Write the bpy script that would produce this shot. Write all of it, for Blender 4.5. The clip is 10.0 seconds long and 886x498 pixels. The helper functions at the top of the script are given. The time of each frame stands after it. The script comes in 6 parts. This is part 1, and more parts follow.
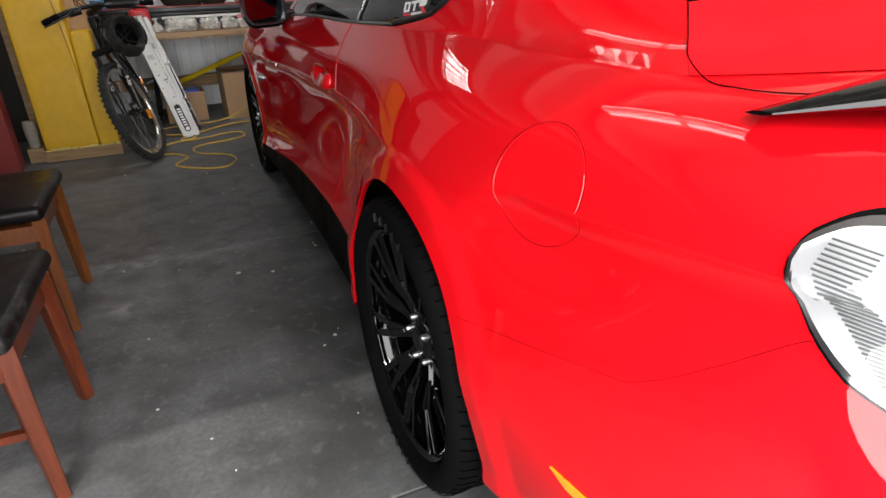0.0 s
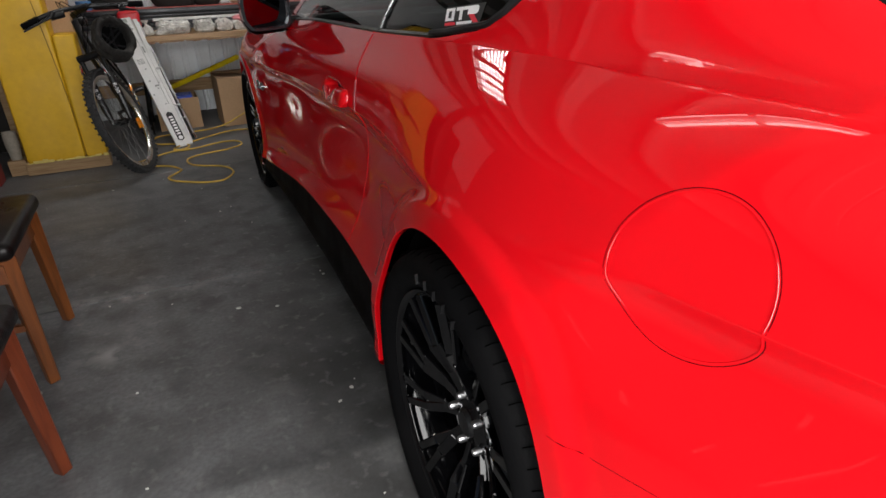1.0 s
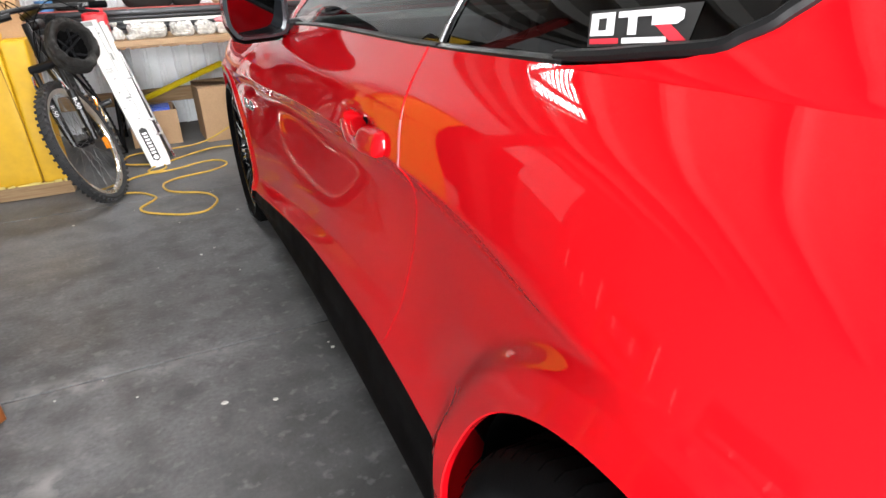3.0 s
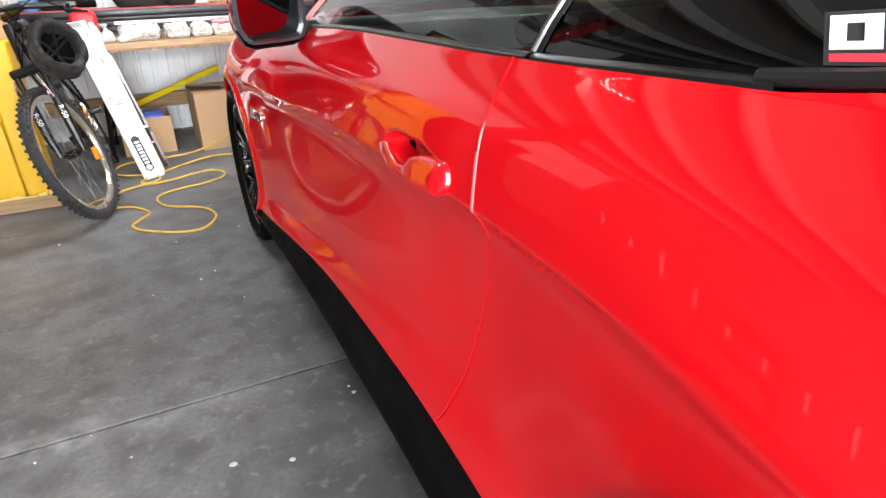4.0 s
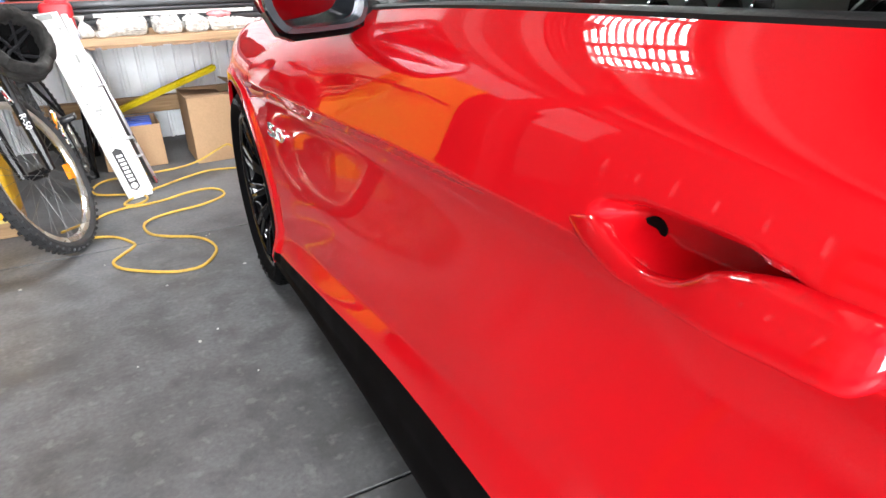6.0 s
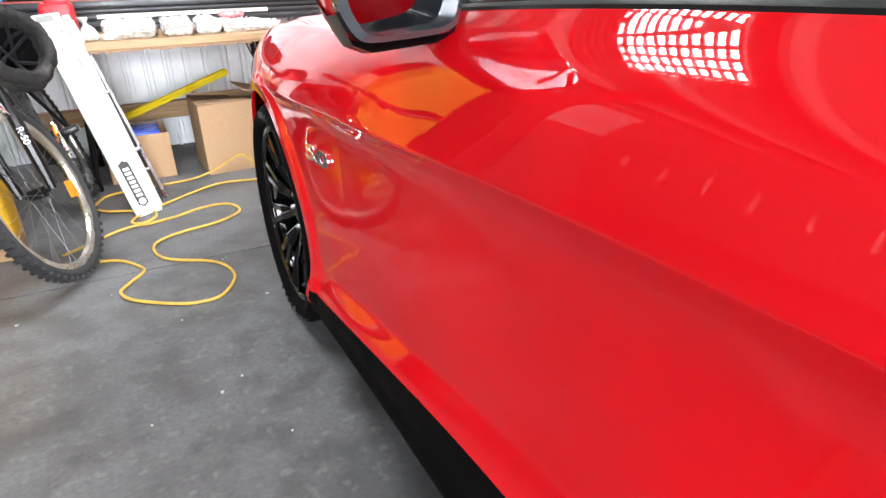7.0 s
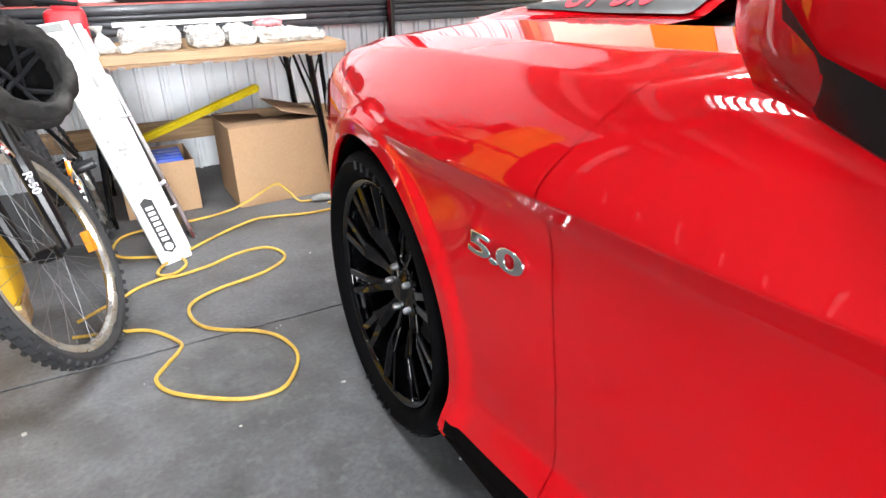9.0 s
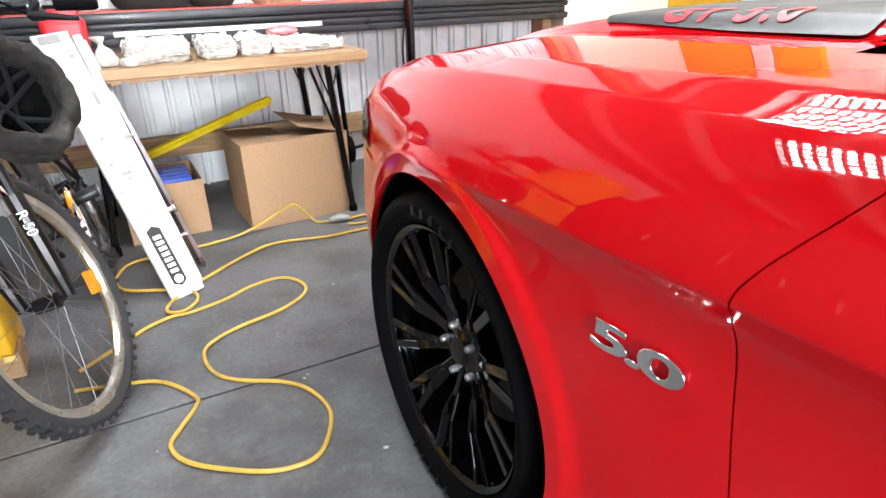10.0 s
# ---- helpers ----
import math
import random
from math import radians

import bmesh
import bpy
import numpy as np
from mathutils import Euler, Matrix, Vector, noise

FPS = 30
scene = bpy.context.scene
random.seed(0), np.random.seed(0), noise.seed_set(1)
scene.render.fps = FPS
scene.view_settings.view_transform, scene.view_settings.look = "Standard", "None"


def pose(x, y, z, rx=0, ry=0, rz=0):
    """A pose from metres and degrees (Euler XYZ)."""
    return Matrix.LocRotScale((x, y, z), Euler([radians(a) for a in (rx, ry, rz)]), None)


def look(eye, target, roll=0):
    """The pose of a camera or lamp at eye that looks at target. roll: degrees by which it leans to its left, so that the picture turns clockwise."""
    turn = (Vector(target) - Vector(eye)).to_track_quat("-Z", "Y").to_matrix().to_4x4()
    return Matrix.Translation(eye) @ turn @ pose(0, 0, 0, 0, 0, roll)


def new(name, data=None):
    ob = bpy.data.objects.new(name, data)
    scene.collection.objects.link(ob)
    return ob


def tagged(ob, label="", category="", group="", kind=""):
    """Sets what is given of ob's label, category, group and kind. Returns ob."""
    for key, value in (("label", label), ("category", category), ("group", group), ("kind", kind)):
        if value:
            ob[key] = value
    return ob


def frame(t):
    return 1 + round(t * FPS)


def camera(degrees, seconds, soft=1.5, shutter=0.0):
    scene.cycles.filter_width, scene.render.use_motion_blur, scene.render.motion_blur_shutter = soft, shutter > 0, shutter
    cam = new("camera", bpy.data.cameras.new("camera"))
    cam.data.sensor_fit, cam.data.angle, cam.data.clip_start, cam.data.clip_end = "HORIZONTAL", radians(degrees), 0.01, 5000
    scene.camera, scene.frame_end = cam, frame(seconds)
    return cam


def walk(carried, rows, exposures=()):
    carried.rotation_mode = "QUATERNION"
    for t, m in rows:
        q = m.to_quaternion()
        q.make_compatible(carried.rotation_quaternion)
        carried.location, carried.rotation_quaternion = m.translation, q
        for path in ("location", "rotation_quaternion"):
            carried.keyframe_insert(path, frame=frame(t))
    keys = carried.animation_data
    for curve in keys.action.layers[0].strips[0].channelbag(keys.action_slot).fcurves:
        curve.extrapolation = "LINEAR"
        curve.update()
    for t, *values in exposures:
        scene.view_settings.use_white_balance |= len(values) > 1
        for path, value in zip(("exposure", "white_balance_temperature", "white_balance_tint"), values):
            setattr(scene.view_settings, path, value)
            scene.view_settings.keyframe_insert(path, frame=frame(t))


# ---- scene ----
cam = camera(73.1, 10.0)
PATH = [
    (0, (-1.284, -1.121, 1.138), (-0.586, 0.55, 0.289), -1.9),
    (0.5, (-1.271, -0.965, 1.134), (-0.569, 0.702, 0.28), -1.9),
    (1, (-1.272, -0.812, 1.142), (-0.558, 0.85, 0.289), -1.9),
    (1.5, (-1.262, -0.693, 1.134), (-0.534, 0.963, 0.281), -2.0),
    (2, (-1.233, -0.531, 1.13), (-0.493, 1.119, 0.277), -2.0),
    (2.5, (-1.199, -0.368, 1.123), (-0.453, 1.279, 0.267), -2.0),
    (4, (-1.213, 0.048, 1.106), (-0.436, 1.683, 0.255), -1.6),
    (4.5, (-1.207, 0.208, 1.087), (-0.414, 1.834, 0.235), -1.7),
    (5, (-1.19, 0.37, 1.074), (-0.39, 1.992, 0.219), -1.7),
    (5.5, (-1.192, 0.505, 1.049), (-0.384, 2.125, 0.199), -1.3),
    (7, (-1.213, 0.955, 1.023), (-0.412, 2.578, 0.173), -1.4),
    (7.5, (-1.251, 1.103, 1.016), (-0.436, 2.721, 0.17), -1.1),
    (8, (-1.259, 1.28, 1.015), (-0.435, 2.894, 0.17), -0.9),
    (8.5, (-1.278, 1.384, 1.02), (-0.461, 3.004, 0.178), -1.1),
    (9, (-1.318, 1.557, 1.031), (-0.492, 3.17, 0.186), -1.0),
    (9.5, (-1.347, 1.722, 1.043), (-0.516, 3.332, 0.197), -1.0),
    (10, (-1.333, 1.831, 1.046), (-0.5, 3.441, 0.201), -1.2),
]
walk(cam, [(t, look(eye, target, roll)) for t, eye, target, roll in PATH],
     exposures=[(0, -1.4, 6500, 10), (0.5, -1.5, 6500, 10), (1, -1.5, 6500, 10), (1.5, -0.85, 6500, 10), (2, -0.55, 6450, 10), (2.5, -0.15, 6400, 10),
                (4.5, 0.62, 6250, 10), (5.5, 0.75, 6200, 10), (7, 0.9, 6100, 10), (8.5, 0.92, 6100, 10), (10, 0.75, 6100, 10)])

# ---------------------------------------------------------------- world and light
world = bpy.data.worlds.new("sky")
scene.world = world
world.use_nodes = True
wn = world.node_tree
sky = wn.nodes.new("ShaderNodeTexSky")
sky.sky_type, sky.sun_disc = "NISHITA", False
sky.sun_elevation, sky.sun_rotation = radians(48), radians(165)
wn.links.new(sky.outputs[0], wn.nodes["Background"].inputs[0])
wn.nodes["Background"].inputs[1].default_value = 0.15

sun = new("sun", bpy.data.lights.new("sun", "SUN"))
sun.data.energy, sun.data.angle, sun.data.color = 4.5, radians(0.5), (1.0, 0.95, 0.88)
sun.matrix_world = look((0, 0, 0), (0.18, 0.62, -0.74))

# daylight through the open garage door behind the car, and the roof light
def daylight(name, at, to, sx, sy, watts):
    ob = new(name, bpy.data.lights.new(name, "AREA"))
    ob.data.shape, ob.data.size, ob.data.size_y = "RECTANGLE", sx, sy
    ob.data.energy, ob.data.color = watts, (1.0, 0.985, 0.96)
    ob.matrix_world = look(at, to)
    return ob


daylight("door_daylight", (-0.42, -1.46, 1.1), (-0.42, 5.0, 0.7), 3.4, 1.7, 510)
daylight("rooflight_daylight", (-1.425, 3.125, 2.80), (-1.425, 3.126, 0.0), 0.73, 0.73, 110)
daylight("rooflight_daylight", (0.675, 3.35, 2.80), (0.675, 3.351, 0.0), 0.83, 0.98, 225)


# ---------------------------------------------------------------- materials
def mat(name, color, rough=0.5, metal=0.0, var=0.15, scale=6.0, fine=60.0, bump=0.0, bump_scale=80.0,
        coat=0.0, spec=0.5, stain=None, stain_scale=2.0, stain_amount=0.0, rough_var=0.1):
    """A surface with colour variation at two scales, uneven gloss and fine relief."""
    m = bpy.data.materials.new(name)
    m.use_nodes = True
    nt = m.node_tree
    b = nt.nodes["Principled BSDF"]
    tc = nt.nodes.new("ShaderNodeTexCoord")

    def noise_tex(sc, detail=5.0):
        n = nt.nodes.new("ShaderNodeTexNoise")
        n.inputs["Scale"].default_value, n.inputs["Detail"].default_value = sc, detail
        nt.links.new(tc.outputs["Object"], n.inputs["Vector"])
        return n

    big, small = noise_tex(scale), noise_tex(fine, 3.0)
    mix = nt.nodes.new("ShaderNodeMath")
    mix.operation = "ADD"
    nt.links.new(big.outputs[0], mix.inputs[0])
    nt.links.new(small.outputs[0], mix.inputs[1])
    rng = nt.nodes.new("ShaderNodeMapRange")
    rng.inputs[1].default_value, rng.inputs[2].default_value = 0.65, 1.35
    rng.inputs[3].default_value, rng.inputs[4].default_value = 1 - var, 1 + var
    nt.links.new(mix.outputs[0], rng.inputs[0])
    col = nt.nodes.new("ShaderNodeVectorMath")
    col.operation = "SCALE"
    col.inputs[0].default_value = color
    nt.links.new(rng.outputs[0], col.inputs["Scale"])
    out = col.outputs[0]
    if stain:
        sn = noise_tex(stain_scale, 8.0)
        ramp = nt.nodes.new("ShaderNodeMapRange")
        ramp.inputs[1].default_value, ramp.inputs[2].default_value = 0.5, 0.72
        ramp.inputs[3].default_value, ramp.inputs[4].default_value = 0.0, stain_amount
        nt.links.new(sn.outputs[0], ramp.inputs[0])
        mx = nt.nodes.new("ShaderNodeMix")
        mx.data_type = "RGBA"
        nt.links.new(ramp.outputs[0], mx.inputs[0])
        nt.links.new(out, mx.inputs[6])
        mx.inputs[7].default_value = (*stain, 1)
        out = mx.outputs[2]
    nt.links.new(out, b.inputs["Base Color"])
    rr = nt.nodes.new("ShaderNodeMapRange")
    rr.inputs[1].default_value, rr.inputs[2].default_value = 0.3, 0.7
    rr.inputs[3].default_value, rr.inputs[4].default_value = max(0.0, rough - rough_var), min(1.0, rough + rough_var)
    nt.links.new(big.outputs[0], rr.inputs[0])
    nt.links.new(rr.outputs[0], b.inputs["Roughness"])
    b.inputs["Metallic"].default_value = metal
    b.inputs["Specular IOR Level"].default_value = spec
    b.inputs["Coat Weight"].default_value = coat
    b.inputs["Coat Roughness"].default_value = 0.02
    if bump:
        bn = noise_tex(bump_scale, 4.0)
        bp = nt.nodes.new("ShaderNodeBump")
        bp.inputs["Strength"].default_value, bp.inputs["Distance"].default_value = bump, 0.002
        nt.links.new(bn.outputs[0], bp.inputs["Height"])
        nt.links.new(bp.outputs[0], b.inputs["Normal"])
    return m


def wood(name, light, dark, axis="X", rough=0.45, ring=14.0, coat=0.0):
    m = bpy.data.materials.new(name)
    m.use_nodes = True
    nt = m.node_tree
    b = nt.nodes["Principled BSDF"]
    tc = nt.nodes.new("ShaderNodeTexCoord")
    mp = nt.nodes.new("ShaderNodeMapping")
    mp.inputs["Scale"].default_value = {"X": (1.2, ring, ring), "Y": (ring, 1.2, ring), "Z": (ring, ring, 1.2)}[axis]
    n = nt.nodes.new("ShaderNodeTexNoise")
    n.inputs["Scale"].default_value, n.inputs["Detail"].default_value, n.inputs["Distortion"].default_value = 3.0, 8.0, 1.2
    cr = nt.nodes.new("ShaderNodeValToRGB")
    cr.color_ramp.elements[0].position, cr.color_ramp.elements[1].position = 0.3, 0.72
    cr.color_ramp.elements[0].color, cr.color_ramp.elements[1].color = (*dark, 1), (*light, 1)
    nt.links.new(tc.outputs["Object"], mp.inputs[0])
    nt.links.new(mp.outputs[0], n.inputs["Vector"])
    nt.links.new(n.outputs[0], cr.inputs[0])
    nt.links.new(cr.outputs[0], b.inputs["Base Color"])
    b.inputs["Roughness"].default_value = rough
    b.inputs["Coat Weight"].default_value = coat
    bp = nt.nodes.new("ShaderNodeBump")
    bp.inputs["Strength"].default_value, bp.inputs["Distance"].default_value = 0.25, 0.001
    nt.links.new(n.outputs[0], bp.inputs["Height"])
    nt.links.new(bp.outputs[0], b.inputs["Normal"])
    return m


def glass(name, tint, rough=0.0):
    """Tinted pane: what is behind shows through the tint, and the gloss mirrors the garage."""
    m = bpy.data.materials.new(name)
    m.use_nodes = True
    nt = m.node_tree
    nt.nodes.remove(nt.nodes["Principled BSDF"])
    tr, gl = nt.nodes.new("ShaderNodeBsdfTransparent"), nt.nodes.new("ShaderNodeBsdfGlossy")
    tr.inputs[0].default_value = (*tint, 1)
    gl.inputs["Roughness"].default_value = rough
    fr, mx = nt.nodes.new("ShaderNodeFresnel"), nt.nodes.new("ShaderNodeMixShader")
    fr.inputs[0].default_value = 1.6
    nt.links.new(fr.outputs[0], mx.inputs[0])
    nt.links.new(tr.outputs[0], mx.inputs[1])
    nt.links.new(gl.outputs[0], mx.inputs[2])
    nt.links.new(mx.outputs[0], nt.nodes["Material Output"].inputs[0])
    return m


PAINT = mat("red_car_paint", (0.55, 0.0030, 0.0070), 0.5, 0.0, var=0.03, scale=1.5, fine=900, coat=1.0, spec=0.0, rough_var=0.02)
pt = PAINT.node_tree
peel, peel_bump = pt.nodes.new("ShaderNodeTexNoise"), pt.nodes.new("ShaderNodeBump")
peel.inputs["Scale"].default_value, peel.inputs["Detail"].default_value = 7.0, 2.0
peel_bump.inputs["Strength"].default_value, peel_bump.inputs["Distance"].default_value = 0.05, 0.004
pt.links.new(pt.nodes["Texture Coordinate"].outputs["Object"], peel.inputs["Vector"])
pt.links.new(peel.outputs[0], peel_bump.inputs["Height"])
pt.links.new(peel_bump.outputs[0], pt.nodes["Principled BSDF"].inputs["Coat Normal"])
SHUT = mat("shut_line_shade", (0.03, 0.0015, 0.002), 0.8, var=0.1, spec=0.0)
BLACK_PAINT = mat("gloss_black_paint", (0.0018, 0.0018, 0.0022), 0.08, 0.0, var=0.1, coat=0.1, spec=0.35, rough_var=0.04)
BLACK_TRIM = mat("black_plastic_trim", (0.006, 0.006, 0.0065), 0.38, var=0.15, fine=300, bump=0.15, bump_scale=400, spec=0.35)
SKIRT = mat("black_skirt_plastic", (0.0025, 0.002, 0.002), 0.6, var=0.2, fine=200, bump=0.1, bump_scale=300, spec=0.05)
DARK = mat("underbody_black", (0.004, 0.004, 0.004), 0.9, var=0.2, spec=0.05)
RUBBER = mat("tyre_rubber", (0.0022, 0.0022, 0.0025), 0.75, var=0.25, scale=9, fine=150, bump=0.25, bump_scale=220, spec=0.06)
CHROME = mat("chrome", (0.82, 0.83, 0.85), 0.08, 1.0, var=0.03, rough_var=0.04)
STEEL = mat("bare_steel", (0.45, 0.45, 0.46), 0.32, 1.0, var=0.12, rough_var=0.1)
GLASS = glass("tinted_glass", (0.05, 0.055, 0.055))
SCREEN = glass("clear_tinted_glass", (0.42, 0.46, 0.44))
LENS = glass("clear_lens", (0.85, 0.86, 0.88))
FRAME_GREY = mat("satin_grey_frame", (0.030, 0.032, 0.036), 0.22, 0.0, var=0.12, fine=90, coat=0.6)
DASH_METAL = mat("brushed_dash_metal", (0.50, 0.56, 0.53), 0.35, 0.2, var=0.06, fine=200)
GUARD = mat("pale_guard_plastic", (0.30, 0.045, 0.055), 0.5, var=0.05)
MIRROR = mat("mirror_glass", (0.30, 0.31, 0.33), 0.01, 1.0, var=0.01, rough_var=0.005)
AMBER = mat("amber_plastic", (0.85, 0.26, 0.01), 0.2, var=0.1, coat=0.5)
WHITE_VINYL = mat("white_vinyl", (0.82, 0.82, 0.82), 0.4, var=0.03)
RED_VINYL = mat("red_vinyl", (0.65, 0.03, 0.05), 0.4, var=0.03)
CONCRETE = mat("stained_concrete", (0.112, 0.114, 0.117), 0.6, var=0.32, scale=2.2, fine=70, bump=0.4, bump_scale=120,
               stain=(0.036, 0.036, 0.034), stain_scale=2.1, stain_amount=0.78, rough_var=0.12)


def scuffs_and_shade(m, places, color, size=16.0, low=0.42, high=0.66):
    """Wear, oil and painted shade at given floor places, broken up by noise."""
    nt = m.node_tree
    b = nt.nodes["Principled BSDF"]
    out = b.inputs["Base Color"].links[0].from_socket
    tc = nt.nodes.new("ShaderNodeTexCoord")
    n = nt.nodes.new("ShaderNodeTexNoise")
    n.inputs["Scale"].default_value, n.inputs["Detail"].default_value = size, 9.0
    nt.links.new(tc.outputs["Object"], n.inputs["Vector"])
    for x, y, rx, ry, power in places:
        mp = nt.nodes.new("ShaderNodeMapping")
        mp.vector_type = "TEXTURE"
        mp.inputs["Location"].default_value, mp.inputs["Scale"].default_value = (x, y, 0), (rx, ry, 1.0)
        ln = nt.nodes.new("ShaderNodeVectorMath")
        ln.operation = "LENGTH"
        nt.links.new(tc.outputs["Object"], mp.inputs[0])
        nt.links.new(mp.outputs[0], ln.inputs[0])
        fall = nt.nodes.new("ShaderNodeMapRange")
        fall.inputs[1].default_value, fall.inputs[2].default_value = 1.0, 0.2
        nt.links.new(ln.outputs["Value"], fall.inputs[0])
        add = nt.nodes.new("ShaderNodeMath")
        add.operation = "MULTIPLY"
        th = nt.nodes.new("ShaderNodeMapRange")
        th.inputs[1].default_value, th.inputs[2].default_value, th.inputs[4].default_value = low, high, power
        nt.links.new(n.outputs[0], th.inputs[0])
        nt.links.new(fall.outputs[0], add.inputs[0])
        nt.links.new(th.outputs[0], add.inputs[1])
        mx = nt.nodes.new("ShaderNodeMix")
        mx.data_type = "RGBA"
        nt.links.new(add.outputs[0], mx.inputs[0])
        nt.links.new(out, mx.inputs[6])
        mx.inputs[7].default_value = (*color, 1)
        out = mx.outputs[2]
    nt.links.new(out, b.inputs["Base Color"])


scuffs_and_shade(CONCRETE, [(-1.70, 1.63, 0.30, 0.06, 0.9), (-1.45, 1.57, 0.5, 0.05, 0.6), (-1.66, 1.15, 0.13, 0.10, 0.7), (-1.62, 1.25, 0.25, 0.3, 0.25), (-1.0, 0.62, 0.35, 0.35, 0.25), (-1.3, 3.1, 0.5, 0.4, 0.2), (-1.9, 2.6, 0.5, 0.6, 0.2)], (0.34, 0.34, 0.33))
# dark mottling, plus the car's shade painted into the floor along its sill
scuffs_and_shade(CONCRETE, [(-0.80, 2.6, 0.36, 1.3, 0.35), (-0.95, 0.5, 0.42, 1.2, 0.8), (-0.85, 1.5, 0.35, 0.9, 0.45), (-0.74, 0.8, 0.46, 1.5, 0.9), (-1.2, 2.0, 0.7, 0.45, 0.3), (-1.25, 1.15, 0.35, 0.3, 0.35), (-1.45, 2.5, 0.5, 0.5, 0.3), (-1.3, 1.9, 0.35, 0.25, 0.3), (-1.9, 1.9, 0.6, 0.5, 0.25)], (0.020, 0.020, 0.020), 4.5, 0.28, 0.62)
scuffs_and_shade(CONCRETE, [(-1.4, 1.6, 1.7, 3.4, 0.6)], (0.030, 0.030, 0.029), 8.0, 0.46, 0.64)
scuffs_and_shade(CONCRETE, [(-1.4, 1.6, 1.7, 3.4, 0.4)], (0.20, 0.20, 0.195), 26.0, 0.57, 0.70)
YELLOW = mat("yellow_foam_board", (0.62, 0.36, 0.006), 0.55, var=0.08, scale=4, fine=30, bump=0.2, bump_scale=25)
YELLOW_PAINT = mat("yellow_enamel", (0.75, 0.58, 0.01), 0.35, var=0.1)
CARD = mat("cardboard", (0.42, 0.27, 0.15), 0.85, var=0.1, scale=3, fine=90, bump=0.1, bump_scale=60)
CARD_IN = mat("cardboard_inner", (0.30, 0.19, 0.11), 0.9, var=0.12)
WHITE_METAL = mat("white_sheet_metal", (0.78, 0.81, 0.84), 0.4, 0.0, var=0.06, scale=3, fine=20, stain=(0.45, 0.44, 0.42), stain_scale=4, stain_amount=0.4)
WHITE_BOX = mat("white_laminate", (0.70, 0.70, 0.69), 0.4, var=0.06, stain=(0.42, 0.42, 0.39), stain_scale=9, stain_amount=0.5)
WALL_PAINT = mat("dusty_wall_paint", (0.15, 0.145, 0.135), 0.8, var=0.15, scale=2, fine=30, bump=0.1)
DARK_STEEL = mat("dark_grey_steel", (0.035, 0.037, 0.042), 0.35, 0.3, var=0.15, fine=40)
DOOR_STEEL = mat("grey_door_steel", (0.10, 0.095, 0.09), 0.5, var=0.1, scale=2)
RED_STEEL = mat("oxide_red_paint", (0.22, 0.020, 0.018), 0.5, var=0.2, bump=0.1)
RED_SHELF = mat("red_shelf_paint", (0.45, 0.07, 0.05), 0.45, var=0.15)
RED_PLASTIC = mat("red_plastic", (0.62, 0.02, 0.03), 0.35, var=0.08)
VINYL = mat("black_vinyl", (0.004, 0.003, 0.003), 0.35, var=0.25, scale=8, fine=200, bump=0.2, bump_scale=350, spec=0.2)
VINYL_WORN = mat("worn_vinyl", (0.006, 0.005, 0.005), 0.42, var=0.25, scale=8, bump=0.3, bump_scale=200, spec=0.2,
                 stain=(0.22, 0.22, 0.22), stain_scale=28, stain_amount=0.14)
CHAIR_WOOD = wood("brown_chair_wood", (0.19, 0.060, 0.014), (0.09, 0.026, 0.007), "Z", 0.32, 10, 0.3)
CHAIR_WOOD_RED = wood("reddish_chair_wood", (0.14, 0.030, 0.010), (0.07, 0.014, 0.006), "Z", 0.3, 10, 0.3)
TIMBER = wood("raw_timber", (0.42, 0.28, 0.15), (0.25, 0.15, 0.07), "X", 0.75, 18)
TABLE_WOOD = wood("table_laminate", (0.48, 0.31, 0.16), (0.33, 0.20, 0.10), "X", 0.5, 20)
CABLE = mat("yellow_cable", (0.56, 0.36, 0.055), 0.5, var=0.16, scale=14, fine=120, stain=(0.22, 0.15, 0.06), stain_scale=12, stain_amount=0.5)
CLOTH = mat("black_cloth", (0.018, 0.017, 0.016), 0.85, var=0.35, scale=14, bump=0.6, bump_scale=45)
PLASTIC_BAG = mat("clear_plastic_packs", (0.62, 0.61, 0.58), 0.22, var=0.3, scale=16, fine=55, bump=1.0, bump_scale=45,
                  stain=(0.34, 0.32, 0.30), stain_scale=26, stain_amount=0.6)
BLUE = mat("blue_plastic", (0.02, 0.07, 0.45), 0.35, var=0.1)
GREY_FAB = mat("dull_grey_paint", (0.26, 0.27, 0.26), 0.5, var=0.15)
SPECK = mat("paper_scraps", (0.42, 0.42, 0.39), 0.8, var=0.2)
CEIL = mat("ceiling_sheets", (0.24, 0.235, 0.225), 0.7, var=0.1, scale=1.5)
ASPHALT = mat("driveway_concrete", (0.45, 0.44, 0.42), 0.85, var=0.2, scale=2)
DECAL = mat("matt_black_stripe", (0.02, 0.02, 0.02), 0.55, var=0.1)


# ---------------------------------------------------------------- mesh helpers
def finish(bm, name, material, smooth=True):
    bmesh.ops.recalc_face_normals(bm, faces=bm.faces)
    me = bpy.data.meshes.new(name)
    for f in bm.faces:
        f.smooth = smooth
    bm.to_mesh(me)
    bm.free()
    me.materials.append(material)
    if smooth:
        me.set_sharp_from_angle(angle=radians(35))
    return me


def part(name, bm, material, parent=None, label="", smooth=True):
    ob = new(name, finish(bm, name, material, smooth))
    if parent is not None:
        ob.parent = parent
    if label:
        ob["label"] = label
    return ob


def empty(name, label, category, group="", at=None):
    ob = new(name)
    ob.empty_display_size = 0.1
    if at is not None:
        ob.matrix_world = at
    return tagged(ob, label, category, group)


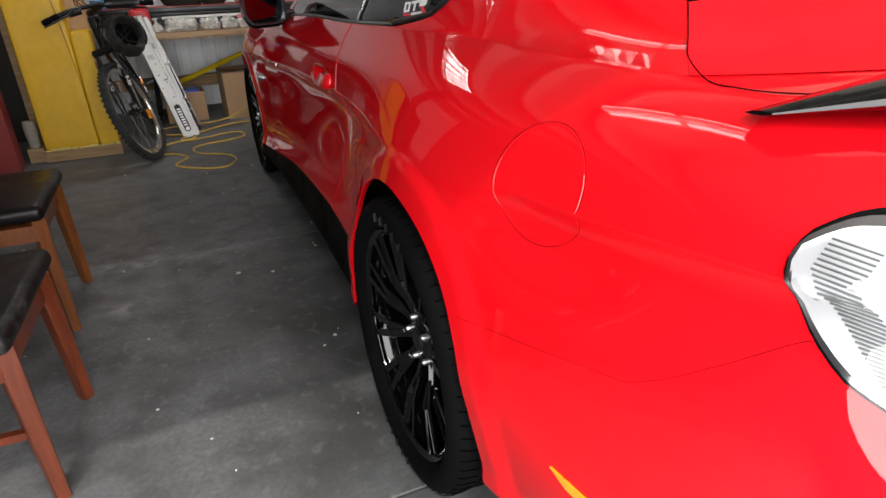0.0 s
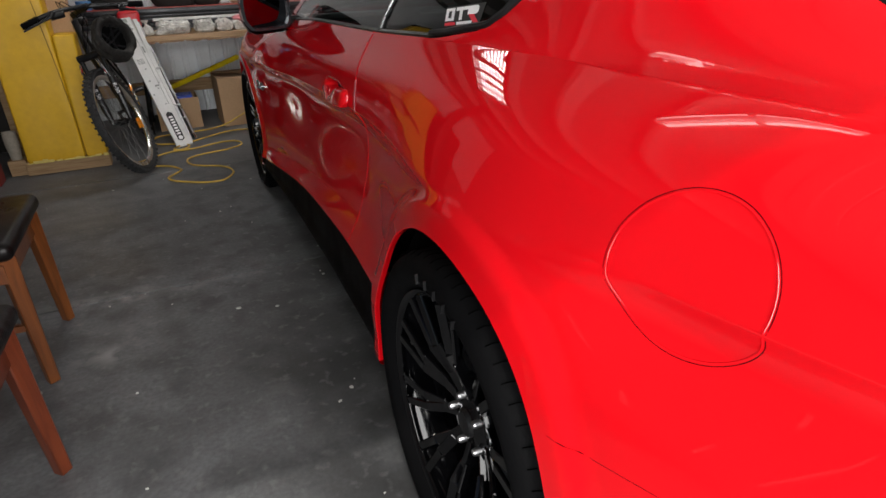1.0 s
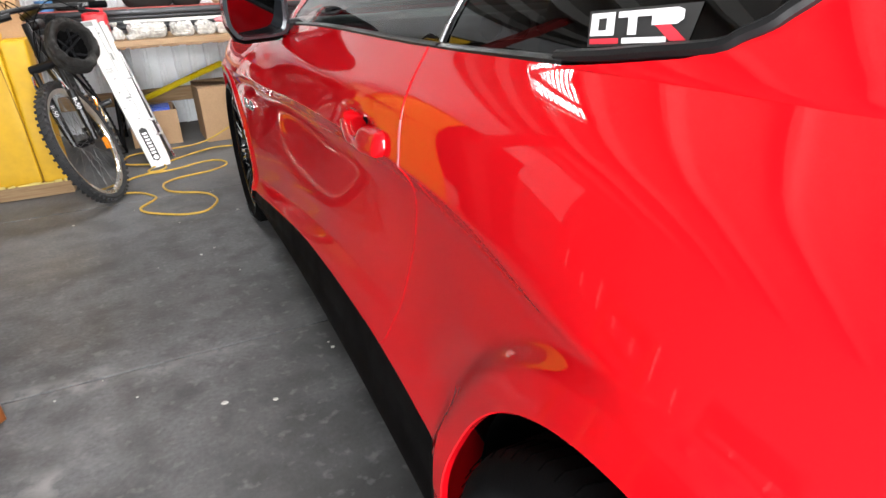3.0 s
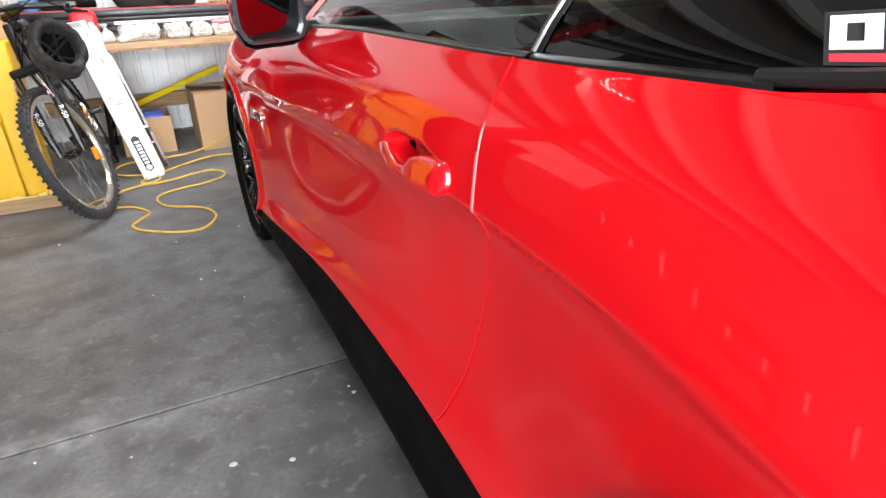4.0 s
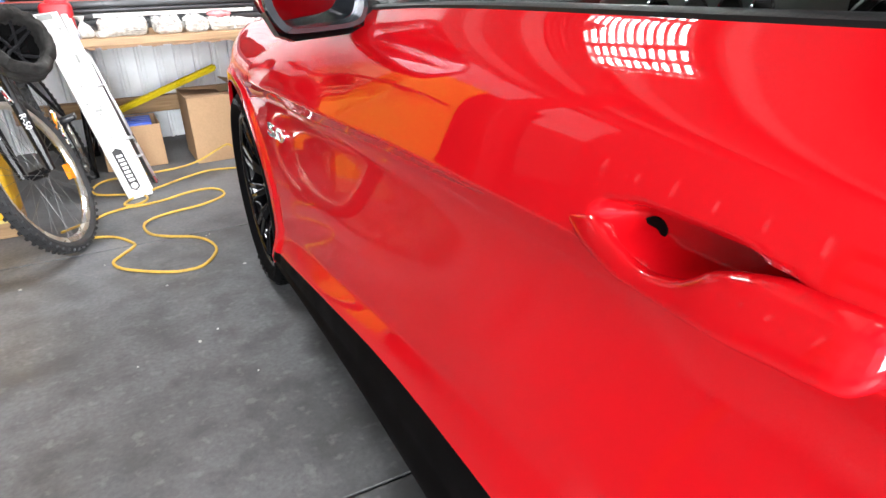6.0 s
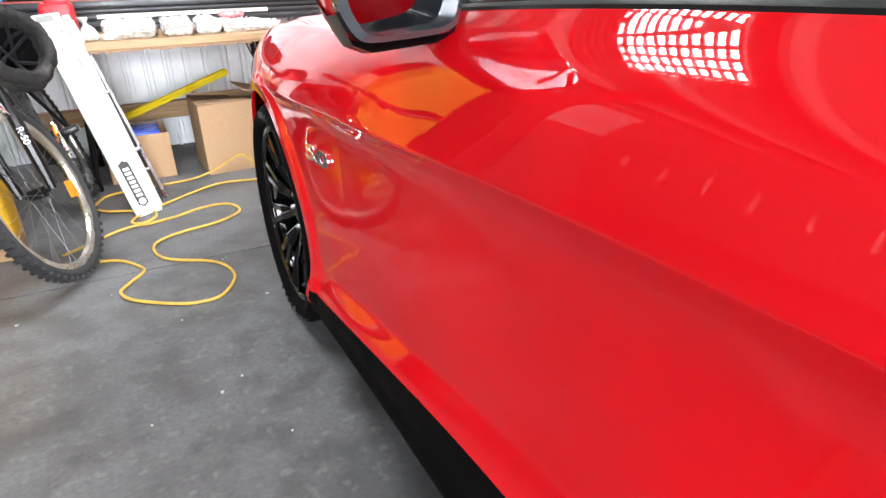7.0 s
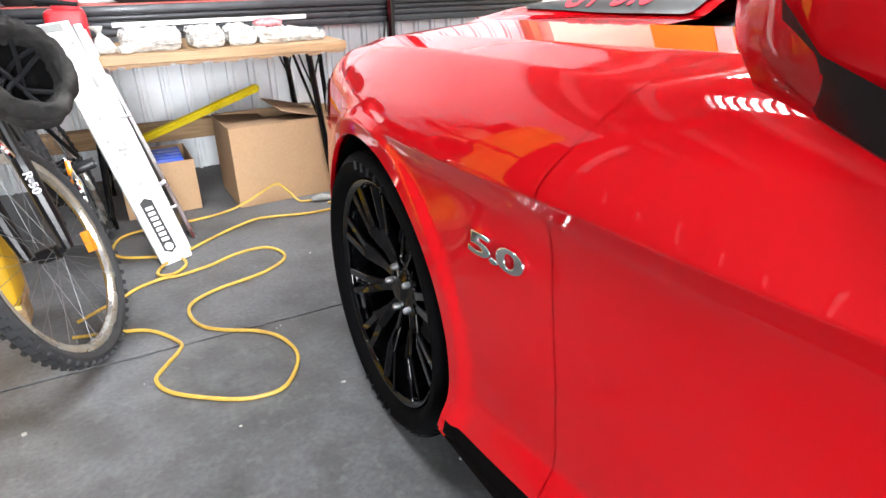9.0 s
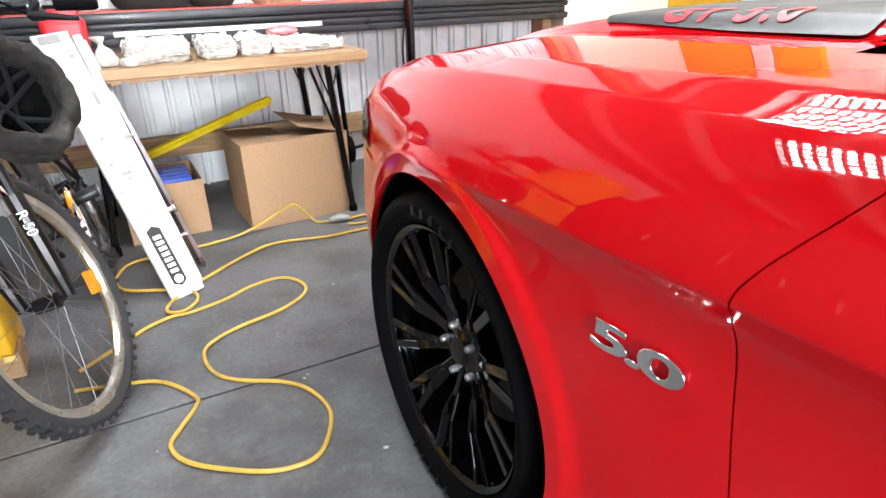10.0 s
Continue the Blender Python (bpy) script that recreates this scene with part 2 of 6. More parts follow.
def box(bm, lo, hi, m=None, bevel=0.0, seg=2):
    """A box from corner to corner, optionally bevelled, moved by m."""
    r = bmesh.ops.create_cube(bm, size=1.0)
    vs = r["verts"]
    for v in vs:
        v.co = Vector([lo[i] + (v.co[i] + 0.5) * (hi[i] - lo[i]) for i in range(3)])
    if bevel:
        es = list({e for v in vs for e in v.link_edges})
        out = bmesh.ops.bevel(bm, geom=es, offset=bevel, segments=seg, affect="EDGES", profile=0.5)
        vs = list({v for f in out["faces"] for v in f.verts} | {v for v in vs if v.is_valid})
    if m is not None:
        bmesh.ops.transform(bm, matrix=m, verts=vs)
    return vs


def tube(bm, pts, r, n=8, closed=False, caps=True):
    """A round bar along points; r is one radius or one for each point."""
    pts = [Vector(p) for p in pts]
    rs = r if isinstance(r, (list, tuple)) else [r] * len(pts)
    rings, side = [], None
    for i, p in enumerate(pts):
        a, b = pts[i - 1] if i or closed else p, pts[(i + 1) % len(pts)] if i + 1 < len(pts) or closed else p
        d = (b - a).normalized()
        if side is None:
            side = d.orthogonal().normalized()
        side = (side - d * side.dot(d)).normalized()
        up = d.cross(side)
        rings.append([bm.verts.new(p + (side * math.cos(2 * math.pi * k / n) + up * math.sin(2 * math.pi * k / n)) * rs[i]) for k in range(n)])
    for i in range(len(rings) - (0 if closed else 1)):
        u, v = rings[i], rings[(i + 1) % len(rings)]
        for k in range(n):
            bm.faces.new((u[k], u[(k + 1) % n], v[(k + 1) % n], v[k]))
    if caps and not closed:
        bm.faces.new(rings[0][::-1])
        bm.faces.new(rings[-1])


def bar(bm, a, b, wx, wy, twist=0.0, wx2=None, wy2=None):
    """A rectangular bar from a to b, tapering to the second size."""
    a, b = Vector(a), Vector(b)
    m = Matrix.Translation(a) @ (b - a).to_track_quat("Z", "Y").to_matrix().to_4x4() @ Matrix.Rotation(twist, 4, "Z")
    L = (b - a).length
    wx2, wy2 = wx2 or wx, wy2 or wy
    vs = [bm.verts.new(m @ Vector((sx * w / 2, sy * h / 2, z))) for z, w, h in ((0, wx, wy), (L, wx2, wy2)) for sx, sy in ((-1, -1), (1, -1), (1, 1), (-1, 1))]
    for q in ((3, 2, 1, 0), (4, 5, 6, 7), (0, 1, 5, 4), (1, 2, 6, 5), (2, 3, 7, 6), (3, 0, 4, 7)):
        bm.faces.new([vs[k] for k in q])
    return vs


def smooth_path(pts, per=6, closed=False):
    """Catmull-Rom through points."""
    pts = [Vector(p) for p in pts]
    n, out = len(pts), []
    for i in range(n if closed else n - 1):
        p0, p1 = pts[i - 1] if i or closed else pts[0], pts[i]
        p2 = pts[(i + 1) % n]
        p3 = pts[(i + 2) % n] if i + 2 < n or closed else pts[-1]
        for k in range(per):
            t = k / per
            out.append(0.5 * (2 * p1 + (p2 - p0) * t + (2 * p0 - 5 * p1 + 4 * p2 - p3) * t * t + (3 * p1 - p0 - 3 * p2 + p3) * t ** 3))
    if not closed:
        out.append(pts[-1])
    return out


def lathe(bm, profile, n, to):
    """Turns a profile of (along, radius) round an axis; to(along, radius, angle) gives the place."""
    rings = [[bm.verts.new(to(a, r, 2 * math.pi * k / n)) for k in range(n)] for a, r in profile]
    for u, v in zip(rings, rings[1:]):
        for k in range(n):
            bm.faces.new((u[k], u[(k + 1) % n], v[(k + 1) % n], v[k]))
    return rings


def text_mesh(name, words, size, material, parent, m, depth=0.003, bevel=0.0, shear=0.0, label="", spacing=1.0, bold=0.0):
    cu = bpy.data.curves.new(name, "FONT")
    cu.body, cu.size, cu.extrude, cu.bevel_depth, cu.shear, cu.align_x, cu.align_y = words, size, depth, bevel, shear, "CENTER", "CENTER"
    cu.space_character, cu.offset = spacing, bold
    tmp = new(name, cu)
    me = bpy.data.meshes.new_from_object(tmp.evaluated_get(bpy.context.evaluated_depsgraph_get()))
    bpy.data.objects.remove(tmp)
    me.materials.clear()
    me.materials.append(material)
    ob = new(name, me)
    ob.matrix_world = m
    ob.parent = parent
    if label:
        ob["label"] = label
    return ob



# ---------------------------------------------------------------- the garage
X0, X1, Y0, Y1, ZC = -4.6, 2.12, -1.50, 5.25, 2.75
FOUND = 0.12


def setting(name, bm, material, label, smooth=False):
    return tagged(part(name, bm, material, smooth=smooth), label, name.split("_")[0], kind="structure")


# concrete slabs with saw-cut joints across the bay
JOINTS = (-0.11, 1.595, 3.30)
bm = bmesh.new()
edges_y = [Y0 - 0.4, *JOINTS, Y1 + 0.3]
for a, b in zip(edges_y, edges_y[1:]):
    box(bm, (X0 - 0.3, a + 0.004, -0.12), (X1 + 0.3, b - 0.004, 0.0), bevel=0.002, seg=1)
box(bm, (X0 - 0.3, Y0 - 0.4, -0.14), (X1 + 0.3, Y1 + 0.3, -0.008))
floor_ob = setting("floor", bm, CONCRETE, "dark stained concrete garage floor with saw-cut joints and painted shade by the car")

bm = bmesh.new()
bmesh.ops.create_grid(bm, x_segments=2, y_segments=2, size=300)
for v in bm.verts:
    v.co.z = -0.16
setting("ground", bm, ASPHALT, "pale concrete driveway outside the garage")

# back wall of white ribbed sheet steel
bm = bmesh.new()
prof, x, k = [], -2.62, 0
while x < X1:
    prof += [(x, 0.0), (x + 0.052, 0.0), (x + 0.056, -0.026), (x + 0.070, -0.026), (x + 0.076, 0.0), (x + 0.088, 0.0), (x + 0.090, -0.012), (x + 0.097, -0.012), (x + 0.102, 0.0)]
    x += 0.118
ZR = 1.40
lo = [bm.verts.new((px, Y1 + py, 0.0)) for px, py in prof]
hi = [bm.verts.new((px, Y1 + py, ZR)) for px, py in prof]
lo2, hi2 = [bm.verts.new((px, Y1 + 0.09, 0.0)) for px, py in (prof[0], prof[-1])], [bm.verts.new((px, Y1 + 0.09, ZR)) for px, py in (prof[0], prof[-1])]
for i in range(len(prof) - 1):
    bm.faces.new((lo[i], lo[i + 1], hi[i + 1], hi[i]))
bm.faces.new((lo2[0], lo2[1], hi2[1], hi2[0]))
setting("wall_north", bm, WHITE_METAL, "white ribbed sheet-steel back wall of the garage")

for name, lo_, hi_ in (("wall_corner", (X0, Y1 - 0.01, 0), (-2.64, Y1 + 0.1, ZR)), ("wall_west", (X0 - 0.12, Y0, 0), (X0, Y1, ZC)), 
                       ("wall_south", (X0, Y0 - 0.12, 2.4), (X1, Y0, ZC))):
    bm = bmesh.new()
    box(bm, lo_, hi_)
    setting(name, bm, WALL_PAINT, "dull painted garage wall")
CREAM = mat("cream_wall_paint", (0.72, 0.68, 0.58), 0.75, var=0.08, scale=2)
for name, lo_, hi_, material, label in (("wall_upper", (X0, Y1 - 0.01, ZR), (X1, Y1 + 0.1, ZC), WHITE_METAL, "white painted upper back wall of the garage"),
                                        ("wall_east", (X1, Y0, 0), (X1 + 0.12, Y1, ZC), CREAM, "cream painted garage side wall")):
    bm = bmesh.new()
    box(bm, lo_, hi_)
    setting(name, bm, material, label)
for k in range(-4, 12):
    bm = bmesh.new()
    box(bm, (X0, 0.2 + 0.42 * k, 0.70), (X0 + 0.03, 0.228 + 0.42 * k, 1.05 + 0.10 * math.sin(2.3 * k)), bevel=0.003)
    setting("wall_batten", bm, WHITE_BOX, "white painted batten on the side wall")
for xa in (X1 - 0.3,):
    bm = bmesh.new()
    box(bm, (xa, Y0 - 0.12, 0), (xa + 0.3, Y0, 2.4))
    setting("wall_pier", bm, WALL_PAINT, "wall pier beside the open garage door")
bm = bmesh.new()
box(bm, (X1 - 0.066, 4.295, 0), (X1 - 0.001, 4.425, ZC - 0.16), bevel=0.004)
setting("wall_post", bm, WHITE_BOX, "white painted timber post on the side wall")
ROOFLIGHTS = ((-1.80, -1.05, 2.75, 3.50), (0.25, 1.10, 2.85, 3.85))
JOISTS = [Y0 + 0.35 + i * 0.72 for i in range(3, 10)]
bm = bmesh.new()
cuts_y = sorted({Y0 - 0.1, Y1 + 0.1} | {v for r in ROOFLIGHTS for v in r[2:]})
for ya, yb in zip(cuts_y, cuts_y[1:]):
    holes = sorted((r[0], r[1]) for r in ROOFLIGHTS if r[2] <= ya and r[3] >= yb)
    xs = [X0 - 0.1] + [v for h in holes for v in h] + [X1 + 0.1]
    for xa, xb in zip(xs[::2], xs[1::2]):
        box(bm, (xa, ya, ZC), (xb, yb, ZC + 0.08))
for yy in JOISTS:
    holes = sorted((r[0], r[1]) for r in ROOFLIGHTS if r[2] - 0.05 < yy < r[3])
    xs = [X0] + [v for h in holes for v in h] + [X1]
    for xa, xb in zip(xs[::2], xs[1::2]):
        box(bm, (xa, yy, ZC - 0.14), (xb, yy + 0.045, ZC + 0.002))
setting("ceiling", bm, CEIL, "pale sheeted garage ceiling with timber joists")
for rx0, rx1, ry0, ry1 in ROOFLIGHTS:
    bm = bmesh.new()
    for k in range(17):
        yy = ry0 + 0.01 + 0.068 * k
        box(bm, (rx0, yy, ZC + 0.0), (rx1, yy + 0.026, ZC + 0.012))
    for k in range(7):
        xx = rx0 + 0.03 + 0.13 * k
        box(bm, (xx, ry0, ZC - 0.03), (xx + 0.035, ry1, ZC - 0.001))
    setting("rooflight", bm, GREY_FAB, "ribbed rooflight grille in the ceiling")

# garage door, swung up under the ceiling
bm = bmesh.new()
for k in range(6):
    ya = Y0 + 0.10 + 0.285 * k
    box(bm, (-3.9, ya, 2.42), (1.75, ya + 0.281, 2.46), bevel=0.004, seg=1)
    box(bm, (-3.9, ya + 0.10, 2.414), (1.75, ya + 0.18, 2.421), bevel=0.002, seg=1)
setting("door_1", bm, DOOR_STEEL, "grey ribbed garage door swung up under the ceiling")

# twin strip light hung along the ceiling
strip = empty("strip_light", "long twin-tube strip light fixed to the ceiling", "ceiling light")
TUBE = bpy.data.materials.new("lit_tube")
TUBE.use_nodes = True
TUBE.node_tree.nodes["Principled BSDF"].inputs["Emission Color"].default_value = (1, 0.98, 0.94, 1)
TUBE.node_tree.nodes["Principled BSDF"].inputs["Emission Strength"].default_value = 14.0
sa, sb = Vector((-0.55, 1.05, 2.60)), Vector((0.45, 0.35, 2.60))
sd = (sb - sa).normalized()
sn = Vector((-sd.y, sd.x, 0))
bm = bmesh.new()
bar(bm, sa + Vector((0, 0, 0.03)), sb + Vector((0, 0, 0.03)), 0.14, 0.03, radians(90))
part("housing", bm, WHITE_BOX, strip, smooth=False)
for o in (-0.045, 0.045):
    for q in range(2):
        bm = bmesh.new()
        tube(bm, [sa + (sb - sa) * (0.02 + 0.49 * q) + sn * o, sa + (sb - sa) * (0.47 + 0.5 * q) + sn * o], 0.013, 10)
        part("tube", bm, TUBE, strip, "lit white tube")
for f in (0.15, 0.85):
    bm = bmesh.new()
    tube(bm, [sa + (sb - sa) * f + Vector((0, 0, 0.03)), Vector((*(sa + (sb - sa) * f).xy, ZC + 0.01))], 0.006, 6)
    part("hanger", bm, STEEL, strip)

# ---------------------------------------------------------------- the car
car = empty("car", "glossy bright red two-door coupe with gloss black wheels", "car")

# design lines of the body: stations along the length, half width, and for each line its inset and height
YS = np.array([-1.12, -1.10, -1.02, -0.90, -0.72, -0.40, 0.0, 0.40, 0.70, 1.40, 2.00, 2.40, 2.72, 3.05, 3.30, 3.48, 3.58, 3.62])
WS = np.array([0.0, 0.38, 0.61, 0.768, 0.866, 0.934, 0.953, 0.924, 0.905, 0.90, 0.912, 0.922, 0.925, 0.885, 0.815, 0.66, 0.38, 0.0])
LINES = [
    # shoulder edge (belt, deck edge, bonnet edge)
    ([.10, .10, .10, .12, .17, .20, .19, .145, .125, .125, .14, .175, .185, .175, .14, .10, .08, .08],
     [.955, .955, .955, .960, .968, 1.005, 1.02, 1.012, .998, .985, .953, .927, .910, .880, .825, .762, .73, .72]),
    # crest of the fender
    ([.05, .05, .05, .06, .085, .125, .11, .082, .069, .065, .072, .104, .110, .095, .07, .05, .04, .04],
     [.92, .92, .92, .925, .928, .938, .94, .925, .91, .905, .918, .908, .893, .858, .795, .72, .68, .67]),
    # waist crease
    ([.01, .01, .01, .015, .04, .080, .046, .050, .049, .042, .012, .005, .015, .02, .02, .01, .01, .01],
     [.87, .87, .87, .87, .864, .830, .818, .816, .813, .794, .777, .765, .75, .72, .68, .63, .60, .59]),
    # foot of the undercut below the crease
    ([.01, .01, .01, .020, .056, .097, .034, .068, .079, .076, .044, .020, .016, .015, .015, .01, .01, .01],
     [.84, .84, .84, .84, .822, .776, .772, .762, .757, .737, .722, .716, .71, .68, .64, .60, .57, .56]),
    ([.0, .0, .0, .005, .022, .040, .006, .044, .074, .072, .046, .018, .008, .01, .01, .0, 0, 0],
     [.68, .68, .68, .68, .68, .67, .66, .65, .65, .64, .62, .61, .60, .60, .57, .53, .51, .50]),
    # ridge where the sill flares out
    ([0, 0, 0, 0, .01, .008, -.004, .022, .042, .038, .036, .018, .0, .005, .005, 0, 0, 0],
     [.55, .55, .55, .55, .54, .52, .53, .535, .520, .455, .375, .345, .45, .50, .48, .45, .43, .42]),
    # edge between the paint and the skirt
    ([.02, .02, .02, .01, .01, .01, .0, .0, .006, .010, .006, .005, .0, .01, .01, .0, 0, 0],
     [.44, .44, .44, .44, .44, .44, .44, .432, .425, .390, .320, .272, .33, .42, .40, .37, .36, .35]),
    ([.06, .06, .06, .05, .04, .03, .0, .0, .0, .0, .002, .0, .0, .02, .03, .03, .03, .03],
     [.33, .33, .33, .33, .33, .33, .33, .33, .33, .32, .270, .245, .26, .32, .30, .28, .27, .27]),
    ([.10, .10, .10, .09, .08, .06, .02, .015, .005, .005, .01, .01, .02, .04, .06, .06, .06, .06],
     [.26, .26, .26, .26, .25, .24, .23, .23, .23, .23, .23, .23, .23, .22, .20, .18, .17, .17]),
    ([.26, .26, .26, .25, .24, .22, .20, .19, .18, .18, .18, .18, .19, .20, .22, .22, .22, .22],
     [.22, .22, .22, .22, .21, .20, .19, .19, .19, .19, .19, .19, .19, .18, .17, .15, .15, .15]),
]
ZTOP = [.965, .965, .972, .982, .995, 1.025, 1.04, 1.03, 1.02, 1.01, .987, .970, .955, .914, .848, .788, .748, .735]
# one more station over the wheel, where the crease of the door has died out
OVER = dict(zip(range(len(LINES)), [None, None, (0.066, 0.826), (0.052, 0.774)]))
at_y = lambda v: float(np.interp(-0.27, YS, v))
ZTOP.insert(6, at_y(ZTOP))
for n, (d, z) in enumerate(LINES):
    new_d, new_z = OVER.get(n) or (at_y(d), at_y(z))
    d.insert(6, new_d)
    z.insert(6, new_z)
WS = np.insert(WS, 6, at_y(WS) + 0.003)
YS = np.insert(YS, 6, -0.27)
ARCHES = ((0.0, 0.347, 0.391), (2.72, 0.342, 0.379))
ARC = np.concatenate([[0], np.cumsum(np.hypot(np.diff(YS), np.diff(WS)))])


def pchip(xk, yk, x):
    """Smooth curve through knots, with no overshoot."""
    xk, yk, x = np.asarray(xk, float), np.asarray(yk, float), np.atleast_1d(np.asarray(x, float))
    h, dl = np.diff(xk), np.diff(yk) / np.diff(xk)
    s = np.zeros(len(xk))
    s[0], s[-1] = dl[0], dl[-1]
    for i in range(1, len(xk) - 1):
        if dl[i - 1] * dl[i] > 0:
            w1, w2 = 2 * h[i] + h[i - 1], h[i] + 2 * h[i - 1]
            s[i] = (w1 + w2) / (w1 / dl[i - 1] + w2 / dl[i])
    i = np.clip(np.searchsorted(xk, x) - 1, 0, len(h) - 1)
    t = (x - xk[i]) / h[i]
    return ((1 + 2 * t) * (1 - t) ** 2 * yk[i] + t * (1 - t) ** 2 * h[i] * s[i] + t * t * (3 - 2 * t) * yk[i + 1] + t * t * (t - 1) * h[i] * s[i + 1])


FAIR_A = np.linspace(0, ARC[-1], 1800)
FAIR_Y = pchip(ARC, YS, FAIR_A)


def fair(knots):
    """A design line drawn through its knots and faired along the car, less so round the corners."""
    v = pchip(ARC, knots, FAIR_A)
    step = FAIR_A[1] - FAIR_A[0]
    out = []
    for sigma in (0.012, 0.10):
        n = int(3 * sigma / step)
        k = np.exp(-0.5 * (np.arange(-n, n + 1) * step / sigma) ** 2)
        padded = np.concatenate([2 * v[0] - v[n:0:-1], v, 2 * v[-1] - v[-2:-n - 2:-1]])
        out.append(np.convolve(padded, k / k.sum(), "valid"))
    q = np.clip((FAIR_Y + 0.85) / 0.35, 0, 1) * np.clip((3.25 - FAIR_Y) / 0.35, 0, 1)
    q = q * q * (3 - 2 * q)
    return out[0] * (1 - q) + out[1] * q


FAIR_W = fair(WS)
FAIR_LINES = [(fair(d), fair(z)) for d, z in LINES]
FAIR_TOP = fair(ZTOP)


def top_z(arc):
    return np.interp(arc, FAIR_A, FAIR_TOP)


def step_in(v, a, b):
    """Rises smoothly from 0 at a to 1 at b."""
    t = np.clip((v - a) / (b - a), 0, 1)
    return t * t * (3 - 2 * t)


def catmull(P, per):
    out = []
    for i in range(len(P) - 1):
        p0, p1, p2, p3 = P[max(i - 1, 0)], P[i], P[i + 1], P[min(i + 2, len(P) - 1)]
        for k in range(per):
            t = k / per
            out.append(0.5 * (2 * p1 + (p2 - p0) * t + (2 * p0 - 5 * p1 + 4 * p2 - p3) * t * t + (3 * p1 - p0 - 3 * p2 + p3) * t ** 3))
    out.append(P[-1])
    return np.array(out)


PER = 18


def sides_many(arcs):
    """The side of the body at stations: half width, length and height from the shoulder down to the sill."""
    arcs = np.asarray(arcs, float)
    ys, ws = np.interp(arcs, FAIR_A, FAIR_Y), np.maximum(np.interp(arcs, FAIR_A, FAIR_W), 0.0)
    k = np.minimum(1.0, ws / 0.75)
    ds = [np.maximum(ws - np.interp(arcs, FAIR_A, d) * k, 0.0) for d, z in FAIR_LINES]
    zs = [np.interp(arcs, FAIR_A, z) for d, z in FAIR_LINES]
    P = np.stack([np.stack([d, z], -1) for d, z in zip(ds, zs)], 1)
    out = []
    for n in range(len(arcs)):
        top = catmull(P[n, :3], PER)
        crease = float(step_in(ys[n], 1.70, 2.25))
        if crease > 0:
            t = np.linspace(0, 1, PER + 1)[:, None]
            side = P[n, 1] + (P[n, 2] - P[n, 1]) * t + np.array([0.014, 0.008]) * 4 * t * (1 - t)
            flat = np.vstack([P[n, 0] + (P[n, 1] - P[n, 0]) * t, side[1:]])
            top = top * (1 - crease) + flat * crease
        ridge = float(step_in(ys[n], 0.40, 0.75) * step_in(-ys[n], -2.42, -2.15))
        low = catmull(P[n, 2:], PER)
        split = np.vstack([catmull(P[n, 2:6], PER), catmull(P[n, 5:], PER)[1:]])
        wz = np.vstack([top, (low * (1 - ridge) + split * ridge)[1:]])
        plain = float(step_in(ys[n], -0.42, -0.28) * step_in(-ys[n], -0.50, -0.20))      # no crease over the wheel
        wz = wz * (1 - plain) + catmull(P[n], PER) * plain
        out.append(np.column_stack([wz[:, 0], np.full(len(wz), ys[n]), wz[:, 1]]))
    out = np.array(out)
    # slightly rounded creases
    for mid, n, turns in ((2 * PER, 2, 1), (5 * PER, 4, 3), (PER, 1, 1)):
        for _ in range(turns):
            for j in range(mid - n, mid + n + 1):
                out[:, j] = 0.25 * out[:, j - 1] + 0.5 * out[:, j] + 0.25 * out[:, j + 1]
    for yc, zc, r in ARCHES:
        dist = np.hypot(out[..., 1] - yc, out[..., 2] - zc)
        reach, ramp, swell = (0.074, 0.030, 0.013) if yc < 1 else (0.056, 0.024, 0.009)
        s = np.clip((r + reach - dist) / ramp, 0, 1)
        out[..., 0] += swell * s * s * (3 - 2 * s) * (out[..., 2] > 0.25)
    # dished recess behind the door handle
    e = np.hypot((out[..., 1] - 0.930) / 0.100, (out[..., 2] - 0.834) / 0.0215)
    s = np.clip((1.15 - e) / 0.4, 0, 1)
    out[..., 0] -= 0.036 * s * s * (3 - 2 * s)
    return out


KNOWN = {}


def sides(arc):
    key = round(float(arc), 4)
    if key not in KNOWN:
        KNOWN[key] = sides_many([key])[0]
    return KNOWN[key]


FINE_A = np.linspace(ARC[1], ARC[-2], 4000)
FINE_Y = pchip(ARC, YS, FINE_A)


def arc_of(y):
    return float(np.interp(y, FINE_Y, FINE_A))


def side_w(y, z):
    """Half width of the body side at a length and a height."""
    s = sides(arc_of(y))
    return float(np.interp(-z, -s[:, 2], s[:, 0]))


DOOR_A, DOOR_B = 0.70, 2.07
GAP = 0.0009
cols = sorted({*np.linspace(0, ARC[-1], 400)} | {arc_of(v) for v in np.arange(0.80, 1.07, 0.004)} | {arc_of(v + g) for v in (DOOR_A, DOOR_B) for g in (-GAP, GAP)} | {arc_of(v) for v in (0.42, 2.33)})
GRID = sides_many(cols)
COL_Y = GRID[:, 0, 1]
ROWS_N = GRID.shape[1]
SKIRT_ROW = 6 * PER


